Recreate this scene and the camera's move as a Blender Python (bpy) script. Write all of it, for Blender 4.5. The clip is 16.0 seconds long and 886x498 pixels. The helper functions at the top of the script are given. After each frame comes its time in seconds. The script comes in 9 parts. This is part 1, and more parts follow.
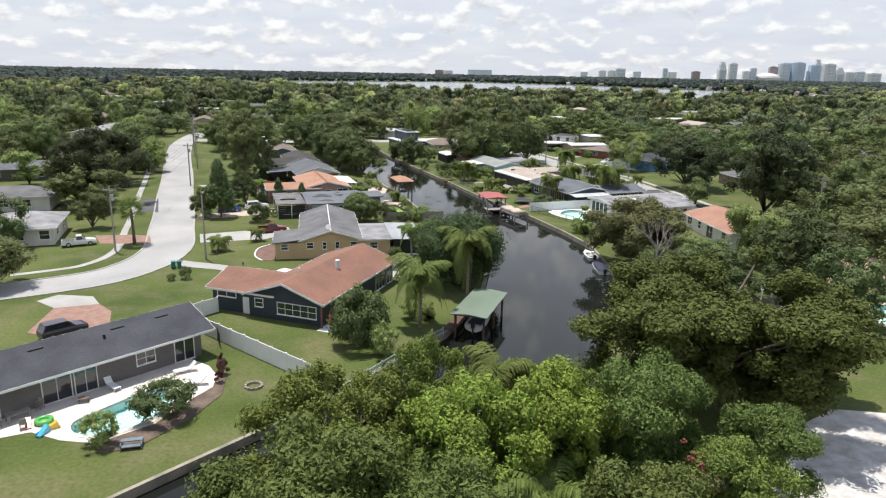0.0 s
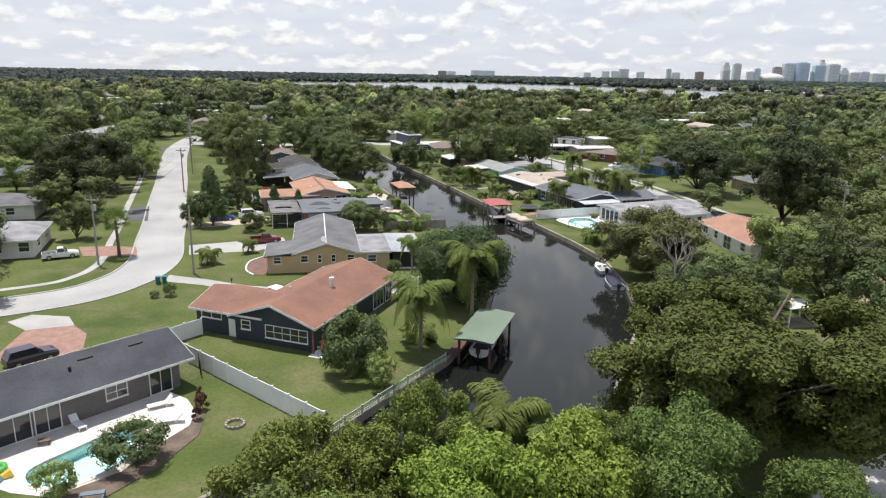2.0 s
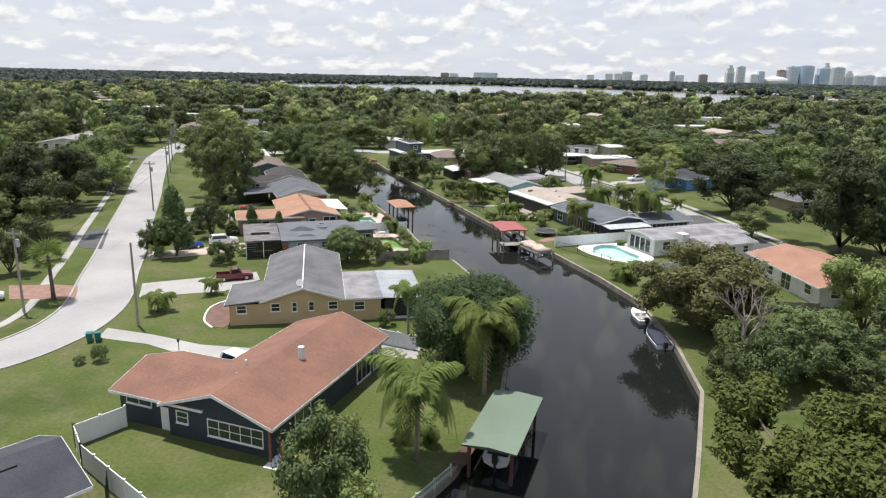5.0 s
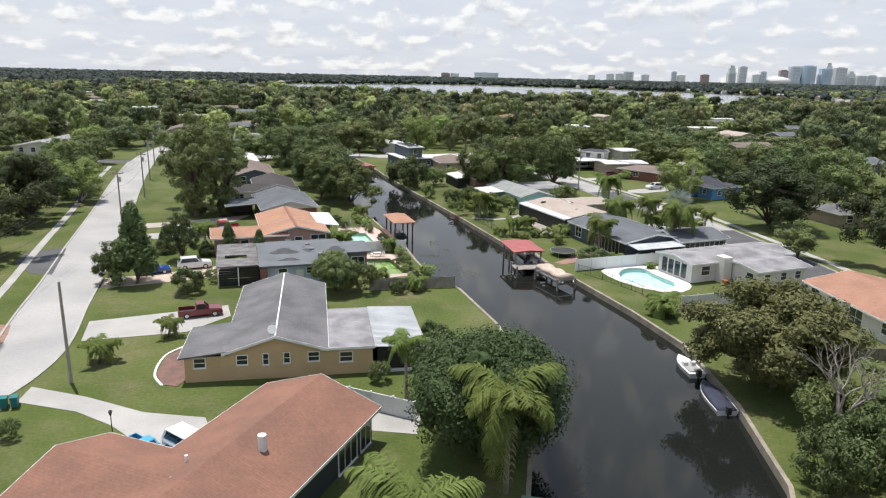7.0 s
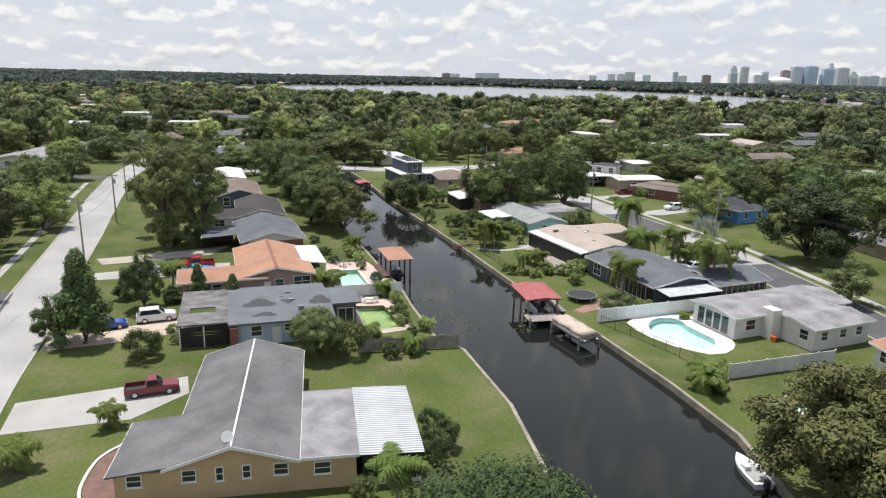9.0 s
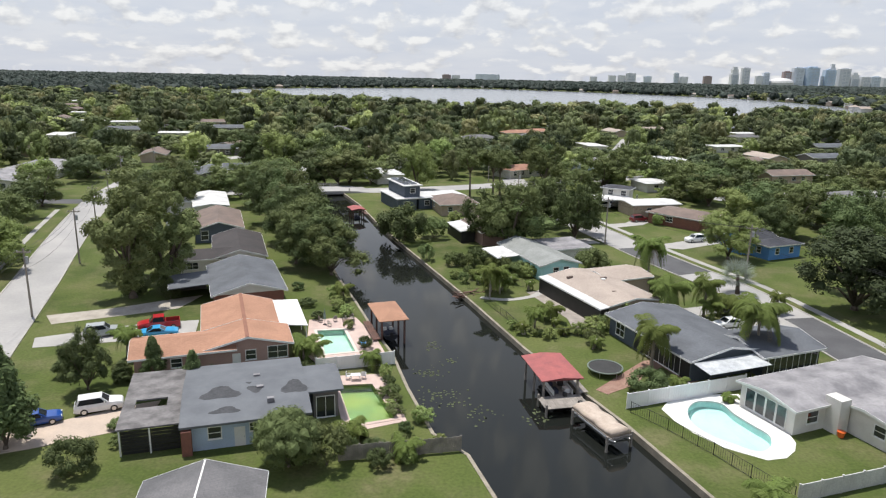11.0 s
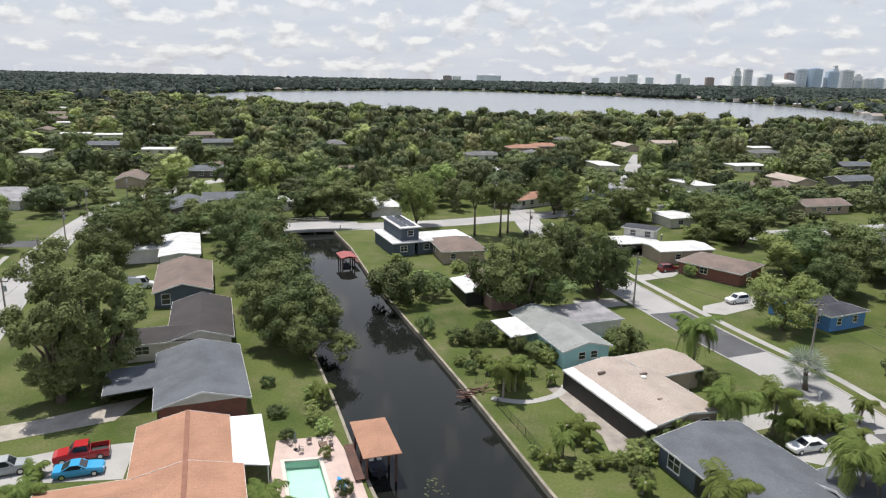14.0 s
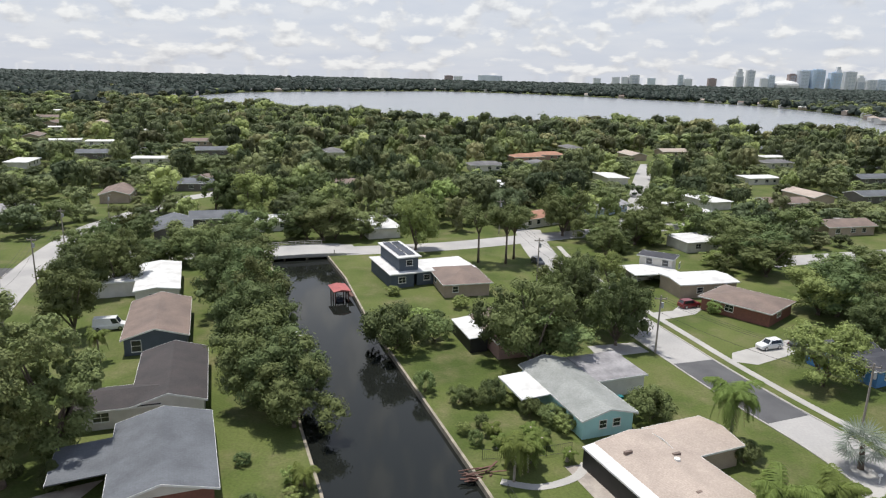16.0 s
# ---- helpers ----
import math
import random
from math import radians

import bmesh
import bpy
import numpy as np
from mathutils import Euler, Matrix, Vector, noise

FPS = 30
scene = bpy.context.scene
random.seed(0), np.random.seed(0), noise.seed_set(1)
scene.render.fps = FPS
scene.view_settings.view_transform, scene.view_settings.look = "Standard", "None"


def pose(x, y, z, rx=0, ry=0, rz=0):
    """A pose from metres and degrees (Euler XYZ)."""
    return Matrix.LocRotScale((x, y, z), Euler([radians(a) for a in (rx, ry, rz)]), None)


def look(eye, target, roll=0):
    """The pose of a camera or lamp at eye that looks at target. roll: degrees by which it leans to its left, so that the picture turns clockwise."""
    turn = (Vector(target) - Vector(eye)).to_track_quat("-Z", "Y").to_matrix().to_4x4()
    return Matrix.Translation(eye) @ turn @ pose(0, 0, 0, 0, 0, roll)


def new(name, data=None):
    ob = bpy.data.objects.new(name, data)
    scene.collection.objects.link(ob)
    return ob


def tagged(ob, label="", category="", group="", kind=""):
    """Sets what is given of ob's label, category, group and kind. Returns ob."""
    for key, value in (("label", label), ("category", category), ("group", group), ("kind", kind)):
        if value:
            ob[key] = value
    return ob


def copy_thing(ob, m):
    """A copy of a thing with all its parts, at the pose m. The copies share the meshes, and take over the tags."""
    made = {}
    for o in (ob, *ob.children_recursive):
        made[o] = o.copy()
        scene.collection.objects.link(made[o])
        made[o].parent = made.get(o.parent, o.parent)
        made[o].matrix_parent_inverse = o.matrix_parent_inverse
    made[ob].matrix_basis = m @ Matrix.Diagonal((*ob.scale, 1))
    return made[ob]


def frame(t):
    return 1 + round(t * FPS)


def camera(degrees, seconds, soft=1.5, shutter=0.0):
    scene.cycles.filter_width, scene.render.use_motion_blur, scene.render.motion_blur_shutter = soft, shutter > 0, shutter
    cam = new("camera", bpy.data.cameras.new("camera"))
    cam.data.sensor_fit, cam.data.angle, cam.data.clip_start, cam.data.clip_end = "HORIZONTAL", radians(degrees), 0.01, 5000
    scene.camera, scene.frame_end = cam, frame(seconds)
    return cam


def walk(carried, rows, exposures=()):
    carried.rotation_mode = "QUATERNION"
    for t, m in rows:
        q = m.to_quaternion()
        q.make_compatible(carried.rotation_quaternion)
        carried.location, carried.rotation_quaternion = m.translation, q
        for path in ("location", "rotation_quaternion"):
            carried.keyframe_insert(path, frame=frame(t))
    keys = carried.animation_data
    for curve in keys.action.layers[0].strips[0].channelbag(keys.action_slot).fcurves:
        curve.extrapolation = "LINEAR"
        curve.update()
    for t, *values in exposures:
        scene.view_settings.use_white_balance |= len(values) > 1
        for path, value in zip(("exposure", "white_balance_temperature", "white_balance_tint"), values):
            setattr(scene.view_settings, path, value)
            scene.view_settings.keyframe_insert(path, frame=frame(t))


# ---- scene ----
import collections
import itertools

cam = camera(66.0, 16.0, 1.2)
U = 1.17      # metres per unit of the site plan
PATH = [
    (0, (-6.406, 33.313, 24.693), (-6.386, 35.248, 24.189), 1.1),
    (0.5, (-6.393, 34.184, 24.696), (-6.375, 36.119, 24.193), 1.0),
    (1, (-6.341, 35.413, 24.708), (-6.326, 37.349, 24.205), 1.0),
    (1.5, (-6.338, 37.035, 24.78), (-6.326, 38.971, 24.278), 1.0),
    (2, (-6.325, 39.046, 24.835), (-6.314, 40.982, 24.333), 1.0),
    (2.5, (-6.296, 41.224, 24.947), (-6.287, 43.161, 24.446), 1.0),
    (3, (-6.285, 43.671, 25.078), (-6.277, 45.607, 24.578), 1.0),
    (3.5, (-6.28, 46.387, 25.179), (-6.273, 48.324, 24.68), 1.0),
    (4, (-6.294, 49.348, 25.247), (-6.289, 51.285, 24.749), 1.1),
    (6.5, (-6.946, 66.56, 24.947), (-6.941, 68.498, 24.45), 1.2),
    (7, (-7.036, 69.808, 24.916), (-7.032, 71.745, 24.419), 1.2),
    (7.5, (-7.124, 72.966, 25.142), (-7.121, 74.903, 24.645), 1.2),
    (8, (-7.195, 76.2, 25.663), (-7.191, 78.137, 25.165), 1.3),
    (8.5, (-7.211, 79.576, 26.335), (-7.208, 81.513, 25.839), 1.2),
    (9, (-7.235, 82.983, 27.211), (-7.233, 84.92, 26.714), 1.2),
    (11.5, (-7.249, 100.2, 31.67), (-7.249, 102.138, 31.176), 1.1),
    (12, (-7.269, 103.544, 32.575), (-7.27, 105.482, 32.082), 1.1),
    (12.5, (-7.344, 107.003, 33.503), (-7.345, 108.941, 33.009), 1.1),
    (13, (-7.434, 110.455, 34.397), (-7.436, 112.394, 33.903), 1.1),
    (13.5, (-7.571, 113.781, 35.355), (-7.573, 115.719, 34.862), 1.2),
    (14, (-7.688, 117.189, 36.278), (-7.689, 119.126, 35.783), 1.2),
    (14.5, (-7.74, 120.576, 37.194), (-7.742, 122.514, 36.699), 1.3),
    (15, (-7.8, 124.078, 38.091), (-7.804, 126.016, 37.596), 1.3),
    (15.5, (-7.931, 127.42, 39.035), (-7.934, 129.357, 38.539), 1.3),
    (16, (-7.987, 129.171, 39.46), (-7.99, 131.108, 38.963), 1.4),
]
walk(cam, [(t, look(Vector(eye) * U, Vector(target) * U, roll)) for t, eye, target, roll in PATH],
     [(0, 0.27), (4, 0.25), (8, 0.2), (12, 0.1), (16, 0.1)])

# ---- world and sun ----
SUN_EL, SUN_AZ = radians(74), radians(322)      # azimuth: clockwise from +y
world = bpy.data.worlds.new("world")
scene.world = world
world.use_nodes = True
wn, wl = world.node_tree.nodes, world.node_tree.links
wn.clear()
sky = wn.new("ShaderNodeTexSky")
sky.sky_type, sky.sun_disc = 'NISHITA', False
sky.sun_elevation, sky.sun_rotation = SUN_EL, SUN_AZ
sky.air_density, sky.dust_density = 1.0, 1.5
bg = wn.new("ShaderNodeBackground")
bg.inputs["Strength"].default_value = 0.1
wout = wn.new("ShaderNodeOutputWorld")
# broken cloud: noise on a plane overhead, seen in perspective towards the horizon
tc = wn.new("ShaderNodeTexCoord")


def wmath(op, a, b=None, c=None, clamp=False):
    n = wn.new("ShaderNodeMath")
    n.operation, n.use_clamp = op, clamp
    for k, v in enumerate((a, b, c)):
        if v is None:
            continue
        if isinstance(v, (int, float)):
            n.inputs[k].default_value = v
        else:
            wl.new(v, n.inputs[k])
    return n.outputs[0]



sep = wn.new("ShaderNodeSeparateXYZ")
wl.new(tc.outputs["Generated"], sep.inputs[0])


azim = wmath('ARCTAN2', sep.outputs[0], sep.outputs[1])
rise = wmath('LOGARITHM', wmath('ADD', wmath('MAXIMUM', sep.outputs[2], 0.0), 0.12), math.e)


def cloud_layer(width, lift):
    """Bearing and height of the view, for noise that flattens towards the horizon."""
    n = wn.new("ShaderNodeCombineXYZ")
    wl.new(wmath('MULTIPLY', azim, width), n.inputs[0])
    wl.new(wmath('ADD', rise, lift), n.inputs[1])
    return n.outputs[0]


def cloud_noise(src, scale, detail, rough=0.55):
    n = wn.new("ShaderNodeTexNoise")
    n.inputs["Scale"].default_value, n.inputs["Detail"].default_value, n.inputs["Roughness"].default_value = scale, detail, rough
    wl.new(src, n.inputs["Vector"])
    return n.outputs["Fac"]


# cumulus heaps: lit on top, grey below, gathered in broad fields over thin high haze
p0, p1, p2 = cloud_layer(3.1, 0.0), cloud_layer(3.1, 0.06), cloud_layer(1.2, 3.0)
heap, low, above = cloud_noise(p0, 8.0, 8.0, 0.5), cloud_noise(p0, 8.0, 4.0, 0.5), cloud_noise(p1, 8.0, 4.0, 0.5)
field, veil = cloud_noise(p0, 2.6, 2.0), cloud_noise(p2, 7.0, 4.0)
zenith = wmath('MULTIPLY', wmath('SUBTRACT', sep.outputs[2], 0.4), 2.2, clamp=True)
mass = wmath('ADD', wmath('MULTIPLY', heap, 0.85), wmath('MULTIPLY', field, 0.42))
cover = wmath('MULTIPLY', wmath('SUBTRACT', mass, 0.615), 10.0, clamp=True)
lit = wmath('ADD', wmath('MULTIPLY', wmath('SUBTRACT', low, above), 3.4), 0.5, clamp=True)
cr = wn.new("ShaderNodeValToRGB")
cr.color_ramp.elements[0].position, cr.color_ramp.elements[0].color = 0.0, (5.3, 5.45, 5.95, 1)
cr.color_ramp.elements[1].position, cr.color_ramp.elements[1].color = 1.0, (8.9, 8.9, 8.9, 1)
wl.new(lit, cr.inputs[0])
thin = wn.new("ShaderNodeValToRGB")
thin.color_ramp.elements[0].position, thin.color_ramp.elements[0].color = 0.35, (6.0, 6.4, 7.3, 1)
thin.color_ramp.elements[1].position, thin.color_ramp.elements[1].color = 0.68, (6.8, 7.05, 7.65, 1)
wl.new(veil, thin.inputs[0])
haze = wn.new("ShaderNodeMix")
haze.data_type = 'RGBA'
clear = wn.new("ShaderNodeMix")          # bluer and deeper towards the zenith
clear.data_type = 'RGBA'
wl.new(zenith, clear.inputs["Factor"])
wl.new(thin.outputs[0], clear.inputs["A"])
clear.inputs["B"].default_value = (1.9, 2.9, 5.2, 1)
wl.new(clear.outputs["Result"], haze.inputs["A"])
wl.new(wmath('MULTIPLY', cover, wmath('SUBTRACT', 0.9, wmath('MULTIPLY', zenith, 0.35))), haze.inputs["Factor"])
wl.new(cr.outputs[0], haze.inputs["B"])
mixw = wn.new("ShaderNodeMix")
mixw.data_type = 'RGBA'
mixw.inputs["Factor"].default_value = 0.88
wl.new(sky.outputs[0], mixw.inputs["A"])
wl.new(haze.outputs["Result"], mixw.inputs["B"])
wl.new(mixw.outputs["Result"], bg.inputs["Color"])
wl.new(bg.outputs[0], wout.inputs["Surface"])

sun = new("sun", bpy.data.lights.new("sun", "SUN"))
sun.data.energy, sun.data.angle, sun.data.color = 4.5, radians(0.6), (1.0, 0.96, 0.89)
sdir = Vector((math.sin(SUN_AZ) * math.cos(SUN_EL), math.cos(SUN_AZ) * math.cos(SUN_EL), math.sin(SUN_EL)))
sun.matrix_world = look(sdir * 400, (0, 0, 0))

# ---- materials ----
MATS = {}


def mat(name, c1, c2=None, rough=0.7, metal=0.0, scale=1.0, fine=20.0, bump=0.0, spec=0.5, island=0.0, objvar=0.0, contrast=(0.35, 0.65), coat=0.0, fine_mix=0.35):
    """A procedural surface: two colours mixed by a broad noise, a fine grain over it, bump, and an optional change from piece to piece."""
    if name in MATS:
        return MATS[name]
    m = bpy.data.materials.new(name)
    m.use_nodes = True
    nt = m.node_tree
    N, L = nt.nodes, nt.links
    b = N["Principled BSDF"]
    b.inputs["Roughness"].default_value, b.inputs["Metallic"].default_value = rough, metal
    b.inputs["Specular IOR Level"].default_value = spec
    b.inputs["Coat Weight"].default_value = coat
    c2 = c2 or tuple(v * 0.8 for v in c1)
    t = N.new("ShaderNodeTexCoord")
    n1 = N.new("ShaderNodeTexNoise")
    n1.inputs["Scale"].default_value, n1.inputs["Detail"].default_value = scale, 5
    L.new(t.outputs["Object"], n1.inputs["Vector"])
    n2 = N.new("ShaderNodeTexNoise")
    n2.inputs["Scale"].default_value, n2.inputs["Detail"].default_value = fine, 4
    L.new(t.outputs["Object"], n2.inputs["Vector"])
    mr = N.new("ShaderNodeMapRange")
    mr.inputs["From Min"].default_value, mr.inputs["From Max"].default_value = contrast
    L.new(n1.outputs["Fac"], mr.inputs["Value"])
    mx = N.new("ShaderNodeMix")
    mx.data_type = 'RGBA'
    mx.inputs["A"].default_value, mx.inputs["B"].default_value = (*c1, 1), (*c2, 1)
    L.new(mr.outputs[0], mx.inputs["Factor"])
    hv = N.new("ShaderNodeHueSaturation")
    L.new(mx.outputs["Result"], hv.inputs["Color"])
    val = N.new("ShaderNodeMath")
    val.operation = 'MULTIPLY_ADD'
    L.new(n2.outputs["Fac"], val.inputs[0])
    val.inputs[1].default_value, val.inputs[2].default_value = fine_mix * 2, 1.0 - fine_mix
    last = val.outputs[0]
    if island or objvar:
        src = N.new("ShaderNodeNewGeometry").outputs["Random Per Island"] if island else N.new("ShaderNodeObjectInfo").outputs["Random"]
        a = island or objvar
        v2 = N.new("ShaderNodeMath")
        v2.operation = 'MULTIPLY_ADD'
        L.new(src, v2.inputs[0])
        v2.inputs[1].default_value, v2.inputs[2].default_value = a * 2, 1 - a
        v3 = N.new("ShaderNodeMath")
        v3.operation = 'MULTIPLY'
        L.new(last, v3.inputs[0])
        L.new(v2.outputs[0], v3.inputs[1])
        last = v3.outputs[0]
    L.new(last, hv.inputs["Value"])
    L.new(hv.outputs[0], b.inputs["Base Color"])
    if bump:
        bp = N.new("ShaderNodeBump")
        bp.inputs["Strength"].default_value, bp.inputs["Distance"].default_value = bump, 0.05
        L.new(n2.outputs["Fac"], bp.inputs["Height"])
        L.new(bp.outputs[0], b.inputs["Normal"])
    MATS[name] = m
    return m


def leaf_mat(name, c1, c2, objvar=0.25, back=0.16, sat=0.76):
    """Foliage: a diffuse leaf with some light passing through, varied by clump and by tree."""
    if name in MATS:
        return MATS[name]
    m = bpy.data.materials.new(name)
    m.use_nodes = True
    nt = m.node_tree
    N, L = nt.nodes, nt.links
    b, out = N["Principled BSDF"], N["Material Output"]
    b.inputs["Roughness"].default_value = 0.6
    b.inputs["Specular IOR Level"].default_value = 0.12
    g = N.new("ShaderNodeNewGeometry")
    oi = N.new("ShaderNodeObjectInfo")
    mx = N.new("ShaderNodeMix")
    mx.data_type = 'RGBA'
    mean = [(p + q) / 2 for p, q in zip(c1, c2)]
    mx.inputs["A"].default_value, mx.inputs["B"].default_value = (*[v * 0.70 for v in mean], 1), (*[v * 1.24 for v in mean], 1)
    tc2 = N.new("ShaderNodeTexCoord")
    spray = N.new("ShaderNodeTexNoise")      # sprays of younger and older leaves
    spray.inputs["Scale"].default_value, spray.inputs["Detail"].default_value = 0.7, 3
    L.new(tc2.outputs["Object"], spray.inputs["Vector"])
    sw = N.new("ShaderNodeMapRange")
    sw.inputs["From Min"].default_value, sw.inputs["From Max"].default_value, sw.inputs["To Max"].default_value = 0.3, 0.7, 0.55
    L.new(spray.outputs["Fac"], sw.inputs["Value"])
    fm_ = N.new("ShaderNodeMath")
    fm_.operation = 'MULTIPLY_ADD'
    L.new(g.outputs["Random Per Island"], fm_.inputs[0])
    fm_.inputs[1].default_value = 0.45
    L.new(sw.outputs[0], fm_.inputs[2])
    L.new(fm_.outputs[0], mx.inputs["Factor"])
    hv = N.new("ShaderNodeHueSaturation")
    L.new(mx.outputs["Result"], hv.inputs["Color"])
    hv.inputs["Saturation"].default_value = sat
    v = N.new("ShaderNodeMath")
    v.operation = 'MULTIPLY_ADD'
    L.new(oi.outputs["Random"], v.inputs[0])
    v.inputs[1].default_value, v.inputs[2].default_value = objvar * 2, 1 - objvar
    at = N.new("ShaderNodeAttribute")        # tint of each tree within a joined mass
    at.attribute_name = "tint"
    v3 = N.new("ShaderNodeMath")
    v3.operation = 'MULTIPLY_ADD'
    L.new(at.outputs["Fac"], v3.inputs[0])
    v3.inputs[1].default_value = 0.95
    L.new(v.outputs[0], v3.inputs[2])
    L.new(v3.outputs[0], hv.inputs["Value"])
    h = N.new("ShaderNodeMath")
    h.operation = 'MULTIPLY_ADD'
    L.new(oi.outputs["Random"], h.inputs[0])
    h.inputs[1].default_value, h.inputs[2].default_value = 0.03, 0.491
    h2 = N.new("ShaderNodeMath")
    h2.operation = 'MULTIPLY_ADD'
    L.new(at.outputs["Fac"], h2.inputs[0])
    h2.inputs[1].default_value = -0.018
    L.new(h.outputs[0], h2.inputs[2])
    L.new(h2.outputs[0], hv.inputs["Hue"])
    nz = N.new("ShaderNodeTexNoise")
    nz.inputs["Scale"].default_value, nz.inputs["Detail"].default_value, nz.inputs["Roughness"].default_value = 2.5, 4, 0.75
    L.new(tc2.outputs["Object"], nz.inputs["Vector"])
    bp = N.new("ShaderNodeBump")
    bp.inputs["Strength"].default_value, bp.inputs["Distance"].default_value = 0.5, 0.3
    L.new(nz.outputs["Fac"], bp.inputs["Height"])
    L.new(bp.outputs[0], b.inputs["Normal"])
    L.new(hv.outputs[0], b.inputs["Base Color"])
    tr = N.new("ShaderNodeBsdfTranslucent")
    L.new(hv.outputs[0], tr.inputs["Color"])
    ms = N.new("ShaderNodeMixShader")
    ms.inputs[0].default_value = back
    L.new(b.outputs[0], ms.inputs[1])
    L.new(tr.outputs[0], ms.inputs[2])
    L.new(ms.outputs[0], out.inputs["Surface"])
    MATS[name] = m
    return m


def grass_mat():
    m = bpy.data.materials.new("grass_ground")
    m.use_nodes = True
    N, L = m.node_tree.nodes, m.node_tree.links
    b = N["Principled BSDF"]
    b.inputs["Roughness"].default_value = 0.9
    b.inputs["Specular IOR Level"].default_value = 0.2
    t = N.new("ShaderNodeTexCoord")

    def noise_tex(s, d=6):
        n = N.new("ShaderNodeTexNoise")
        n.inputs["Scale"].default_value, n.inputs["Detail"].default_value = s, d
        L.new(t.outputs["Object"], n.inputs["Vector"])
        return n.outputs["Fac"]

    def ramp(src, stops):
        r = N.new("ShaderNodeValToRGB")
        e = r.color_ramp.elements
        while len(e) < len(stops):
            e.new(0.5)
        for k, (p, c) in enumerate(stops):
            e[k].position, e[k].color = p, (*c, 1)
        L.new(src, r.inputs[0])
        return r.outputs[0]
    lush = ramp(noise_tex(0.09), [(0.3, (0.052, 0.075, 0.017)), (0.5, (0.079, 0.104, 0.026)), (0.7, (0.110, 0.126, 0.040))])
    dry = ramp(noise_tex(1.3), [(0.3, (0.11, 0.112, 0.048)), (0.7, (0.20, 0.165, 0.10))])
    f = N.new("ShaderNodeMapRange")
    f.inputs["From Min"].default_value, f.inputs["From Max"].default_value, f.inputs["To Max"].default_value = 0.46, 0.72, 0.62
    L.new(noise_tex(0.21, 8), f.inputs["Value"])
    mx = N.new("ShaderNodeMix")
    mx.data_type = 'RGBA'
    L.new(f.outputs[0], mx.inputs["Factor"])
    L.new(lush, mx.inputs["A"])
    L.new(dry, mx.inputs["B"])
    hv = N.new("ShaderNodeHueSaturation")
    L.new(mx.outputs["Result"], hv.inputs["Color"])
    hv.inputs["Saturation"].default_value = 1.0
    v = N.new("ShaderNodeMath")
    v.operation = 'MULTIPLY_ADD'
    fine = noise_tex(3.5, 8)
    L.new(fine, v.inputs[0])
    v.inputs[1].default_value, v.inputs[2].default_value = 0.9, 0.55
    L.new(v.outputs[0], hv.inputs["Value"])
    L.new(hv.outputs[0], b.inputs["Base Color"])
    bp = N.new("ShaderNodeBump")
    bp.inputs["Strength"].default_value, bp.inputs["Distance"].default_value = 0.6, 0.08
    L.new(fine, bp.inputs["Height"])
    L.new(bp.outputs[0], b.inputs["Normal"])
    return m


def pool_water():
    """Clear pool water over a plaster basin."""
    m = bpy.data.materials.new("pool_water")
    m.use_nodes = True
    b = m.node_tree.nodes["Principled BSDF"]
    b.inputs["Base Color"].default_value = (0.72, 0.95, 0.95, 1)
    b.inputs["Roughness"].default_value, b.inputs["IOR"].default_value, b.inputs["Transmission Weight"].default_value = 0.03, 1.33, 1.0
    return m


def water_mat(name, base, rough, scale, strength, dist):
    m = bpy.data.materials.new(name)
    m.use_nodes = True
    N, L = m.node_tree.nodes, m.node_tree.links
    b = N["Principled BSDF"]
    b.inputs["Base Color"].default_value = (*base, 1)
    b.inputs["Roughness"].default_value = rough
    b.inputs["IOR"].default_value = 1.33
    t = N.new("ShaderNodeTexCoord")
    n = N.new("ShaderNodeTexNoise")
    n.inputs["Scale"].default_value, n.inputs["Detail"].default_value = scale, 3
    L.new(t.outputs["Object"], n.inputs["Vector"])
    bp = N.new("ShaderNodeBump")
    bp.inputs["Strength"].default_value, bp.inputs["Distance"].default_value = strength, dist
    L.new(n.outputs["Fac"], bp.inputs["Height"])
    L.new(bp.outputs[0], b.inputs["Normal"])
    return m


GRASS = grass_mat()
CANAL = water_mat("canal_water", (0.012, 0.0135, 0.012), 0.04, 0.9, 0.04, 0.03)
LAKE = water_mat("lake_water", (0.21, 0.225, 0.24), 0.2, 0.35, 0.05, 0.1)
CONCRETE = mat("concrete", (0.40, 0.385, 0.365), (0.32, 0.31, 0.295), 0.85, scale=0.25, fine=6, bump=0.1, fine_mix=0.15)
ROAD = mat("road_concrete", (0.385, 0.37, 0.36), (0.30, 0.295, 0.29), 0.85, scale=0.12, fine=3, bump=0.1, fine_mix=0.15)
ASPHALT = mat("asphalt", (0.10, 0.10, 0.105), (0.075, 0.075, 0.08), 0.9, scale=0.3, fine=8, bump=0.15)
PAVER = mat("brick_paving", (0.24, 0.13, 0.10), (0.30, 0.19, 0.145), 0.85, scale=1.2, fine=9, bump=0.2)
SEAWALL = mat("seawall_concrete", (0.33, 0.29, 0.23), (0.2, 0.18, 0.14), 0.9, scale=0.6, fine=7, bump=0.3)
WHITE = mat("white_paint", (0.78, 0.78, 0.77), (0.68, 0.68, 0.66), 0.5, scale=0.8, fine=12, fine_mix=0.06)
GLASS = mat("window_glass", (0.02, 0.025, 0.03), (0.03, 0.035, 0.04), 0.06, spec=0.8)
DARKSCREEN = mat("dark_screen", (0.012, 0.012, 0.013), (0.02, 0.02, 0.02), 0.6)
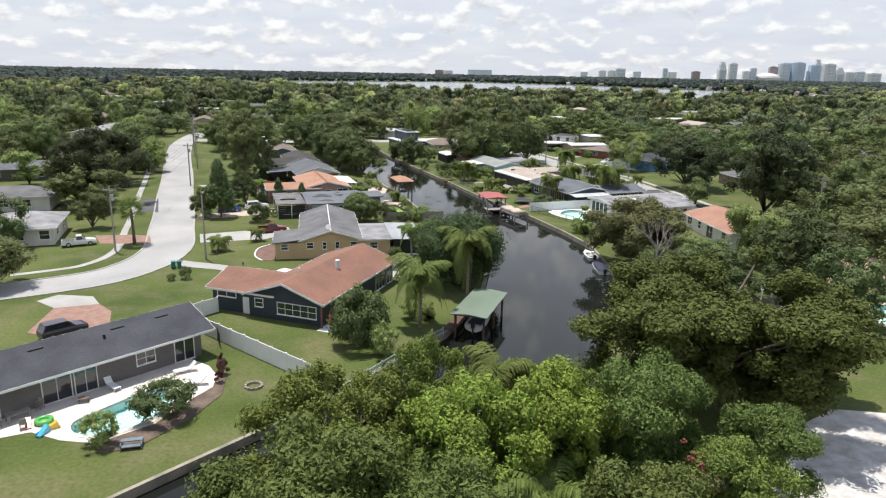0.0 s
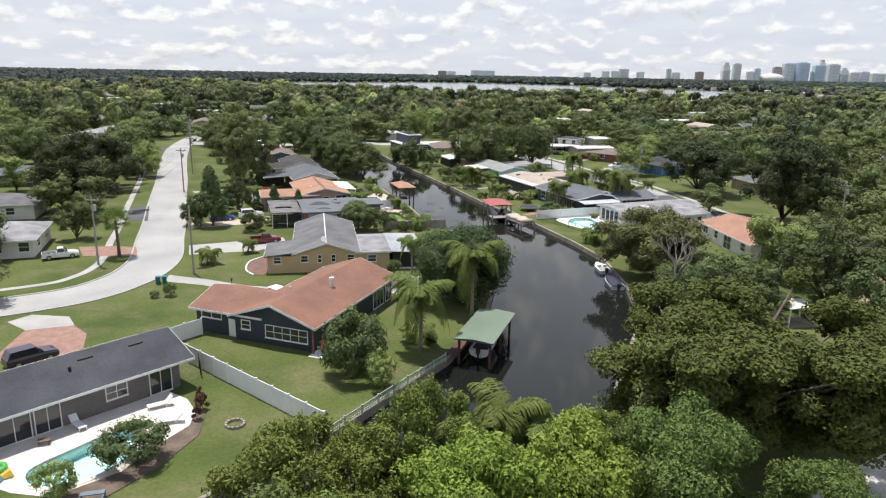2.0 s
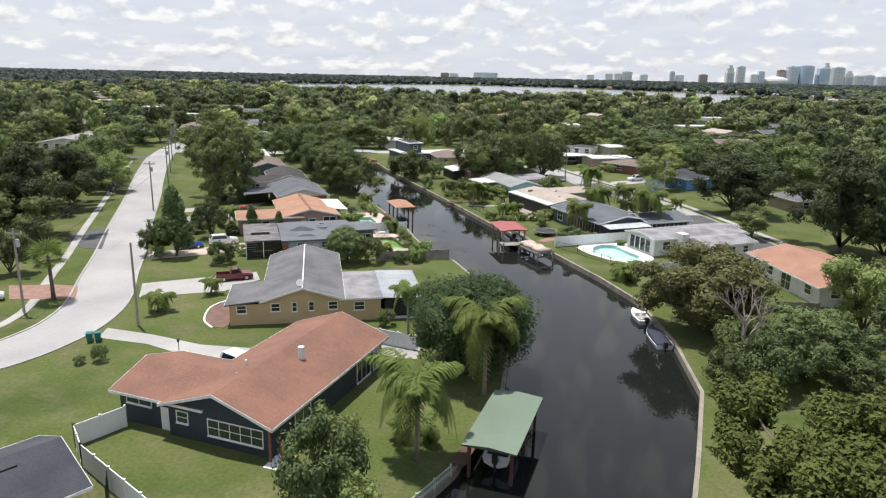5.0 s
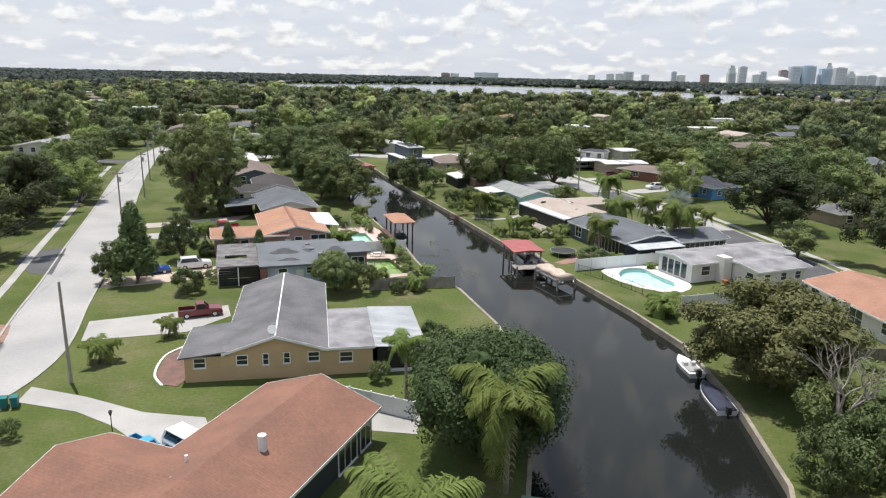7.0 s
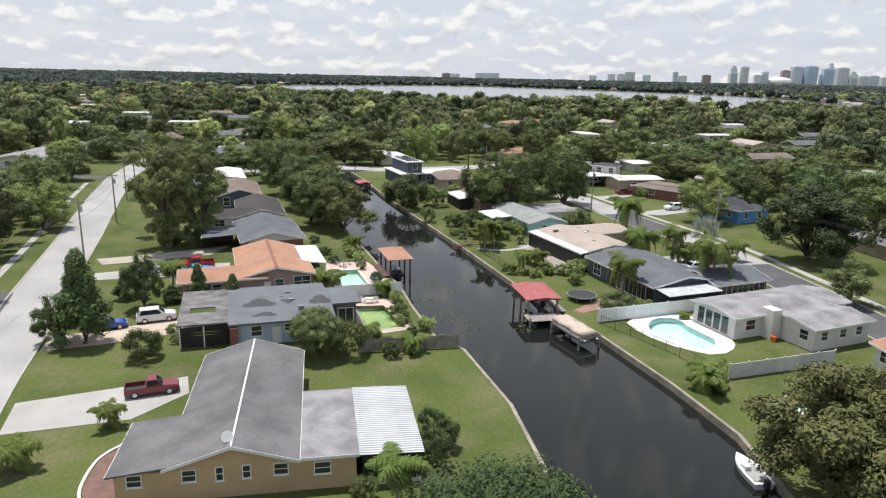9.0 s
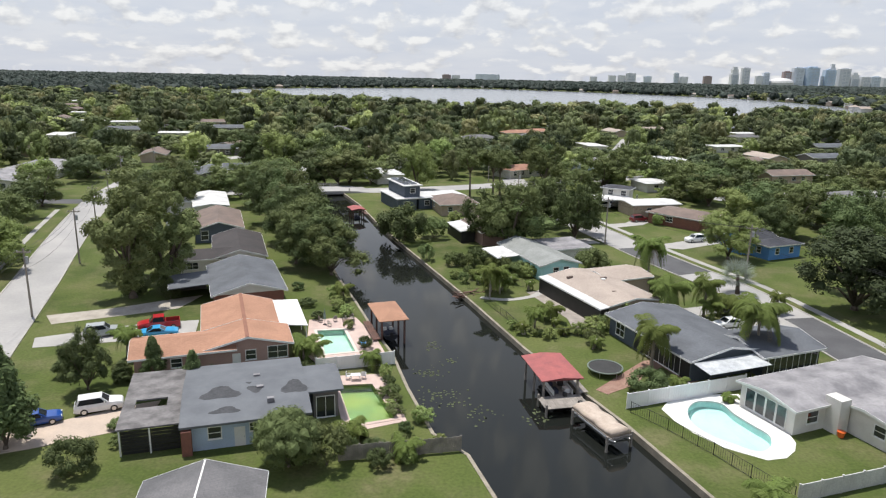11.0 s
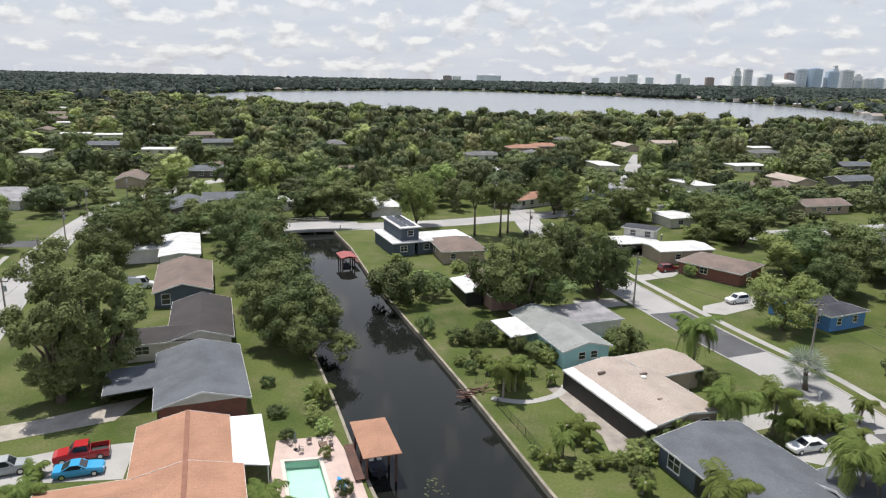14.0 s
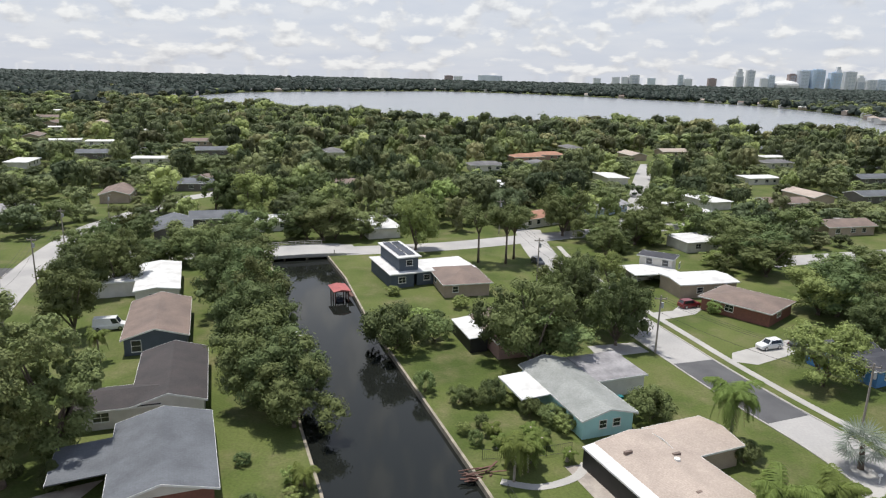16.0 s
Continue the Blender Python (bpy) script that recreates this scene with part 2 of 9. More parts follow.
WOOD = mat("weathered_wood", (0.20, 0.13, 0.09), (0.12, 0.085, 0.065), 0.85, scale=1.5, fine=18, bump=0.3)
GREYWOOD = mat("grey_timber", (0.30, 0.27, 0.24), (0.2, 0.18, 0.16), 0.9, scale=1.5, fine=18, bump=0.3)
BARK = mat("bark", (0.16, 0.125, 0.10), (0.10, 0.08, 0.065), 0.95, scale=3, fine=25, bump=0.5)
BLACK = mat("black_rubber", (0.02, 0.02, 0.02), (0.03, 0.03, 0.03), 0.7)
CHROME = mat("bare_metal", (0.6, 0.6, 0.6), (0.5, 0.5, 0.5), 0.3, metal=1.0)


# ---- mesh building ----
class Geo:
    """Collects vertices and faces of one mesh."""

    def __init__(self):
        self.v, self.f = [], []

    def add(self, verts, faces):
        o = len(self.v)
        self.v.extend(tuple(p) for p in verts)
        self.f.extend(tuple(o + i for i in q) for q in faces)
        return self

    def box(self, x0, x1, y0, y1, z0, z1, m=None):
        vs = [Vector((x, y, z)) for z in (z0, z1) for y in (y0, y1) for x in (x0, x1)]
        if m is not None:
            vs = [m @ p for p in vs]
        return self.add(vs, [(0, 2, 3, 1), (4, 5, 7, 6), (0, 1, 5, 4), (2, 6, 7, 3), (0, 4, 6, 2), (1, 3, 7, 5)])

    def prism(self, poly, z0, z1):
        n = len(poly)
        area = sum(poly[i][0] * poly[(i + 1) % n][1] - poly[(i + 1) % n][0] * poly[i][1] for i in range(n))
        if area < 0:
            poly = list(poly)[::-1]
        vs = [(p[0], p[1], z0) for p in poly] + [(p[0], p[1], z1) for p in poly]
        fs = [tuple(range(n - 1, -1, -1)), tuple(range(n, 2 * n))]
        fs += [(i, (i + 1) % n, n + (i + 1) % n, n + i) for i in range(n)]
        return self.add(vs, fs)

    def slab(self, quad, t):
        """A plate under a plane polygon given by its upper corners."""
        n = len(quad)
        vs = [Vector(p) for p in quad]
        vs += [p - Vector((0, 0, t)) for p in vs]
        fs = [tuple(range(n)), tuple(range(2 * n - 1, n - 1, -1))]
        fs += [(i, n + i, n + (i + 1) % n, (i + 1) % n) for i in range(n)]
        return self.add(vs, fs)

    def tube(self, pts, radii, n=8, cap=True):
        pts = [Vector(p) for p in pts]
        rings = []
        for i, p in enumerate(pts):
            d = (pts[min(i + 1, len(pts) - 1)] - pts[max(i - 1, 0)]).normalized()
            u = d.orthogonal().normalized()
            w = d.cross(u)
            r = radii[i] if isinstance(radii, (list, tuple)) else radii
            rings.append([p + r * (math.cos(2 * math.pi * k / n) * u + math.sin(2 * math.pi * k / n) * w) for k in range(n)])
        # keep successive rings aligned
        for i in range(1, len(rings)):
            best = min(range(n), key=lambda s: (rings[i][s] - pts[i] - (rings[i - 1][0] - pts[i - 1])).length)
            rings[i] = rings[i][best:] + rings[i][:best]
        vs = [q for r in rings for q in r]
        fs = [(i * n + k, i * n + (k + 1) % n, (i + 1) * n + (k + 1) % n, (i + 1) * n + k) for i in range(len(rings) - 1) for k in range(n)]
        if cap:
            fs += [tuple(range(n - 1, -1, -1)), tuple((len(rings) - 1) * n + k for k in range(n))]
        return self.add(vs, fs)

    def cyl(self, x, y, z0, z1, r, n=12, r2=None):
        return self.tube([(x, y, z0), (x, y, z1)], [r, r if r2 is None else r2], n)

    def mesh(self, name, material, smooth=False):
        me = bpy.data.meshes.new(name)
        me.from_pydata(self.v, [], self.f)
        me.materials.append(material)
        if smooth:
            me.polygons.foreach_set("use_smooth", [True] * len(me.polygons))
        me.update()
        return me


def part(name, geo, material, parent=None, label="", smooth=False):
    ob = new(name, geo.mesh(name, material, smooth))
    if parent is not None:
        ob.parent = parent
    if label:
        ob["label"] = label
    return ob


def thing(name, m, label, category, group=""):
    e = new(name)
    e.empty_display_size = 0.3
    e.matrix_world = m
    return tagged(e, label, category, group)


def setting(name, geo, material, label="", category="", kind="structure"):
    return tagged(part(name, geo, material), label, category, "", kind)

# ---- ground, canal, lake ----
LEFT_BANK = [(-120, 30), (-60, 44), (-34, 58), (-24.7, 69.4), (-14.1, 82), (-5.4, 95.8), (-1.5, 106), (0.3, 118), (0.4, 126.5), (-1.1, 136), (-4.8, 147.8),
             (-7.8, 151.2), (-10.6, 160.4), (-12.8, 169), (-15.9, 177), (-19.3, 187), (-23.7, 199), (-34.6, 235), (-44.8, 269), (-46.2, 275), (-46.6, 277.6)]
RIGHT_BANK = [(-35.6, 279.6), (-34.7, 277.5), (-33.8, 275), (-27.4, 258.5), (-21.1, 238), (-15.5, 222), (-7.6, 200.4), (-3.2, 188.2), (2.6, 171), (9.7, 154),
              (14.2, 140.8), (16.6, 131.7), (16.7, 119), (15.4, 108), (11.5, 98), (7, 87), (1.5, 79), (-7, 72), (-19, 59), (-33, 45), (-60, 29), (-120, 12)]
LAKE_SHORE = [(-415, 1000), (-345, 850), (-260, 790), (-143, 735), (-60, 660), (-4, 622), (71, 616), (130, 640), (188, 588), (240, 604), (300, 580), (360, 600), (405, 660),
              (430, 740), (442, 835), (458, 880), (508, 1010), (522, 1150), (512, 1300), (450, 1440), (350, 1570), (170, 1740), (-19, 1790), (-266, 1540), (-369, 1361), (-391, 1151)]


def inside(p, poly):
    x, y = p
    c = False
    for i in range(len(poly)):
        (x0, y0), (x1, y1) = poly[i - 1], poly[i]
        if (y0 > y) != (y1 > y) and x < (x1 - x0) * (y - y0) / (y1 - y0) + x0:
            c = not c
    return c


CANAL_POLY = LEFT_BANK + RIGHT_BANK


def closed(pts, n=5):
    """A smooth closed outline through the points."""
    P = [Vector(p) for p in pts]
    k = len(P)
    out = []
    for i in range(k):
        a, b, c, d = P[i - 1], P[i], P[(i + 1) % k], P[(i + 2) % k]
        for j in range(n):
            t = j / n
            out.append(0.5 * ((2 * b) + (c - a) * t + (2 * a - 5 * b + 4 * c - d) * t * t + (3 * b - a - 3 * c + d) * t ** 3))
    return out


POOLS = [closed([(-32.0, 77.3), (-30.6, 79.8), (-28.9, 82.2), (-27.4, 82.6), (-26.4, 81.0), (-26.9, 78.0), (-28.6, 75.9), (-30.9, 75.7)]),
         [Vector(p) for p in ((-17.6, 160.4), (-14.2, 160.9), (-11.3, 153.9), (-15.1, 152.4))],
         [Vector(p) for p in ((-22.5, 175.4), (-19.3, 176.0), (-17.0, 169.3), (-20.2, 168.3))],
         closed([(16.6, 156.6), (18.2, 158.4), (20.3, 158.1), (20.8, 155.9), (21.6, 153.8), (22.3, 151.9), (21.4, 149.9), (20.0, 149.2), (18.4, 150.4), (16.9, 151.9), (16.1, 154.0)]),
         closed([(22.2, 136.6), (24.4, 138.6), (27.6, 139.2), (28.0, 137.2), (25.2, 135.4)]),
         closed([(40.2, 101.0), (41.0, 104.6), (43.6, 106.2), (46.6, 105.0), (47.0, 101.4), (45.0, 98.8), (42.0, 98.6)])]


def build_ground():
    from mathutils.geometry import delaunay_2d_cdt
    pts, edges = [], []

    def loop(poly):
        o = len(pts)
        pts.extend(Vector(p) for p in poly)
        edges.extend((o + i, o + (i + 1) % len(poly)) for i in range(len(poly)))
    loop([(-6000, -800), (6000, -800), (6000, 6000), (-6000, 6000)])
    loop(CANAL_POLY)
    loop(LAKE_SHORE)
    for pl in POOLS:
        loop(pl)
    for gx in range(-400, 401, 80):
        for gy in range(-100, 561, 80):
            pts.append(Vector((gx + 3.7, gy + 1.3)))
    vs, _, fs, _, _, _ = delaunay_2d_cdt(pts, edges, [], 0, 1e-4)
    g = Geo()
    keep = []
    for f in fs:
        c = sum((vs[i] for i in f), Vector((0, 0))) / len(f)
        if not inside(c, CANAL_POLY) and not inside(c, LAKE_SHORE) and not any(inside(c, pl) for pl in POOLS):
            keep.append(tuple(f))
    g.add([(p.x, p.y, 0.0) for p in vs], keep)
    return g


setting("ground", build_ground(), GRASS, "lawn and open ground with dry patches", "ground")
WATER_Z = -0.6


def water_sheet():
    from mathutils.geometry import delaunay_2d_cdt
    P = [Vector(p) for p in CANAL_POLY]
    n = len(P)
    vs, _, fs, _, _, _ = delaunay_2d_cdt(P, [(i, (i + 1) % n) for i in range(n)], [], 0, 1e-4)
    keep = [tuple(f) for f in fs if inside(sum((vs[i] for i in f), Vector((0, 0))) / len(f), CANAL_POLY)]
    return Geo().add([(p.x, p.y, WATER_Z) for p in vs], keep)


setting("water", water_sheet(), CANAL, "dark still water of a narrow canal", "canal")
g = Geo()
g.add([(-560, 415, WATER_Z), (1560, 415, WATER_Z), (1560, 1950, WATER_Z), (-560, 1950, WATER_Z)], [(0, 1, 2, 3)])
setting("lake", g, LAKE, "pale wide lake under a cloudy sky", "lake")


def ribbon(poly_line, half, z0, z1):
    """A strip of constant width along a line, with thickness."""
    g = Geo()
    L = [Vector(p) for p in poly_line]
    lf, rt = [], []
    for i, p in enumerate(L):
        d = (L[min(i + 1, len(L) - 1)] - L[max(i - 1, 0)]).normalized()
        n = Vector((-d.y, d.x))
        lf.append(p + n * half)
        rt.append(p - n * half)
    for i in range(len(L) - 1):
        g.prism([rt[i], rt[i + 1], lf[i + 1], lf[i]], z0, z1)
    return g


def smooth_line(pts, n=6):
    """Catmull-Rom through the points."""
    P = [Vector(p) for p in pts]
    out = []
    for i in range(len(P) - 1):
        a, b, c, d = P[max(i - 1, 0)], P[i], P[i + 1], P[min(i + 2, len(P) - 1)]
        for k in range(n):
            t = k / n
            out.append(0.5 * ((2 * b) + (c - a) * t + (2 * a - 5 * b + 4 * c - d) * t * t + (3 * b - a - 3 * c + d) * t ** 3))
    out.append(P[-1])
    return out


# seawalls along both banks: cap and face
for nm, bank in (("seawall", LEFT_BANK[1:-1]), ("seawall", RIGHT_BANK[1:-1])):
    g = ribbon(bank, 0.16, -1.6, 0.06)
    setting(nm, g, SEAWALL, "weathered concrete seawall along the canal bank", "seawall")

# streets
STREET_L = smooth_line([(-75, 97), (-60, 103.4), (-52, 107.6), (-46.4, 112), (-44.0, 117.5), (-43.6, 122.5), (-44.6, 128.3), (-48, 138), (-51.4, 148.2), (-57.5, 165), (-66.6, 191), (-74, 211), (-82.7, 235.5), (-90.5, 260), (-95, 281), (-96.5, 295), (-95, 307), (-92.5, 322), (-90, 336), (-82, 349)])
SIDE = smooth_line([(-90, 256.5), (-98, 255.6), (-112, 254.2), (-150, 251)])
LOT = smooth_line([(64, 277), (72, 280.5), (93, 287), (130, 299)])
STREET_R = smooth_line([(46, 130), (43.5, 155), (40, 180), (37, 196), (32.7, 208), (29, 219), (25.5, 231), (22, 243), (18.5, 257), (15.5, 271), (14, 288), (14, 306)])
CROSS = smooth_line([(-91, 272), (-75, 271), (-56, 273.6), (-33, 278.3), (-8, 285.5), (14, 296), (42, 309), (80, 322), (140, 336)])
setting("road", ribbon(STREET_L, 3.2, -0.25, 0.02), ROAD, "pale sun-bleached concrete residential street", "road")
setting("road", ribbon(STREET_R, 3.4, -0.25, 0.02), ROAD, "pale concrete street with patched asphalt stretch", "road")
setting("road", ribbon(CROSS, 3.8, -0.25, 0.03), ROAD, "pale road crossing the canal on a low bridge", "road")
setting("road", ribbon(smooth_line([(42, 311), (52, 340), (70, 400), (88, 455)]), 3.2, -0.25, 0.015), ROAD, "pale side street running to the lake", "road")

setting("road", ribbon(SIDE, 2.9, -0.25, 0.012), ASPHALT, "dark asphalt side street", "road")
setting("road", ribbon(LOT, 3.6, -0.25, 0.012), ROAD, "pale concrete lane beside apartments", "road")

# ---- houses ----
def frame_ring(w, s, h, t, L):
    """A window frame as one closed ring."""
    g = Geo()
    vs = []
    for y in (-0.06, 0.02):
        for x0, x1, z0, z1 in ((-w / 2 - t, w / 2 + t, s - t, s + h + t), (-w / 2, w / 2, s, s + h)):
            vs += [(x0, y, z0), (x1, y, z0), (x1, y, z1), (x0, y, z1)]
    fs = []
    for i in range(4):
        j = (i + 1) % 4
        fs += [(i, j, 4 + j, 4 + i), (8 + j, 8 + i, 12 + i, 12 + j), (j, i, 8 + i, 8 + j), (4 + i, 4 + j, 12 + j, 12 + i)]
    return g.add([L @ Vector(p) for p in vs], fs)


def facade(parent, side, x0, x1, y0, y1, wins, wall_h):
    """Windows and doors set on one side of a block: each (centre along the side, width, sill, height, kind)."""
    for c, w, s, h, kind in wins:
        L = {"S": pose(x0 + c, y0, 0, 0, 0, 0), "N": pose(x1 - c, y1, 0, 0, 0, 180), "E": pose(x1, y0 + c, 0, 0, 0, 90), "W": pose(x0, y1 - c, 0, 0, 0, -90)}[side]
        if kind == "door":
            d = part("door", Geo().box(-w / 2, w / 2, -0.05, 0.02, 0.02, 1.78, L), WHITE, parent)
            part("door_handle", Geo().box(w / 2 - 0.14, w / 2 - 0.08, -0.11, -0.05, 0.82, 0.92, L), CHROME, d)
            continue
        if kind == "garage":
            d = part("garage_door", Geo().box(-w / 2, w / 2, -0.04, 0.02, 0.02, h, L), WHITE, parent)
            for k in range(1, 4):
                part("rail", Geo().box(-w / 2, w / 2, -0.06, -0.04, h * k / 4 - 0.02, h * k / 4 + 0.02, L), WHITE, d)
            continue
        t = 0.07
        # a closed frame: four boards that meet at the corners, one moulding
        wnd = part("window", frame_ring(w, s, h, t, L), WHITE, parent)
        n = max(1, round(w / 0.9))
        for k in range(1, n):
            xx = -w / 2 + w * k / n
            part("mullion", Geo().box(xx - 0.025, xx + 0.025, -0.05, -0.026, s, s + h, L), WHITE, wnd)
        if kind == "grid":
            part("mullion", Geo().box(-w / 2, w / 2, -0.048, -0.026, s + h / 2 - 0.025, s + h / 2 + 0.025, L), WHITE, wnd)
        part("pane", Geo().box(-w / 2, w / 2, -0.025, 0.01, s, s + h, L), GLASS, wnd)
        part("sill", Geo().box(-w / 2 - 0.1, w / 2 + 0.1, -0.12, -0.06, s - t - 0.05, s - t, L), WHITE, wnd)


def block(h, x0, x1, y0, y1, typ, eave, ridge, wall, roof, over=0.5, base=0.0, wins=None, walls="SNEW", trim=WHITE, ridge_at=0.5, gable=None):
    """One block of a house: four walls, gable ends, a roof with thickness and overhang, fascia boards, windows."""
    t = 0.15
    ax0, ax1, ay0, ay1 = x0 + over, x1 - over, y0 + over, y1 - over      # wall lines; x0.. are the eaves
    top = eave - 0.12
    for s in walls:
        g = Geo()
        if s == "S":
            g.box(ax0, ax1, ay0, ay0 + t, base, top)
        elif s == "N":
            g.box(ax0, ax1, ay1 - t, ay1, base, top)
        elif s == "W":
            g.box(ax0, ax0 + t, ay0 + t, ay1 - t, base, top)
        else:
            g.box(ax1 - t, ax1, ay0 + t, ay1 - t, base, top)
        part("wall", g, wall, h)
    rt = 0.12
    mx, my = x0 + (x1 - x0) * ridge_at, y0 + (y1 - y0) * ridge_at
    r = Geo()
    if typ == "gy":
        r.slab([(x0, y0, eave), (mx, y0, ridge), (mx, y1, ridge), (x0, y1, eave)][::-1], rt)
        r.slab([(mx, y0, ridge), (x1, y0, eave), (x1, y1, eave), (mx, y1, ridge)][::-1], rt)
        k0, k1 = (ridge - eave) / (mx - x0), (ridge - eave) / (x1 - mx)
        for yy, s in ((ay0, "S"), (ay1 - t, "N")):
            if s in walls:
                tri = [(ax0, top), (ax1, top), (ax1, eave - rt + k1 * over), (mx, ridge - rt), (ax0, eave - rt + k0 * over)]
                g = Geo().add([(p[0], yy, p[1]) for p in tri] + [(p[0], yy + t, p[1]) for p in tri],
                              [(0, 1, 2, 3, 4), (9, 8, 7, 6, 5)] + [(i, 5 + i, 5 + (i + 1) % 5, (i + 1) % 5) for i in range(5)])
                part("gable", g, gable or wall, h)
        f = Geo()
        for yy in (y0, y1):
            o = -0.03 if yy == y0 else 0.03
            ya, yb = sorted((yy, yy + o))
            for a, b, za, zb in ((x0, mx, eave, ridge), (mx, x1, ridge, eave)):
                f.add([(a, ya, za - 0.2), (b, ya, zb - 0.2), (b, ya, zb + 0.02), (a, ya, za + 0.02), (a, yb, za - 0.2), (b, yb, zb - 0.2), (b, yb, zb + 0.02), (a, yb, za + 0.02)],
                      [(0, 1, 2, 3), (7, 6, 5, 4), (3, 2, 6, 7), (0, 4, 5, 1)])
        f.box(x0 - 0.03, x0, y0, y1, eave - 0.2, eave).box(x1, x1 + 0.03, y0, y1, eave - 0.2, eave)
    elif typ == "gx":
        r.slab([(x0, y0, eave), (x0, my, ridge), (x1, my, ridge), (x1, y0, eave)][::-1], rt)
        r.slab([(x0, my, ridge), (x0, y1, eave), (x1, y1, eave), (x1, my, ridge)][::-1], rt)
        k0, k1 = (ridge - eave) / (my - y0), (ridge - eave) / (y1 - my)
        for xx, s in ((ax0, "W"), (ax1 - t, "E")):
            if s in walls:
                tri = [(ay0, top), (ay1, top), (ay1, eave - rt + k1 * over), (my, ridge - rt), (ay0, eave - rt + k0 * over)]
                g = Geo().add([(xx, p[0], p[1]) for p in tri] + [(xx + t, p[0], p[1]) for p in tri],
                              [(4, 3, 2, 1, 0), (5, 6, 7, 8, 9)] + [((i + 1) % 5, 5 + (i + 1) % 5, 5 + i, i) for i in range(5)])
                part("gable", g, gable or wall, h)
        f = Geo()
        for xx in (x0, x1):
            o = -0.03 if xx == x0 else 0.03
            xa, xb = sorted((xx, xx + o))
            for a, b, za, zb in ((y0, my, eave, ridge), (my, y1, ridge, eave)):
                f.add([(xa, a, za - 0.2), (xa, b, zb - 0.2), (xa, b, zb + 0.02), (xa, a, za + 0.02), (xb, a, za - 0.2), (xb, b, zb - 0.2), (xb, b, zb + 0.02), (xb, a, za + 0.02)],
                      [(3, 2, 1, 0), (4, 5, 6, 7), (7, 6, 2, 3), (1, 5, 4, 0)])
        f.box(x0, x1, y0 - 0.03, y0, eave - 0.2, eave).box(x0, x1, y1, y1 + 0.03, eave - 0.2, eave)
    elif typ == "hip":
        d = min(x1 - x0, y1 - y0) / 2
        if x1 - x0 > y1 - y0:
            a, b = (x0 + d, my, ridge), (x1 - d, my, ridge)
            r.slab([(x0, y0, eave), (x1, y0, eave), b, a], rt).slab([(x1, y1, eave), (x0, y1, eave), a, b], rt)
            r.slab([(x0, y1, eave), (x0, y0, eave), a], rt).slab([(x1, y0, eave), (x1, y1, eave), b], rt)
        else:
            a, b = (mx, y0 + d, ridge), (mx, y1 - d, ridge)
            r.slab([(x0, y0, eave), (x1, y0, eave), a], rt).slab([(x1, y1, eave), (x0, y1, eave), b], rt)
            r.slab([(x0, y1, eave), (x0, y0, eave), a, b], rt).slab([(x1, y0, eave), (x1, y1, eave), b, a], rt)
        f = Geo().box(x0 - 0.03, x1 + 0.03, y0 - 0.03, y0, eave - 0.2, eave).box(x0 - 0.03, x1 + 0.03, y1, y1 + 0.03, eave - 0.2, eave)
        f.box(x0 - 0.03, x0, y0, y1, eave - 0.2, eave).box(x1, x1 + 0.03, y0, y1, eave - 0.2, eave)
    elif typ == "shed":      # eave at x0, ridge height at x1
        r.slab([(x0, y0, eave), (x1, y0, ridge), (x1, y1, ridge), (x0, y1, eave)], rt)
        f = Geo().box(x0 - 0.03, x0, y0, y1, eave - 0.2, eave)
    else:                    # flat, slightly crowned
        r.slab([(x0, y0, eave), (x1, y0, eave), (x1, y1, ridge), (x0, y1, ridge)], rt + 0.05)
        f = Geo().box(x0 - 0.03, x1 + 0.03, y0 - 0.03, y0, eave - 0.2, eave + 0.02)
    part("roof", r, roof, h)
    for k in range(0, len(f.v), 8):
        part("fascia", Geo().add(f.v[k:k + 8], [tuple(i - k for i in q) for q in f.f if k <= q[0] < k + 8]), trim, h)
    for s, ws in (wins or {}).items():
        facade(h, s, ax0, ax1, ay0, ay1, ws, eave)


def roof_mat(name, c1, c2, rough=0.85):
    """Asphalt shingle: courses with a staggered butt edge, streaks and weathered patches."""
    if name in MATS:
        return MATS[name]
    m = mat(name, c1, c2, rough, scale=0.35, fine=5, bump=0.25, fine_mix=0.28)
    N, L = m.node_tree.nodes, m.node_tree.links
    b = N["Principled BSDF"]
    bk = N.new("ShaderNodeTexBrick")
    bk.inputs["Scale"].default_value = 1.0
    bk.inputs["Brick Width"].default_value, bk.inputs["Row Height"].default_value, bk.inputs["Mortar Size"].default_value = 0.5, 0.2, 0.02
    bk.inputs["Color1"].default_value, bk.inputs["Color2"].default_value, bk.inputs["Mortar"].default_value = (1, 1, 1, 1), (0.82, 0.82, 0.82, 1), (0.6, 0.6, 0.6, 1)
    t = N.new("ShaderNodeTexCoord")
    L.new(t.outputs["Object"], bk.inputs["Vector"])
    src = b.inputs["Base Color"].links[0].from_socket
    mu = N.new("ShaderNodeMix")
    mu.data_type, mu.blend_type = 'RGBA', 'MULTIPLY'
    mu.inputs["Factor"].default_value = 0.42
    L.new(src, mu.inputs["A"])
    L.new(bk.outputs["Color"], mu.inputs["B"])
    L.new(mu.outputs["Result"], b.inputs["Base Color"])
    return m


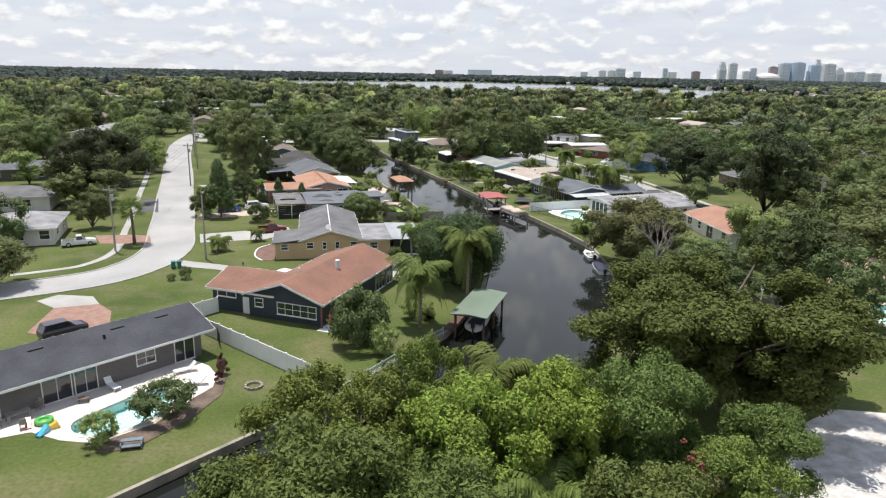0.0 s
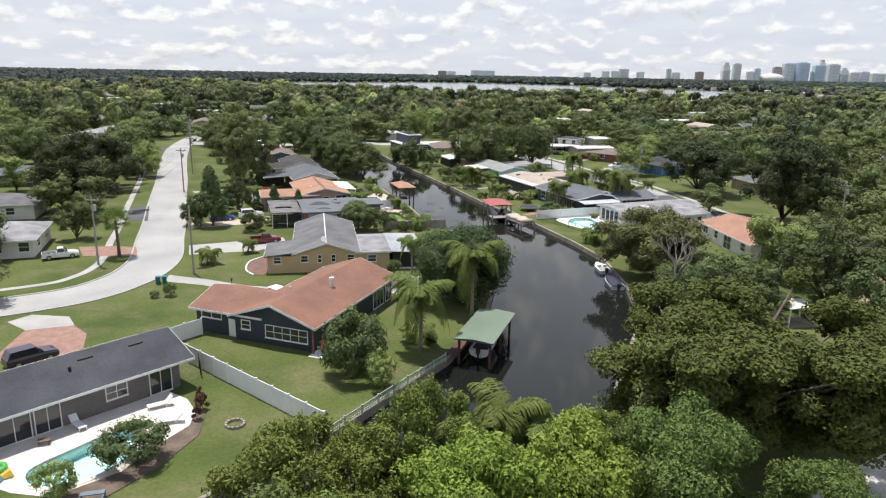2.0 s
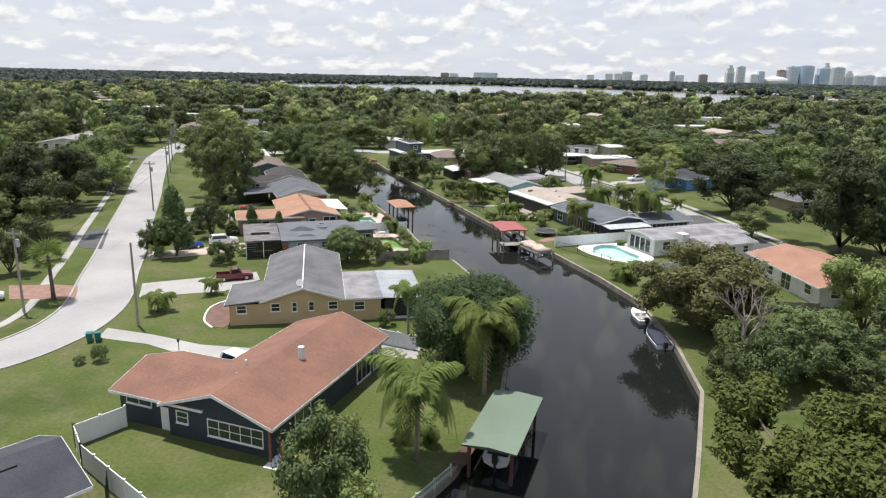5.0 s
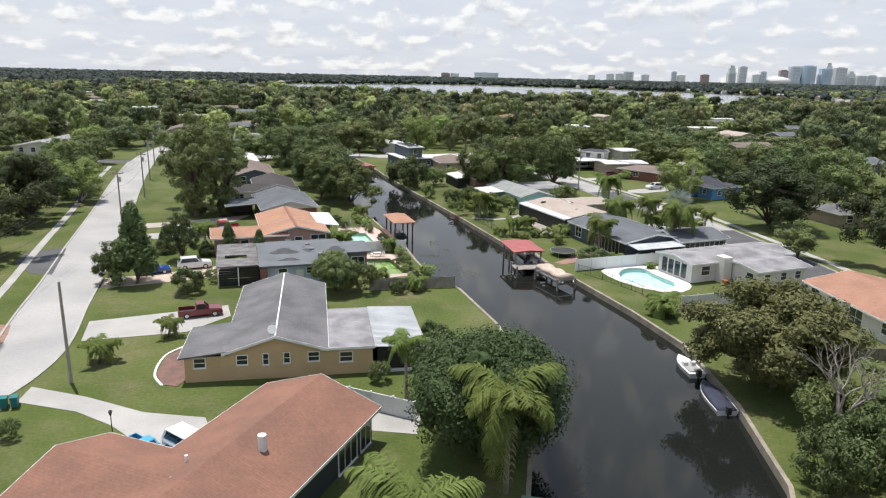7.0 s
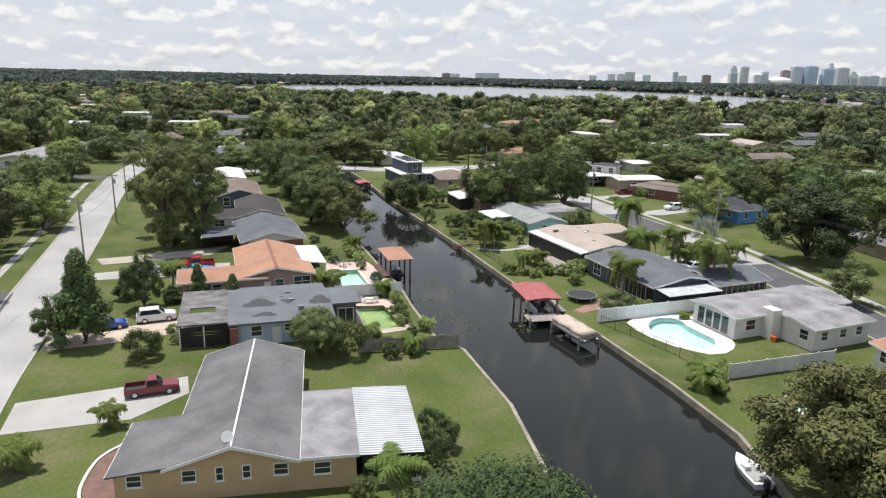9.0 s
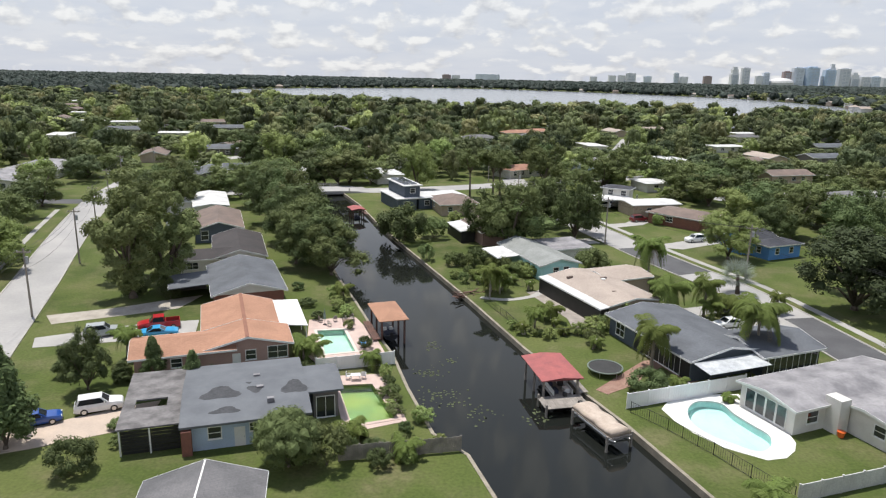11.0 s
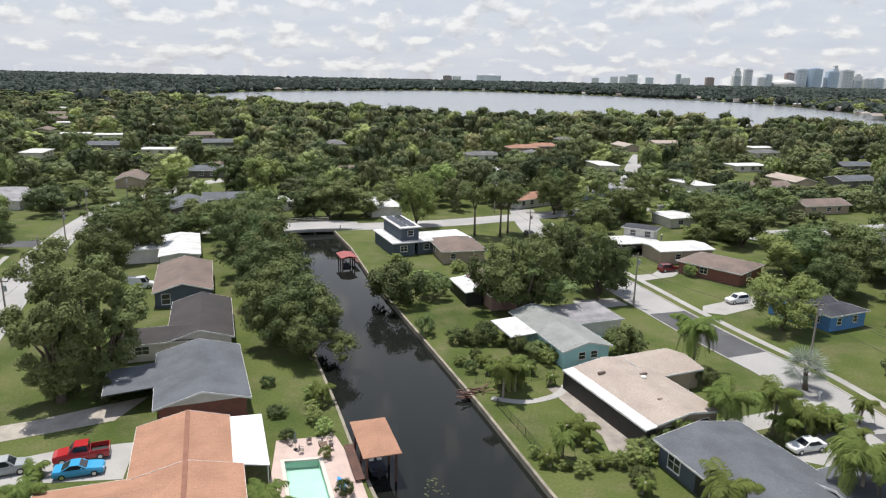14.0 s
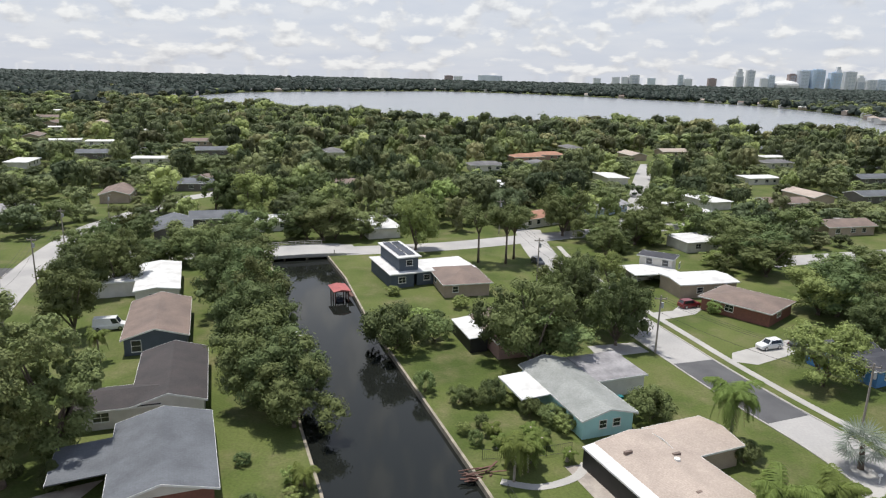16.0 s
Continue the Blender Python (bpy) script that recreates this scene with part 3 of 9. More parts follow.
R_CHAR = roof_mat("charcoal_shingle", (0.036, 0.038, 0.048), (0.060, 0.062, 0.075))
R_RUST = roof_mat("rust_brown_shingle", (0.255, 0.122, 0.082), (0.19, 0.096, 0.067))
R_GREY = roof_mat("grey_shingle", (0.165, 0.16, 0.165), (0.10, 0.10, 0.105))
R_SLATE = roof_mat("slate_grey_shingle", (0.125, 0.135, 0.152), (0.088, 0.095, 0.108))
R_ORANGE = roof_mat("orange_shingle", (0.42, 0.225, 0.145), (0.34, 0.18, 0.115))
R_DARK = roof_mat("dark_brown_shingle", (0.055, 0.046, 0.046), (0.038, 0.034, 0.035))
R_BROWN = roof_mat("brown_shingle", (0.21, 0.155, 0.13), (0.15, 0.115, 0.10))
R_TAN = roof_mat("tan_shingle", (0.42, 0.35, 0.30), (0.35, 0.29, 0.25))
R_WHITE = mat("white_membrane_roof", (0.66, 0.66, 0.66), (0.48, 0.475, 0.465), 0.6, scale=0.4, fine=4, fine_mix=0.1)
R_TERRA = roof_mat("terracotta_roof", (0.38, 0.20, 0.135), (0.30, 0.155, 0.105))
R_WORN = mat("worn_coated_roof", (0.30, 0.29, 0.30), (0.16, 0.155, 0.165), 0.75, scale=0.45, fine=3, fine_mix=0.25)
W_BEIGE = mat("beige_stucco", (0.56, 0.40, 0.23), (0.49, 0.35, 0.20), 0.9, scale=0.5, fine=14, bump=0.15, fine_mix=0.1)
W_NAVY = mat("dark_blue_siding", (0.03, 0.04, 0.055), (0.025, 0.033, 0.045), 0.7, scale=0.6, fine=10)
W_GREY = mat("grey_stucco", (0.16, 0.145, 0.14), (0.13, 0.12, 0.115), 0.85, scale=0.6, fine=10)
W_PINK = mat("pink_stucco", (0.38, 0.25, 0.22), (0.33, 0.21, 0.18), 0.9, scale=0.6, fine=10)
W_PALEBLUE = mat("pale_blue_stucco", (0.42, 0.52, 0.66), (0.38, 0.47, 0.6), 0.9, scale=0.6, fine=10)
W_BRICK = mat("red_brick_wall", (0.24, 0.10, 0.075), (0.19, 0.085, 0.065), 0.9, scale=2.5, fine=10)
W_WHITE = mat("white_stucco", (0.68, 0.66, 0.62), (0.58, 0.56, 0.52), 0.9, scale=0.6, fine=10, fine_mix=0.12)
W_CYAN = mat("aqua_stucco", (0.42, 0.70, 0.72), (0.38, 0.63, 0.65), 0.9, scale=0.6, fine=10, fine_mix=0.1)
W_BLUE = mat("bright_blue_stucco", (0.12, 0.30, 0.62), (0.10, 0.26, 0.55), 0.85, scale=0.6, fine=10, fine_mix=0.1)
W_SLATE = mat("slate_blue_siding", (0.085, 0.105, 0.135), (0.07, 0.09, 0.115), 0.8, scale=0.6, fine=10)
W_TAN = mat("tan_stucco", (0.42, 0.34, 0.27), (0.36, 0.29, 0.23), 0.9, scale=0.6, fine=10)


def house(m, label):
    return thing("house", m, label, "house")


# charcoal-roofed pool house
h = house(pose(-25.7, 89.6, 0, 0, 0, 49), "long grey ranch house with a charcoal shingle roof beside a pool")
block(h, -30, 0, 0, 8, "gx", 2.5, 4.0, W_GREY, R_CHAR, 0.9, wins={"S": [(23.2, 1.5, 0.9, 1.0, "grid"), (26.6, 1.7, 0.1, 2.0, "win"), (16.3, 2.0, 0.1, 2.0, "win"), (18.4, 1.6, 0.1, 2.0, "win"), (12.0, 0.8, 0.1, 2.0, "win"), (10.9, 0.8, 0.1, 2.0, "win"), (7.5, 1.6, 0.8, 1.2, "grid")]})
block(h, -24, -15, 4.4, 15, "gy", 2.5, 4.0, W_GREY, R_CHAR, 0.5, wins={"N": [(4, 4.5, 0, 2.1, "garage")]})
# rust-roofed navy house
h = house(pose(-21.7, 97.7, 0, 0, 0, -20.5), "navy ranch house with a rust-brown shingle roof by the canal")
block(h, -4.7, 4.7, 0, 18, "gy", 2.5, 4.1, W_NAVY, R_RUST, 0.5, wins={"S": [(5.6, 4.4, 0.75, 1.15, "grid"), (1.2, 0.9, 1.2, 0.8, "grid")], "E": [(13.5, 2.4, 0.1, 2.0, "win"), (16, 1.4, 0.1, 2.0, "win"), (4, 2.0, 0.8, 1.2, "win")]})
block(h, -9.5, -1.2, 0.4, 8.2, "gx", 2.5, 3.7, W_NAVY, R_RUST, 0.5, wins={"S": [(1.8, 2.2, 1.6, 0.5, "win"), (4.2, 0.9, 0, 2, "door")]})
# beige house
h = house(pose(-20.3, 122.0, 0, 0, 0, 10.5), "beige stucco ranch house with a worn grey roof")
block(h, -4.5, 4.1, 0, 18.5, "gy", 2.55, 3.9, W_BEIGE, R_GREY, 0.45, wins={"S": [(1.1, 0.8, 1.4, 0.75, "grid"), (3.0, 0.4, 1.3, 0.9, "grid"), (4.7, 0.45, 1.35, 0.85, "grid"), (6.9, 0.85, 1.4, 0.75, "grid")]})
block(h, -7.9, -3.65, 0.06, 7.2, "shed", 2.3, 2.75, W_BEIGE, R_GREY, 0.4, wins={"S": [(1.2, 0.85, 1.3, 0.75, "grid")]})
block(h, 3.45, 8.0, 0.27, 10.2, "flat", 2.5, 2.5, W_BEIGE, R_WORN, 0.2, wins={"S": [(1.9, 1.0, 1.2, 0.8, "grid")]})
# pale blue house
h = house(pose(-28.4, 146.8, 0, 0, 0, 17), "pale blue house with a patched low grey roof and a carport")
R_COAT = mat("grey_coated_roof", (0.135, 0.145, 0.16), (0.105, 0.113, 0.127), 0.8, scale=0.5, fine=4, bump=0.08, fine_mix=0.15)
block(h, 0, 10.7, 0, 12.2, "gx", 2.55, 3.2, W_PALEBLUE, R_COAT, 0.5, wins={"S": [(2.2, 1.0, 1.0, 1.0, "grid"), (5.4, 0.7, 1.3, 0.7, "grid"), (4.2, 0.9, 0, 2, "door")]}, trim=R_COAT)
block(h, 10.74, 13.9, 3.2, 9.0, "gx", 2.885, 3.195, W_GREY, R_COAT, 0.45, wins={"S": [(1.1, 1.6, 0.1, 2.0, "win")]}, trim=R_COAT)
# orange-roofed pink house
h = house(pose(-27.8, 163.8, 0, 0, 0, 19), "pink stucco ranch house with an orange shingle roof")
block(h, -4.5, 5.0, 0, 5.9, "gy", 2.55, 3.7, W_PINK, R_ORANGE, 0.5, wins={"S": [(1.4, 1.0, 1.0, 1.0, "grid"), (4.5, 1.0, 1.0, 1.0, "grid"), (7.3, 2.0, 0.9, 1.3, "grid"), (3.0, 0.9, 0, 2, "door")]}, walls="SEW")
block(h, -4.5, 4.1, 5.9, 15.3, "gy", 2.6, 3.7, W_PINK, R_ORANGE, 0.4, walls="NEW", ridge_at=0.552)
block(h, -11.4, -0.9, -0.3, 6.2, "gx", 2.55, 3.4, W_PINK, R_ORANGE, 0.5, wins={"S": [(4.0, 1.0, 1.1, 0.9, "grid")]})
# slate-roofed brick house
h = house(pose(-32.3, 182.0, 0, 0, 0, 21), "brick ranch house with a slate grey roof and white gable")
block(h, -5.0, 4.8, 0, 15.5, "gy", 2.55, 3.9, W_BRICK, R_SLATE, 0.5, gable=W_WHITE)
block(h, -10.2, -4.8, 5.6, 12.5, "shed", 2.3, 2.6, W_GREY, R_SLATE, 0.4, walls="N")
# dark brown roof
h = house(pose(-34.8, 200.8, 0, 0, 0, 18.5), "white house with a dark brown roof in an L shape")
block(h, -8.4, 0, 0, 16.5, "gy", 2.55, 3.8, W_WHITE, R_DARK, 0.4)
block(h, -14.2, -5.0, 0.2, 6.4, "gx", 2.5, 3.5, W_WHITE, R_DARK, 0.4, wins={"S": [(2.5, 1.6, 1.0, 1.0, "grid")]})
# brown roof, slate walls
h = house(pose(-48.3, 218.8, 0, 0, 0, 19), "slate blue house with a brown gabled roof")
block(h, -4.6, 4.5, 0, 17.5, "gy", 2.55, 3.9, W_SLATE, R_BROWN, 0.4, wins={"S": [(1.6, 1.2, 0.6, 1.6, "grid")]})
# white flat roof
h = house(pose(-53.0, 240.4, 0, 0, 0, 20), "white house with a flat white roof")
block(h, -7.5, 0, 0, 18, "gy", 2.8, 3.3, W_WHITE, R_WHITE, 0.3, wins={"S": [(3, 1.6, 1.3, 0.8, "win")]})
block(h, -15.2, -7.4, 6.5, 12.5, "flat", 2.8, 2.8, W_WHITE, R_WHITE, 0.3, walls="SNW")
# pale flat-roofed pool house across the canal
h = house(pose(24.2, 151.6, 0, 0, 0, 22.5), "white stucco house with a worn grey coated roof by a pool")
block(h, 0, 17.6, 0, 7.0, "gx", 2.55, 3.1, W_WHITE, R_WORN, 0.4, wins={"W": [(1.2, 1.0, 0.3, 1.9, "win"), (2.4, 1.0, 0.3, 1.9, "win"), (3.6, 1.0, 0.3, 1.9, "win"), (4.8, 1.0, 0.3, 1.9, "win")], "S": [(2.2, 1.3, 0.9, 1.1, "grid")]})
block(h, 5.3, 14.3, -5.4, 0.8, "gx", 2.55, 3.0, W_WHITE, R_WORN, 0.4, wins={"W": [(4.2, 1.0, 1.0, 1.0, "grid")], "S": [(1.5, 0.9, 1.1, 0.9, "grid"), (4.2, 0.9, 1.1, 0.9, "grid"), (6.6, 0.9, 1.1, 0.9, "grid")]})
# charcoal-grey house with a screened porch
h = house(pose(18.3, 162.1, 0, 0, 0, 21), "grey house with a slate grey roof and dark screened porch")
block(h, 0.3, 11.0, 0, 15.6, "gy", 2.55, 3.5, W_SLATE, R_SLATE, 0.5, wins={"W": [(2.2, 1.6, 0.6, 1.5, "grid"), (10, 6.0, 0.2, 2.0, "win")]})
block(h, 8.5, 17.5, -1.6, 6.4, "gx", 2.5, 3.4, W_SLATE, R_SLATE, 0.5, wins={"S": [(4.2, 7.0, 0.2, 2.0, "win")]})
# tan house
h = house(pose(13.0, 178.6, 0, 0, 0, 23), "tan stucco house with a low tan roof and white porch edge")
block(h, 1.3, 10.0, 0.2, 15.4, "gy", 2.55, 3.2, W_TAN, R_TAN, 0.4, wins={"S": [(1.8, 1.2, 1.0, 0.9, "grid"), (6.2, 1.2, 1.0, 0.9, "grid")]})
block(h, -0.1, 1.3, 0.0, 15.4, "shed", 2.4, 2.55, DARKSCREEN, R_WHITE, 0.1)
block(h, 8.0, 16.0, 9.4, 16.2, "gx", 2.55, 3.1, W_TAN, R_TAN, 0.4)
# aqua house
h = house(pose(7.8, 197.7, 0, 0, 0, 20.5), "aqua stucco house with a pale grey gabled roof")
block(h, 0, 7.4, 0, 16, "gy", 2.55, 3.5, W_CYAN, mat("pale_grey_shingle", (0.27, 0.28, 0.27), (0.2, 0.21, 0.2), 0.85, scale=0.4, fine=5), 0.4, wins={"S": [(2.6, 0.9, 1.1, 0.9, "grid"), (4.4, 0.9, 1.1, 0.9, "grid")]})
block(h, 7.2, 14.8, 8.3, 16, "flat", 2.55, 2.7, W_WHITE, R_WORN, 0.3)
block(h, -3.8, 0.1, 7.2, 14, "shed", 2.3, 2.5, W_WHITE, R_WHITE, 0.3, walls="")
# small brown-roofed house
h = house(pose(-3.9, 221.9, 0, 0, 0, 18), "small house with an orange-brown roof and a white screened porch")
block(h, 0, 3.0, 0, 8.6, "shed", 2.3, 2.6, DARKSCREEN, R_WHITE, 0.15)
block(h, 2.9, 10, -3.5, 8.8, "gy", 2.6, 3.7, W_PINK, R_BROWN, 0.4)
h = house(pose(-8.0, 246.6, 0, 0, 0, 15), "tan house with a grey-brown hipped roof")
block(h, 0, 9.5, 0, 12, "hip", 2.6, 4.0, W_TAN, R_BROWN, 0.5, wins={"S": [(2, 1.0, 1, 1, "grid")], "W": [(4, 1.2, 1, 1, "grid")]})
# two-storey slate house with solar panels
h = house(pose(-18.0, 251.2, 0, 0, 0, 23), "two-storey slate blue house with a flat white roof and solar panels")
block(h, 0, 5.4, 0, 13.6, "flat", 2.9, 2.9, W_SLATE, R_WHITE, 0.4, wins={"S": [(2.2, 1.4, 1, 1.1, "grid")]})
block(h, 2.0, 6.8, 1.2, 14, "flat", 5.7, 5.7, W_SLATE, R_WHITE, 0.5, base=2.9, wins={"S": [(2, 1.2, 3.9, 1.0, "grid")]})
block(h, 5.4, 18, 0.5, 9, "flat", 2.8, 2.8, W_SLATE, R_WHITE, 0.4, wins={"S": [(2, 1.2, 1, 1.0, "grid"), (8, 1.2, 1, 1.0, "grid")]})
# across the right-hand street
h = house(pose(35.8, 249.6, 0, 0, 0, 14), "white-roofed tan house with a carport")
block(h, 0, 12.6, 0, 8, "gx", 2.8, 3.2, W_TAN, R_WHITE, 0.4, wins={"S": [(4, 1.2, 1, 1, "grid"), (8, 1.6, 1, 1, "grid")]})
block(h, -5, 5, 7.6, 14.5, "flat", 2.7, 2.8, W_WHITE, R_WHITE, 0.3, walls="NE")
h = house(pose(46.1, 235.3, 0, 0, 0, 44), "brick house with a brown hipped roof")
block(h, 0, 10.6, 0, 12.8, "hip", 2.5, 3.5, W_BRICK, R_BROWN, 0.5, wins={"S": [(4, 1.6, 1, 1.1, "grid")], "W": [(5, 1.4, 1, 1.1, "grid")]})
h = house(pose(50.1, 213.0, 0, 0, 0, 24), "small bright blue house with a dark roof")
block(h, 0, 8.6, 0, 5.0, "hip", 2.6, 3.3, W_BLUE, R_CHAR, 0.4, wins={"S": [(2, 0.9, 1, 1, "grid"), (5.5, 0.9, 1, 1, "grid")], "W": [(2, 0.9, 1, 1, "grid")]})
block(h, -1.5, 7.5, 4.6, 10.5, "gx", 2.7, 3.9, W_BLUE, R_CHAR, 0.4, wins={"W": [(2, 0.9, 1, 1, "grid")]})
# terracotta-roofed white house
h = house(pose(36.6, 130.2, 0, 0, 0, 5), "white house with a terracotta roof")
block(h, 0, 11, 0, 16.2, "gy", 2.4, 3.6, W_WHITE, R_TERRA, 0.5, wins={"W": [(1.5, 1.4, 0.9, 1.1, "grid"), (5, 1.0, 0.9, 1.1, "grid"), (8.5, 2.0, 0.1, 1.95, "grid"), (13, 1.2, 0.9, 1.1, "grid")], "S": [(2, 1.2, 1, 1, "grid"), (7, 1.2, 1, 1, "grid")]})

# ---- trees ----
def leaf_cloud(rng, centres, radii, n_leaf, size, flat=0.25, shell=0.4, slim=0.45, jit=0.2):
    """Corners of many small leaves, scattered through clumps."""
    C = np.repeat(centres, n_leaf, axis=0)
    R = np.repeat(radii, n_leaf, axis=0)
    n = len(C)
    d = rng.normal(size=(n, 3))
    d /= np.linalg.norm(d, axis=1)[:, None]
    pos = C + d * R * (rng.random(n) ** shell)[:, None]
    nrm = d * (1 - flat) + np.array([0, 0, 1.0]) * flat + rng.normal(size=(n, 3)) * jit
    nrm /= np.linalg.norm(nrm, axis=1)[:, None]
    a = np.cross(nrm, rng.normal(size=(n, 3)))
    a /= np.linalg.norm(a, axis=1)[:, None] + 1e-9
    b = np.cross(nrm, a)
    s = size * (0.6 + 0.8 * rng.random(n))[:, None]
    q = np.stack([pos - a * s, pos + a * s * 0.8 + b * s * slim, pos + a * s * 0.8 - b * s * slim], axis=1)
    return q.reshape(-1, 3)


def leaf_mesh(name, q, material, tint=None, k=3):
    """One mesh of separate small faces with k corners each."""
    n = len(q) // k
    me = bpy.data.meshes.new(name)
    me.vertices.add(len(q))
    me.vertices.foreach_set("co", q.astype(np.float32).ravel())
    me.loops.add(k * n)
    me.loops.foreach_set("vertex_index", np.arange(k * n, dtype=np.int32))
    me.polygons.add(n)
    me.polygons.foreach_set("loop_start", np.arange(0, k * n, k, dtype=np.int32))
    me.polygons.foreach_set("loop_total", np.full(n, k, dtype=np.int32))
    me.materials.append(material)
    if tint is not None:
        me.attributes.new("tint", 'FLOAT', 'POINT').data.foreach_set("value", tint.astype(np.float32))
    me.update(calc_edges=True)
    return me


L_OAK = leaf_mat("oak_leaves", (0.074, 0.105, 0.019), (0.204, 0.232, 0.044))
L_DARK = leaf_mat("dark_leaves", (0.057, 0.093, 0.020), (0.153, 0.196, 0.042))
L_LIGHT = leaf_mat("light_leaves", (0.151, 0.222, 0.028), (0.343, 0.403, 0.055))
L_MID = leaf_mat("mid_green_leaves", (0.090, 0.129, 0.024), (0.209, 0.257, 0.050))
L_OLIVE = leaf_mat("olive_leaves", (0.111, 0.144, 0.030), (0.247, 0.275, 0.059))
L_PALM = leaf_mat("palm_fronds", (0.085, 0.120, 0.020), (0.185, 0.225, 0.046), 0.15, 0.14, 0.92)
L_SILVER = leaf_mat("silver_fronds", (0.16, 0.20, 0.15), (0.26, 0.30, 0.24), 0.1)
L_DRY = leaf_mat("dead_fronds", (0.22, 0.15, 0.07), (0.34, 0.25, 0.12), 0.1)
L_RED = leaf_mat("red_leaves", (0.10, 0.025, 0.02), (0.20, 0.06, 0.04), 0.1)
N_GREEN = leaf_mat("bank_tree_leaves", (0.112, 0.152, 0.024), (0.228, 0.280, 0.052), 0.12, 0.14, 0.92)
N_LIGHT = leaf_mat("yellow_green_leaves", (0.145, 0.215, 0.022), (0.31, 0.40, 0.05), 0.1, 0.14, 0.92)
N_DARK = leaf_mat("bank_dark_leaves", (0.080, 0.112, 0.022), (0.170, 0.215, 0.048), 0.12, 0.14, 0.92)
N_OAK = leaf_mat("live_oak_leaves", (0.050, 0.061, 0.009), (0.135, 0.148, 0.022), 0.1, 0.06, 0.88)
# crowns out to the horizon: blue-green distance haze is put into the leaf colour
L_FAR_HAZED = leaf_mat("far_leaves", (0.033, 0.050, 0.040), (0.053, 0.075, 0.058), 0.0)
leaf_mat("flower_red", (0.30, 0.02, 0.025), (0.55, 0.06, 0.05), 0.05)
FOLIAGE = [((0.074, 0.105, 0.019), (0.204, 0.232, 0.044)), ((0.090, 0.129, 0.024), (0.209, 0.257, 0.050)), ((0.049, 0.081, 0.017), (0.134, 0.171, 0.036)), ((0.118, 0.142, 0.031), (0.280, 0.272, 0.063)), ((0.151, 0.222, 0.028), (0.343, 0.403, 0.055)), ((0.090, 0.129, 0.024), (0.209, 0.257, 0.050))]
BARK_PALE = mat("pale_bark", (0.36, 0.32, 0.28), (0.26, 0.23, 0.2), 0.95, scale=2, fine=20, bump=0.4)


def rough_ball():
    """Corners and the twenty faces of an icosahedron."""
    g = (1 + 5 ** 0.5) / 2
    p = np.array([(0, a, b * g) for a in (-1, 1) for b in (-1, 1)] + [(a, b * g, 0) for a in (-1, 1) for b in (-1, 1)] + [(b * g, 0, a) for a in (-1, 1) for b in (-1, 1)], dtype=float)
    f = []
    for a, b, c in itertools.combinations(range(12), 3):
        if max(np.linalg.norm(p[a] - p[b]), np.linalg.norm(p[b] - p[c]), np.linalg.norm(p[a] - p[c])) < 2.1:
            f.append((a, b, c) if np.cross(p[b] - p[a], p[c] - p[a]) @ p[a] > 0 else (a, c, b))
    return p / np.linalg.norm(p[0]), np.array(f)


BALL_V, BALL_F = rough_ball()


def clump_cores(rng, centres, radii, k):
    """A rough leafy ball inside each clump."""
    w = BALL_V[None] * (0.7 + 0.5 * rng.random((len(centres), 12, 1))) * (radii * k)[:, None] + centres[:, None]
    return w[:, BALL_F].reshape(-1, 3)


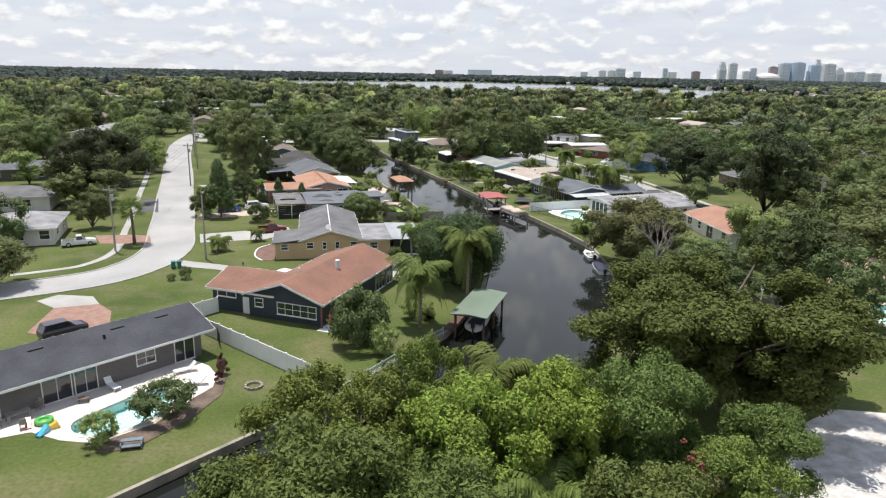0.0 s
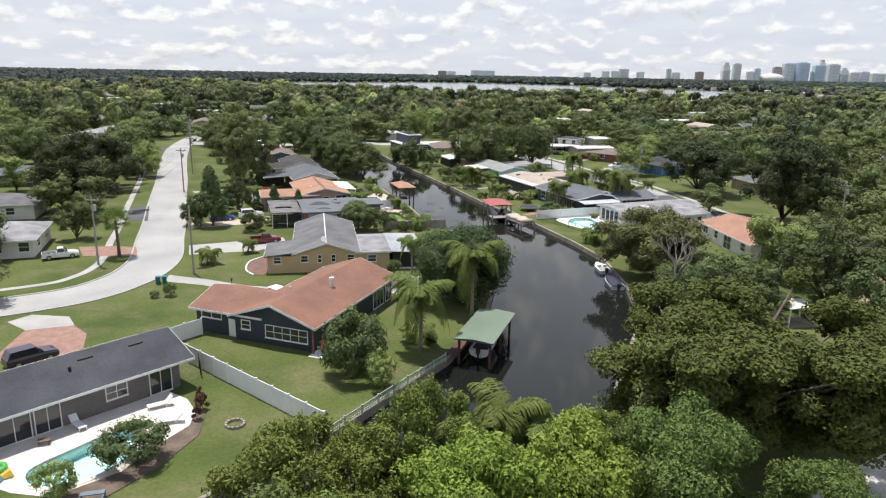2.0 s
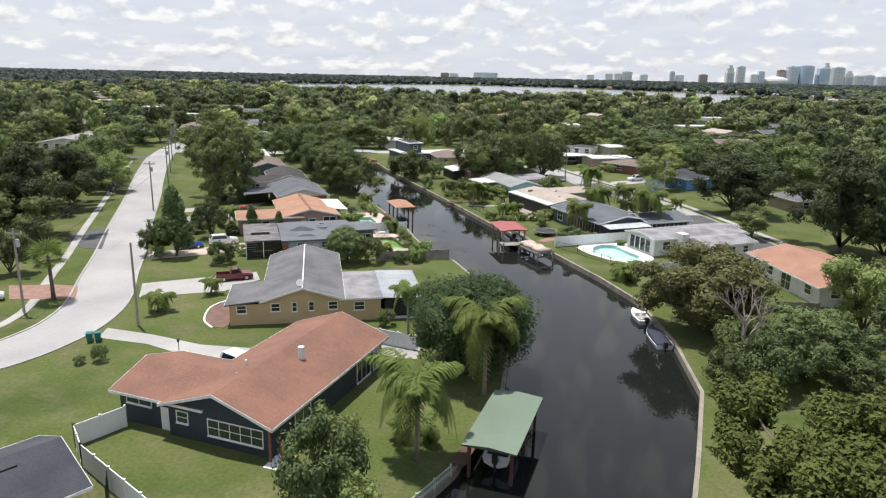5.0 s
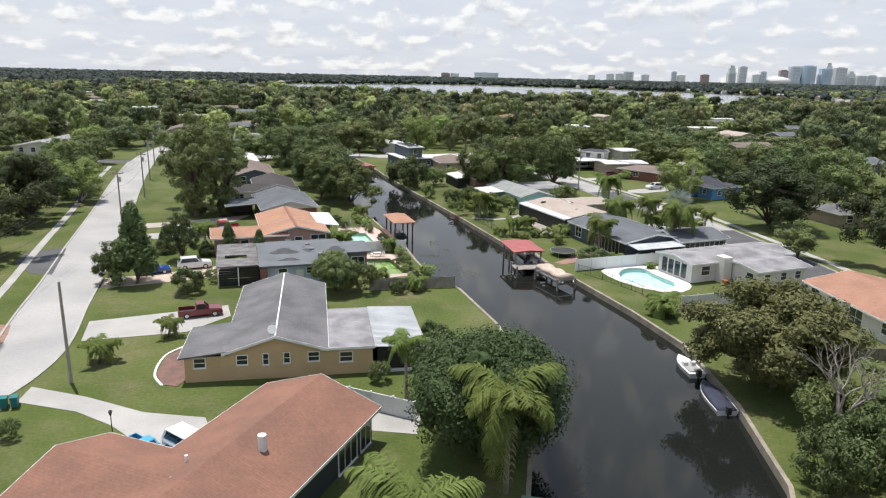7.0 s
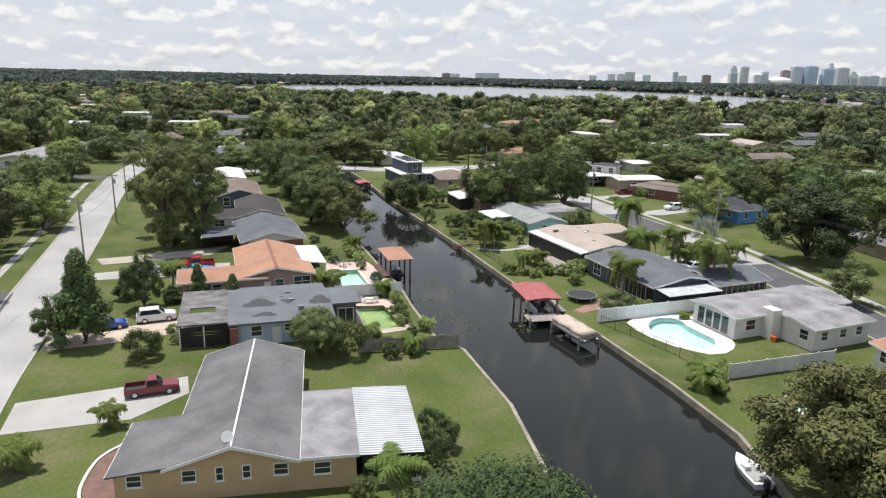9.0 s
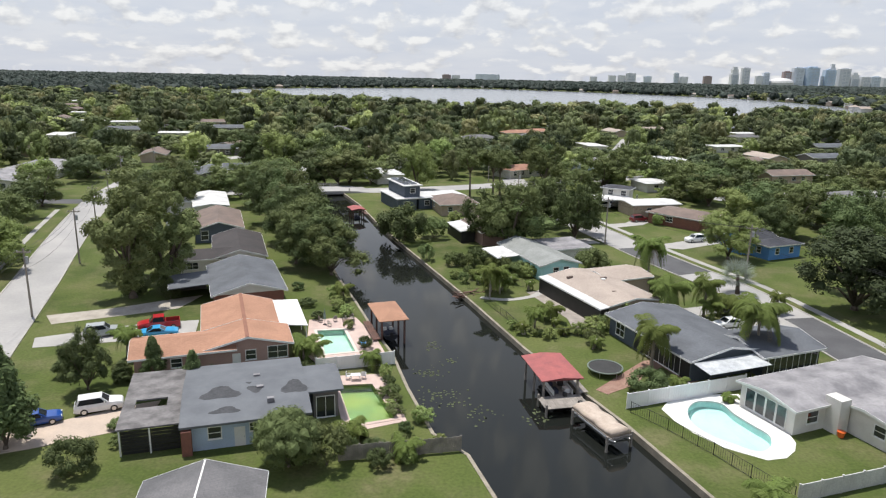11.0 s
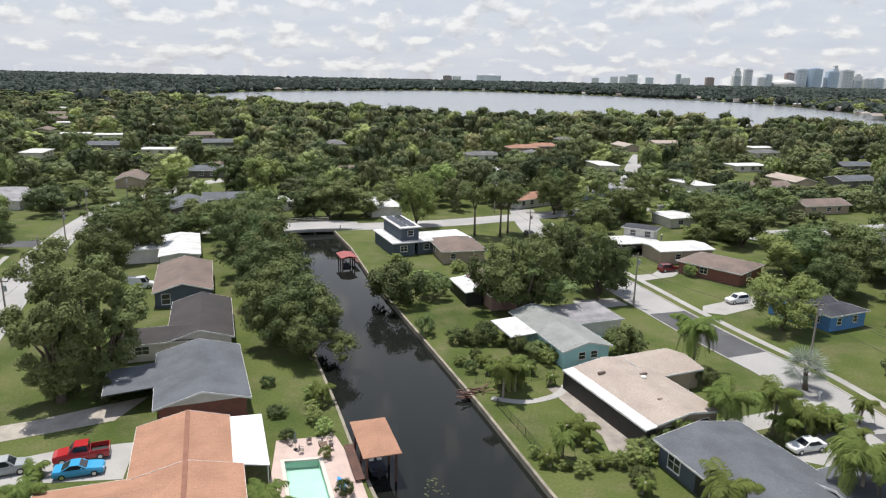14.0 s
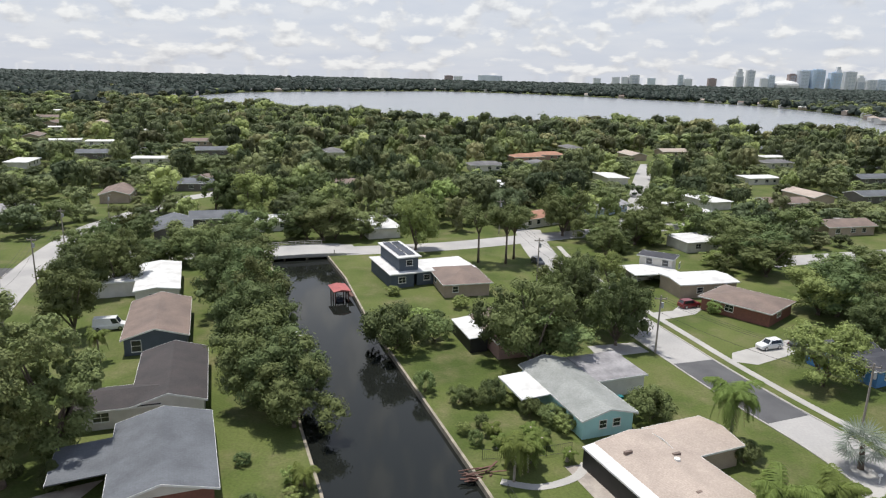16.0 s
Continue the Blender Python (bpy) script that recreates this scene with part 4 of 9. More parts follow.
def crown_points(rng, kind, R, H, base, n):
    """Clump centres and radii for a crown from height base to H."""
    cz, rz = (base + H) / 2, (H - base) / 2
    d = rng.normal(size=(n, 3))
    d /= np.linalg.norm(d, axis=1)[:, None]
    if kind == "cone":
        f = rng.random(n) ** 0.7
        rad = R * (1.0 - 0.9 * f) * (0.55 + 0.45 * rng.random(n))
        th = rng.random(n) * 2 * np.pi
        c = np.stack([np.cos(th) * rad, np.sin(th) * rad, base + f * (H - base) * 0.95], 1)
        rr = np.stack([0.28 * R * (1.1 - 0.6 * f)] * 2 + [0.10 * (H - base) * np.ones(n)], 1)
        return c, rr
    if kind == "dome":
        d[:, 2] = np.abs(d[:, 2]) * np.where(rng.random(n) < 0.8, 1, -0.8)
        rr = np.stack([0.25 * R * (0.8 + 0.4 * rng.random(n))] * 3, 1)
        return d * np.array([R, R, rz]) * (0.70 + 0.2 * rng.random(n))[:, None] + np.array([0, 0, cz]), rr
    if kind == "round":
        d[:, 2] = np.abs(d[:, 2]) * np.where(rng.random(n) < 0.72, 1, -1)
        k = np.where(rng.random(n) < 0.85, 0.70 + 0.16 * rng.random(n), 0.3)
        cs = 0.40 if n < 20 else 0.30
    else:
        d[:, 2] = np.abs(d[:, 2]) * np.where(rng.random(n) < 0.62, 1, -0.95)
        k = 0.45 + 0.42 * rng.random(n) ** 0.6
        cs = 0.36 if n < 20 else 0.25 if n < 70 else 0.19 if n < 150 else 0.145
    if kind == "oak" and n >= 40:
        # boughs: clumps gather on a few rounded masses with gaps between them
        nb = max(9, n // (9 if n > 150 else 5))
        bd = rng.normal(size=(nb, 3))
        bd /= np.linalg.norm(bd, axis=1)[:, None]
        bd[:, 2] = np.abs(bd[:, 2]) * np.where(np.arange(nb) % 9 < 5, 1, -1)
        bc = bd * (0.60 + 0.26 * rng.random(nb))[:, None]
        bs = 1.0 / math.sqrt(nb) * (0.75 + 0.5 * rng.random(nb))
        cs = (0.78 if n <= 150 else 0.54) / math.sqrt(nb)
        w = rng.integers(nb, size=n)
        u = rng.normal(size=(n, 3))
        u /= np.linalg.norm(u, axis=1)[:, None]
        u[:, 2] = np.where(rng.random(n) < 0.75, np.abs(u[:, 2]), u[:, 2])
        p = bc[w] + u * bs[w][:, None]
        low = rng.random(n) < 0.14
        p[low] = bd[w[low]] * np.array([0.72, 0.72, 0.2]) - np.array([0, 0, 0.42])
        k = np.linalg.norm(p, axis=1)
        d = p / k[:, None]
    # an uneven outline: lobes in a few directions
    lob = np.zeros(n)
    for _ in range(5):
        v = rng.normal(size=3)
        v /= np.linalg.norm(v)
        lob += np.clip(d @ v, 0, 1) ** 3 * (rng.random() - 0.4) * (0.6 if kind != "round" else 0.12)
    c = d * np.array([R, R, rz]) * (k + lob)[:, None] + np.array([0, 0, cz])
    c[:, 2] = np.clip(c[:, 2], base * 0.7, H * 1.02)
    rr = np.stack([cs * R * (0.7 + 0.6 * rng.random(n))] * 2 + [cs * R * 0.85 * (0.7 + 0.6 * rng.random(n))], 1)
    return c, rr


TREES = {}


def tree_template(key, kind, R, H, base, clumps, leaves, size, leafm, bark=BARK, seed=1, limbs=7, shell=0.3, slim=0.5, core=0.62, jit=0.3):
    """Mesh data of a trunk with limbs and of a leafy crown."""
    rng = np.random.default_rng(seed)
    c, rr = crown_points(rng, kind, R, H, base, clumps)
    q = leaf_cloud(rng, c, rr * (1.08 if clumps > 150 else 1.2 if kind == "oak" else 1.12), leaves, size, shell=shell + 0.06, slim=slim, jit=jit)
    if core:
        q = np.concatenate([clump_cores(rng, c, rr, core), q])
        if kind == "oak" and clumps >= 40:      # the twiggy shaded heart of the crown
            hd = rng.normal(size=(clumps // 3, 3))
            hd *= (rng.random(clumps // 3) ** 0.4 / np.linalg.norm(hd, axis=1))[:, None]
            hc = hd * np.array([R, R, (H - base) / 2]) * 0.55 + np.array([0, 0, (H + base) / 2])
            hr = np.full((len(hc), 3), 1.3 * R / math.sqrt(clumps))
            q = np.concatenate([clump_cores(rng, hc, hr, 0.7), leaf_cloud(rng, hc, hr, leaves // 2, size * 1.2, shell=0.3, slim=slim, jit=jit), q])
    g = Geo()
    tr = (0.028 if base < 4 else 0.016) * H if kind != "cone" else 0.02 * H
    fork = base * 0.9
    lean = rng.normal(size=2) * 0.15
    g.tube([(0, 0, -0.2), (lean[0] * 0.4, lean[1] * 0.4, fork * 0.5), (lean[0], lean[1], fork)], [tr * 1.35, tr, tr * 0.8], 8)
    for k in range(limbs):
        e = c[int(rng.integers(len(c)))]
        m = e * 0.5 + np.array([lean[0], lean[1], fork]) * 0.5 + np.array([0, 0, 0.08 * H])
        g.tube([(lean[0], lean[1], fork * 0.92), tuple(m), tuple(e)], [tr * 0.6, tr * 0.35, tr * 0.12], 5)
    TREES[key] = (g.mesh("trunk", bark, True), leaf_mesh("crown", q, leafm), R, H)


def plant(key, x, y, h=None, r=None, rot=None, label="", category="tree", name="tree", group="", leafm=None):
    tm, cm, R, H = TREES[key]
    rot = random.uniform(0, 360) if rot is None else rot
    h, r = h or H, r or R
    m = pose(x, y, 0, 0, 0, rot) @ Matrix.Diagonal((r / R, r / R, h / H, 1))
    e = thing(name, m, label, category, group)
    t = new("trunk", tm)
    t.parent = e
    cobj = new("crown", cm)
    cobj.parent = e
    return e


tree_template("big_oak", "oak", 11, 12.5, 1.2, 300, 520, 0.155, N_OAK, seed=3, limbs=26, shell=0.3, core=0.6, jit=0.4)
tree_template("near_green", "oak", 4, 8, 0.8, 100, 300, 0.115, N_GREEN, seed=4, limbs=26, bark=BARK_PALE, shell=0.45, core=0.4, jit=0.5)
tree_template("near_light", "oak", 4.5, 8.5, 0.8, 110, 300, 0.125, N_LIGHT, seed=5, limbs=14, core=0.55, jit=0.45)
tree_template("near_dark", "oak", 4, 7, 0.9, 80, 340, 0.12, N_DARK, seed=6, limbs=14, core=0.5, jit=0.45)
tree_template("ficus", "round", 6.0, 9.5, 0.5, 150, 360, 0.15, leaf_mat("ficus_leaves", (0.040, 0.066, 0.013), (0.100, 0.142, 0.032), 0.05), seed=7, limbs=8, shell=0.25, jit=0.35)
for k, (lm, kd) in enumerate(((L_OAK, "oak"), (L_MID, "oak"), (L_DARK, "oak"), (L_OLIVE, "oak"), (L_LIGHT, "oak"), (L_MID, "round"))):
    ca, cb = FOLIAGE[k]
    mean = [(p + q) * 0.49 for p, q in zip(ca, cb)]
    # distance haze put into the colour: less green, a little red and blue added
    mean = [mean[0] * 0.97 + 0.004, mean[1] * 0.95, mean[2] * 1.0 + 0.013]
    fm = leaf_mat("hazed_distant_leaves_%s" % "abcdef"[k], tuple(v * 0.8 for v in mean), tuple(v * 1.15 for v in mean), 0.0)
    tree_template("mid%d" % k, kd, 5, 10, 0.7, 64, 125, 0.195, lm, seed=20 + k, limbs=9, shell=0.25)
    tree_template("lot%d" % k, kd, 5, 10, 0.6, 42, 72, 0.28, lm, seed=30 + k, limbs=5, shell=0.22, jit=0.26)
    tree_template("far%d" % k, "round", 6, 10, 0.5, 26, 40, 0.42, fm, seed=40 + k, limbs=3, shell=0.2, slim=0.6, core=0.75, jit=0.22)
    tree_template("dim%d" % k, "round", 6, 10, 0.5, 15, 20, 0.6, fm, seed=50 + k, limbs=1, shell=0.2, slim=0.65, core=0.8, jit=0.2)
tree_template("shade_oak", "oak", 6, 12, 0.8, 100, 170, 0.2, leaf_mat("shade_oak_leaves", (0.038, 0.055, 0.016), (0.092, 0.115, 0.034), 0.1), seed=61, limbs=9, shell=0.25)
tree_template("olive_big", "oak", 6, 9, 0.7, 110, 285, 0.17, leaf_mat("olive_yellow_leaves", (0.085, 0.088, 0.018), (0.190, 0.188, 0.040), 0.06, 0.08), seed=77, limbs=12, shell=0.2)
tree_template("dome", "dome", 2.6, 4.6, 0.2, 110, 221, 0.075, leaf_mat("hedge_leaves", (0.08, 0.125, 0.022), (0.18, 0.235, 0.05), 0.05), seed=78, limbs=3, shell=0.25, core=0.8)
tree_template("tall", "oak", 5, 17, 1.6, 100, 171, 0.21, L_OLIVE, seed=79, limbs=12, shell=0.2)
tree_template("cone", "cone", 3, 9, 0.4, 80, 162, 0.19, L_DARK, seed=60, limbs=4)
tree_template("pine", "oak", 4, 13, 7.5, 34, 216, 0.17, L_MID, seed=61, limbs=8)
tree_template("bush", "dome", 2.4, 3.2, 0.1, 40, 111, 0.115, L_DARK, seed=62, limbs=3, shell=0.2)
tree_template("bush_mid", "dome", 2.4, 3.2, 0.1, 40, 111, 0.115, L_MID, seed=63, limbs=3, shell=0.2)
tree_template("bush_light", "oak", 2.0, 3.2, 0.2, 34, 108, 0.11, L_LIGHT, seed=64, limbs=4)
tree_template("bush_red", "cone", 0.9, 2.0, 0.1, 24, 108, 0.08, L_RED, seed=65, limbs=3)


def frond(g_pts, rng, base, az, length, droop, leaf, pairs):
    """One feather frond: narrow leaflets hanging along an arching stalk. Adds corners to g_pts; returns the stalk."""
    stalk = []
    lift = 0.95 - 0.28 * droop
    for i in range(pairs + 1):
        s = i / pairs
        r = length * (s * 0.92 - 0.30 * s * s * min(droop, 1.2))
        z = length * (lift * s - (0.55 + 0.42 * droop) * s * s)
        stalk.append(np.array([base[0] + math.cos(az) * r, base[1] + math.sin(az) * r, base[2] + z]))
    side = np.array([-math.sin(az), math.cos(az), 0])
    for i in range(2, pairs):
        s = i / pairs
        p = stalk[i]
        t = stalk[i + 1] - stalk[i - 1]
        t /= np.linalg.norm(t)
        ll = leaf * (0.75 + 0.9 * s) * (1.12 - s * s) * 1.15
        for sg in (-1, 1):
            d = side * sg * 0.75 + t * 0.45 + np.array([0, 0, -0.1 - 0.8 * rng.random()])
            d /= np.linalg.norm(d)
            e = d + np.array([0, 0, -0.7])
            e /= np.linalg.norm(e)
            w = t * 0.048
            m = p + d * ll * 0.55
            g_pts.append([p - w, p + w, m + w, m - w])
            g_pts.append([m - w, m + w, m + e * ll * 0.5 + w * 0.2, m + e * ll * 0.5 - w * 0.2])
    return stalk


def palm_template(key, height, n_frond, length, leaf, pairs, leafm, seed, dead=4, trunk_r=0.16, fan=False):
    rng = np.random.default_rng(seed)
    g = Geo()
    bend = rng.normal(size=2) * 0.25
    pts = [(0, 0, -0.2), (bend[0] * 0.3, bend[1] * 0.3, height * 0.4), (bend[0], bend[1], height)]
    g.tube(pts, [trunk_r * 1.3, trunk_r, trunk_r * 0.9], 9)
    top = np.array([bend[0], bend[1], height])
    Q, D = [], []
    for k in range(n_frond):
        az = k * 2.39996 + rng.random() * 0.4
        if fan:
            el = -0.5 + 1.7 * (k / n_frond) + rng.normal() * 0.1
            stem = np.array([math.cos(az) * math.cos(el), math.sin(az) * math.cos(el), math.sin(el)])
            hub = top + stem * length * 0.5
            side = np.array([-math.sin(az), math.cos(az), 0])
            Q.append([top - side * 0.02, top + side * 0.02, hub + side * 0.02, hub - side * 0.02])
            up = np.cross(stem, side)
            for j in range(14):
                an = (j / 13 - 0.5) * 3.6
                d = stem * math.cos(an) + side * math.sin(an) - np.array([0, 0, 0.25 * abs(an)])
                d /= np.linalg.norm(d)
                wv = np.cross(d, up)
                wv *= 0.05 / (np.linalg.norm(wv) + 1e-9)
                Q.append([hub - wv * 0.4, hub + d * leaf * 0.55 - wv, hub + d * leaf, hub + d * leaf * 0.55 + wv])
        else:
            st = frond(Q, rng, top, az, length * (0.85 + 0.3 * rng.random()), 0.3 + 1.7 * (k % 7) / 6, leaf, pairs)
            for i in range(len(st) - 1):
                wv = np.array([-math.sin(az), math.cos(az), 0]) * 0.025
                Q.append([st[i] - wv, st[i] + wv, st[i + 1] + wv, st[i + 1] - wv])
    for k in range(dead):
        frond(D, rng, top - np.array([0, 0, 0.2]), k * 1.9 + rng.random(), length * 0.75, 2.6, leaf * 0.6, max(8, pairs // 2))
    q = np.array(Q).reshape(-1, 3)
    dm = leaf_mesh("dead_fronds", np.array(D).reshape(-1, 3), L_DRY, None, 4) if dead else None
    TREES[key] = (g.mesh("trunk", BARK_PALE if not fan else BARK, True), leaf_mesh("fronds", q, leafm, None, 4), length, height, dm)


palm_template("queen", 5.2, 30, 3.7, 0.85, 40, L_PALM, 71)
palm_template("queen_b", 6.0, 30, 3.6, 0.85, 40, L_PALM, 72, dead=7)
palm_template("small_palm", 4.2, 22, 2.5, 0.62, 28, L_PALM, 73, dead=2, trunk_r=0.12)
palm_template("sabal", 4.6, 26, 1.6, 1.0, 1, L_PALM, 74, dead=0, trunk_r=0.2, fan=True)
palm_template("silver", 2.6, 28, 2.2, 1.3, 1, L_SILVER, 75, dead=0, trunk_r=0.28, fan=True)
palm_template("low_palm", 0.7, 20, 1.8, 0.5, 22, L_PALM, 76, dead=0, trunk_r=0.2)


def plant_palm(key, x, y, trunk=None, scale=1.0, label="", rot=None):
    tm, fm, R, H, dm = TREES[key]
    sz = (trunk or H) / H
    e = thing("palm_tree", pose(x, y, 0, 0, 0, random.uniform(0, 360) if rot is None else rot), label, "palm")
    t = new("trunk", tm)
    t.parent = e
    t.matrix_local = Matrix.Diagonal((1, 1, sz, 1))
    for nm, me in (("fronds", fm), ("dead_fronds", dm)):
        if me:
            o = new(nm, me)
            o.parent = e
            o.matrix_local = Matrix.Translation((0, 0, H * sz - H * scale)) @ Matrix.Scale(scale, 4)
    return e


OAKL = "broad evergreen oak with a lumpy dark crown"
plant("big_oak", 13.8, 82.4, 11.0, 12.2, 20, "huge spreading live oak with a dense olive-green crown")
for key, x, y, h, r, lab in (("near_green", -12.8, 68.0, 8.6, 4.0, "open-branched green tree on the canal bank"),
                             ("near_green", -6.6, 72.3, 8.6, 3.0, "upright thin-stemmed green tree by the water"), ("near_dark", -12.5, 61.5, 7.6, 4.8, "dense green tree on the canal bank"),
                             ("near_light", -4.2, 66.5, 8.4, 4.2, "yellow-green leafy tree on the canal bank"), ("near_light", 0.8, 68.2, 8.6, 4.2, "yellow-green leafy tree on the canal bank"),
                             ("near_dark", 4.6, 68.5, 7.8, 3.8, "dense green tree beside a live oak"), ("near_green", 9.5, 64.5, 6.4, 3.2, "green shrubby tree with red flower heads"),
                             ("near_dark", -6.0, 59.5, 7.0, 4.2, "dense green tree on the canal bank"), ("near_dark", 3.0, 60.5, 6.4, 4.0, "dense green tree on the canal bank"),
                             ("near_green", -9.2, 69.6, 7.2, 3.4, "open-branched green tree on the canal bank"), ("near_green", -10.8, 64.6, 7.0, 3.4, "open-branched green tree on the canal bank"), ("near_dark", 12.6, 68.6, 5.6, 3.2, "dense green tree beside a live oak"), ("near_dark", 7.2, 72.4, 7.0, 3.6, "dense green tree beside a live oak"), ("near_green", 3.2, 75.2, 5.6, 2.6, "upright thin-stemmed green tree by the water")):
    e = plant(key, x, y, h, r, None, lab)
    if "red flower" in lab:
        rngf = np.random.default_rng(33)
        cf = np.stack([rngf.uniform(-2.2, 1.6, 16), rngf.uniform(-3.4, -1.6, 16), rngf.uniform(4.0, 7.6, 16)], 1)
        for c0 in cf:
            fo = new("flower_head", leaf_mesh("flower_head", leaf_cloud(rngf, c0[None], np.full((1, 3), 0.22), 26, 0.09), MATS["flower_red"]))
            fo.parent = e
for x, y, tk, s in ((-2.0, 77.6, 4.4, 1.0), (1.0, 76.6, 3.8, 0.95), (-5.0, 75.6, 3.6, 0.85), (-9.2, 66.5, 3.2, 0.9), (-0.5, 64.0, 4.0, 1.0), (-6.8, 64.4, 4.0, 0.95)):
    plant_palm("queen", x, y, tk, s, "feathery green palm among trees on the bank")
# round tree and palms between the navy and the beige house
plant("ficus", -3.8, 111.8, 8.4, 5.2, None, "large round dark ficus at the canal edge")
plant_palm("queen_b", -2.8, 106.8, 6.6, 1.25, "tall queen palm with hanging dead fronds")
plant_palm("small_palm", -9.55, 118.35, 5.0, 1.0, "slim palm beside a house wall")
plant_palm("queen", -7.9, 97.0, 5.8, 1.15, "queen palm on the canal lawn")
plant_palm("low_palm", -8.0, 100.5, 0.8, 1.4, "low spreading palm on a lawn")
for key, x, y, h, r, lab in (("bush", -13.6, 92.4, 5.0, 2.9, "large rounded dark shrub by the house"), ("bush_light", -10.9, 90.0, 3.3, 1.4, "bright green shrub on the lawn"), ("bush_light", -13.0, 94.2, 5.6, 1.8, "bright green leafy shrub"),
                             ("bush", -7.6, 126.8, 2.6, 1.3, "clipped dark shrub by the porch"), ("bush", -6.8, 129.0, 2.2, 1.2, "clipped dark shrub by the porch"), ("bush", -7.8, 131.2, 2.0, 1.1, "clipped dark shrub by the porch"), ("bush_mid", -12.0, 122.2, 1.7, 1.0, "round green shrub by a wall"),
                             ("dome", -19.3, 145.6, 4.8, 2.7, "big rounded clipped shrub"), ("bush_mid", -16.3, 146.0, 3.4, 2.0, "rounded shrub by a fence"), ("bush", -35.8, 144.0, 2.9, 1.9, "dark shrub on a front lawn"),
                             ("bush_mid", -37.9, 111.2, 0.8, 0.55, "small round shrub on the lawn"), ("bush_mid", -36.4, 111.9, 1.5, 0.75, "small shrub on the lawn"), ("bush_mid", 17.0, 203.0, 4.0, 2.9, "rounded bush by a driveway"),
                             ("bush", -14.9, 223.0, 6.6, 5.0, "wide dark shrub overhanging the canal"), ("bush_mid", -9.0, 226.0, 4.0, 3.0, "green shrub beside a small house"), ("bush", 13.6, 160.2, 2.4, 2.2, "leafy shrub beside a brick path"), ("bush_mid", 11.0, 173.0, 1.6, 1.2, "low shrub in a garden bed"),
                             ("bush", 20.4, 108.5, 4.6, 2.8, "dark leafy shrub under a bare tree"), ("bush", 17.6, 108.0, 3.8, 2.2, "dark leafy shrub on the bank"), ("bush_mid", 21.0, 114.0, 4.2, 2.6, "leafy shrub on the bank")):
    plant(key, x, y, h, r, None, lab, "shrub", "shrub")
plant("olive_big", 21.0, 122.5, 8.6, 6.6, None, "spreading olive-green tree leaning over the canal")
plant("olive_big", 24.5, 129.0, 6.6, 4.6, None, "spreading olive-green tree by the canal")
# left of the canal, street side
for key, x, y, h, r, lab in (("shade_oak", -69.5, 157.0, 14.5, 6.6, OAKL), ("shade_oak", -74.5, 178.5, 12.0, 5.6, OAKL), ("mid1", -59.8, 137.1, 5.3, 2.8, "small round street tree"), ("mid3", -56.5, 107.0, 5.4, 4.3, "grey-green thin-leaved tree by the road"),
                             ("mid2", -66.0, 122.6, 7.6, 4.2, OAKL), ("tall", -50.0, 186.6, 17.0, 5.0, "very tall olive-green tree in a front yard"), ("tall", -47.0, 191.5, 15.0, 4.4, "very tall olive-green tree in a front yard"), ("tall", -53.6, 195.0, 16.0, 4.8, "very tall oak in a front yard"),
                             ("cone", -43.2, 147.4, 9.6, 3.3, "tall dark pyramidal magnolia on a front lawn"), ("mid2", -46.2, 147.8, 4.9, 2.2, "lower dark magnolia beside a taller one"), ("mid2", -42.0, 158.5, 6.1, 2.2, "small dark yard tree"), ("mid4", -75.5, 196.5, 9.0, 4.6, "bright green street tree beside the road"),
                             ("shade_oak", -80.5, 186.5, 9.5, 6.0, OAKL), ("mid1", -84.0, 209.0, 10.0, 5.0, OAKL), ("mid1", -63.9, 226.0, 10.0, 4.3, OAKL), ("mid0", -67.0, 246.5, 10.5, 5.0, OAKL), ("mid1", -31.5, 205.5, 9.0, 4.6, OAKL), ("mid2", -36.6, 221.0, 10.0, 4.6, OAKL), ("mid2", -42.6, 236.5, 11.0, 5.0, OAKL), ("mid1", -52.6, 256.0, 10.0, 5.4, OAKL), ("mid0", -24.6, 199.5, 7.6, 4.4, OAKL), ("mid2", -27.0, 204.5, 9.5, 5.4, OAKL), ("mid1", -29.0, 211.0, 10.0, 5.2, OAKL),
                             ("mid2", -32.6, 217.5, 11.0, 5.4, OAKL), ("mid0", -35.5, 226.0, 11.5, 5.2, OAKL), ("mid2", -38.8, 233.5, 11.5, 5.5, OAKL), ("mid1", -42.5, 243.0, 11.0, 5.4, OAKL), ("mid2", -46.0, 252.0, 10.5, 5.2, OAKL), ("mid1", -49.5, 260.0, 9.5, 4.8, OAKL)):
    plant(key, x, y, h, r, None, lab)
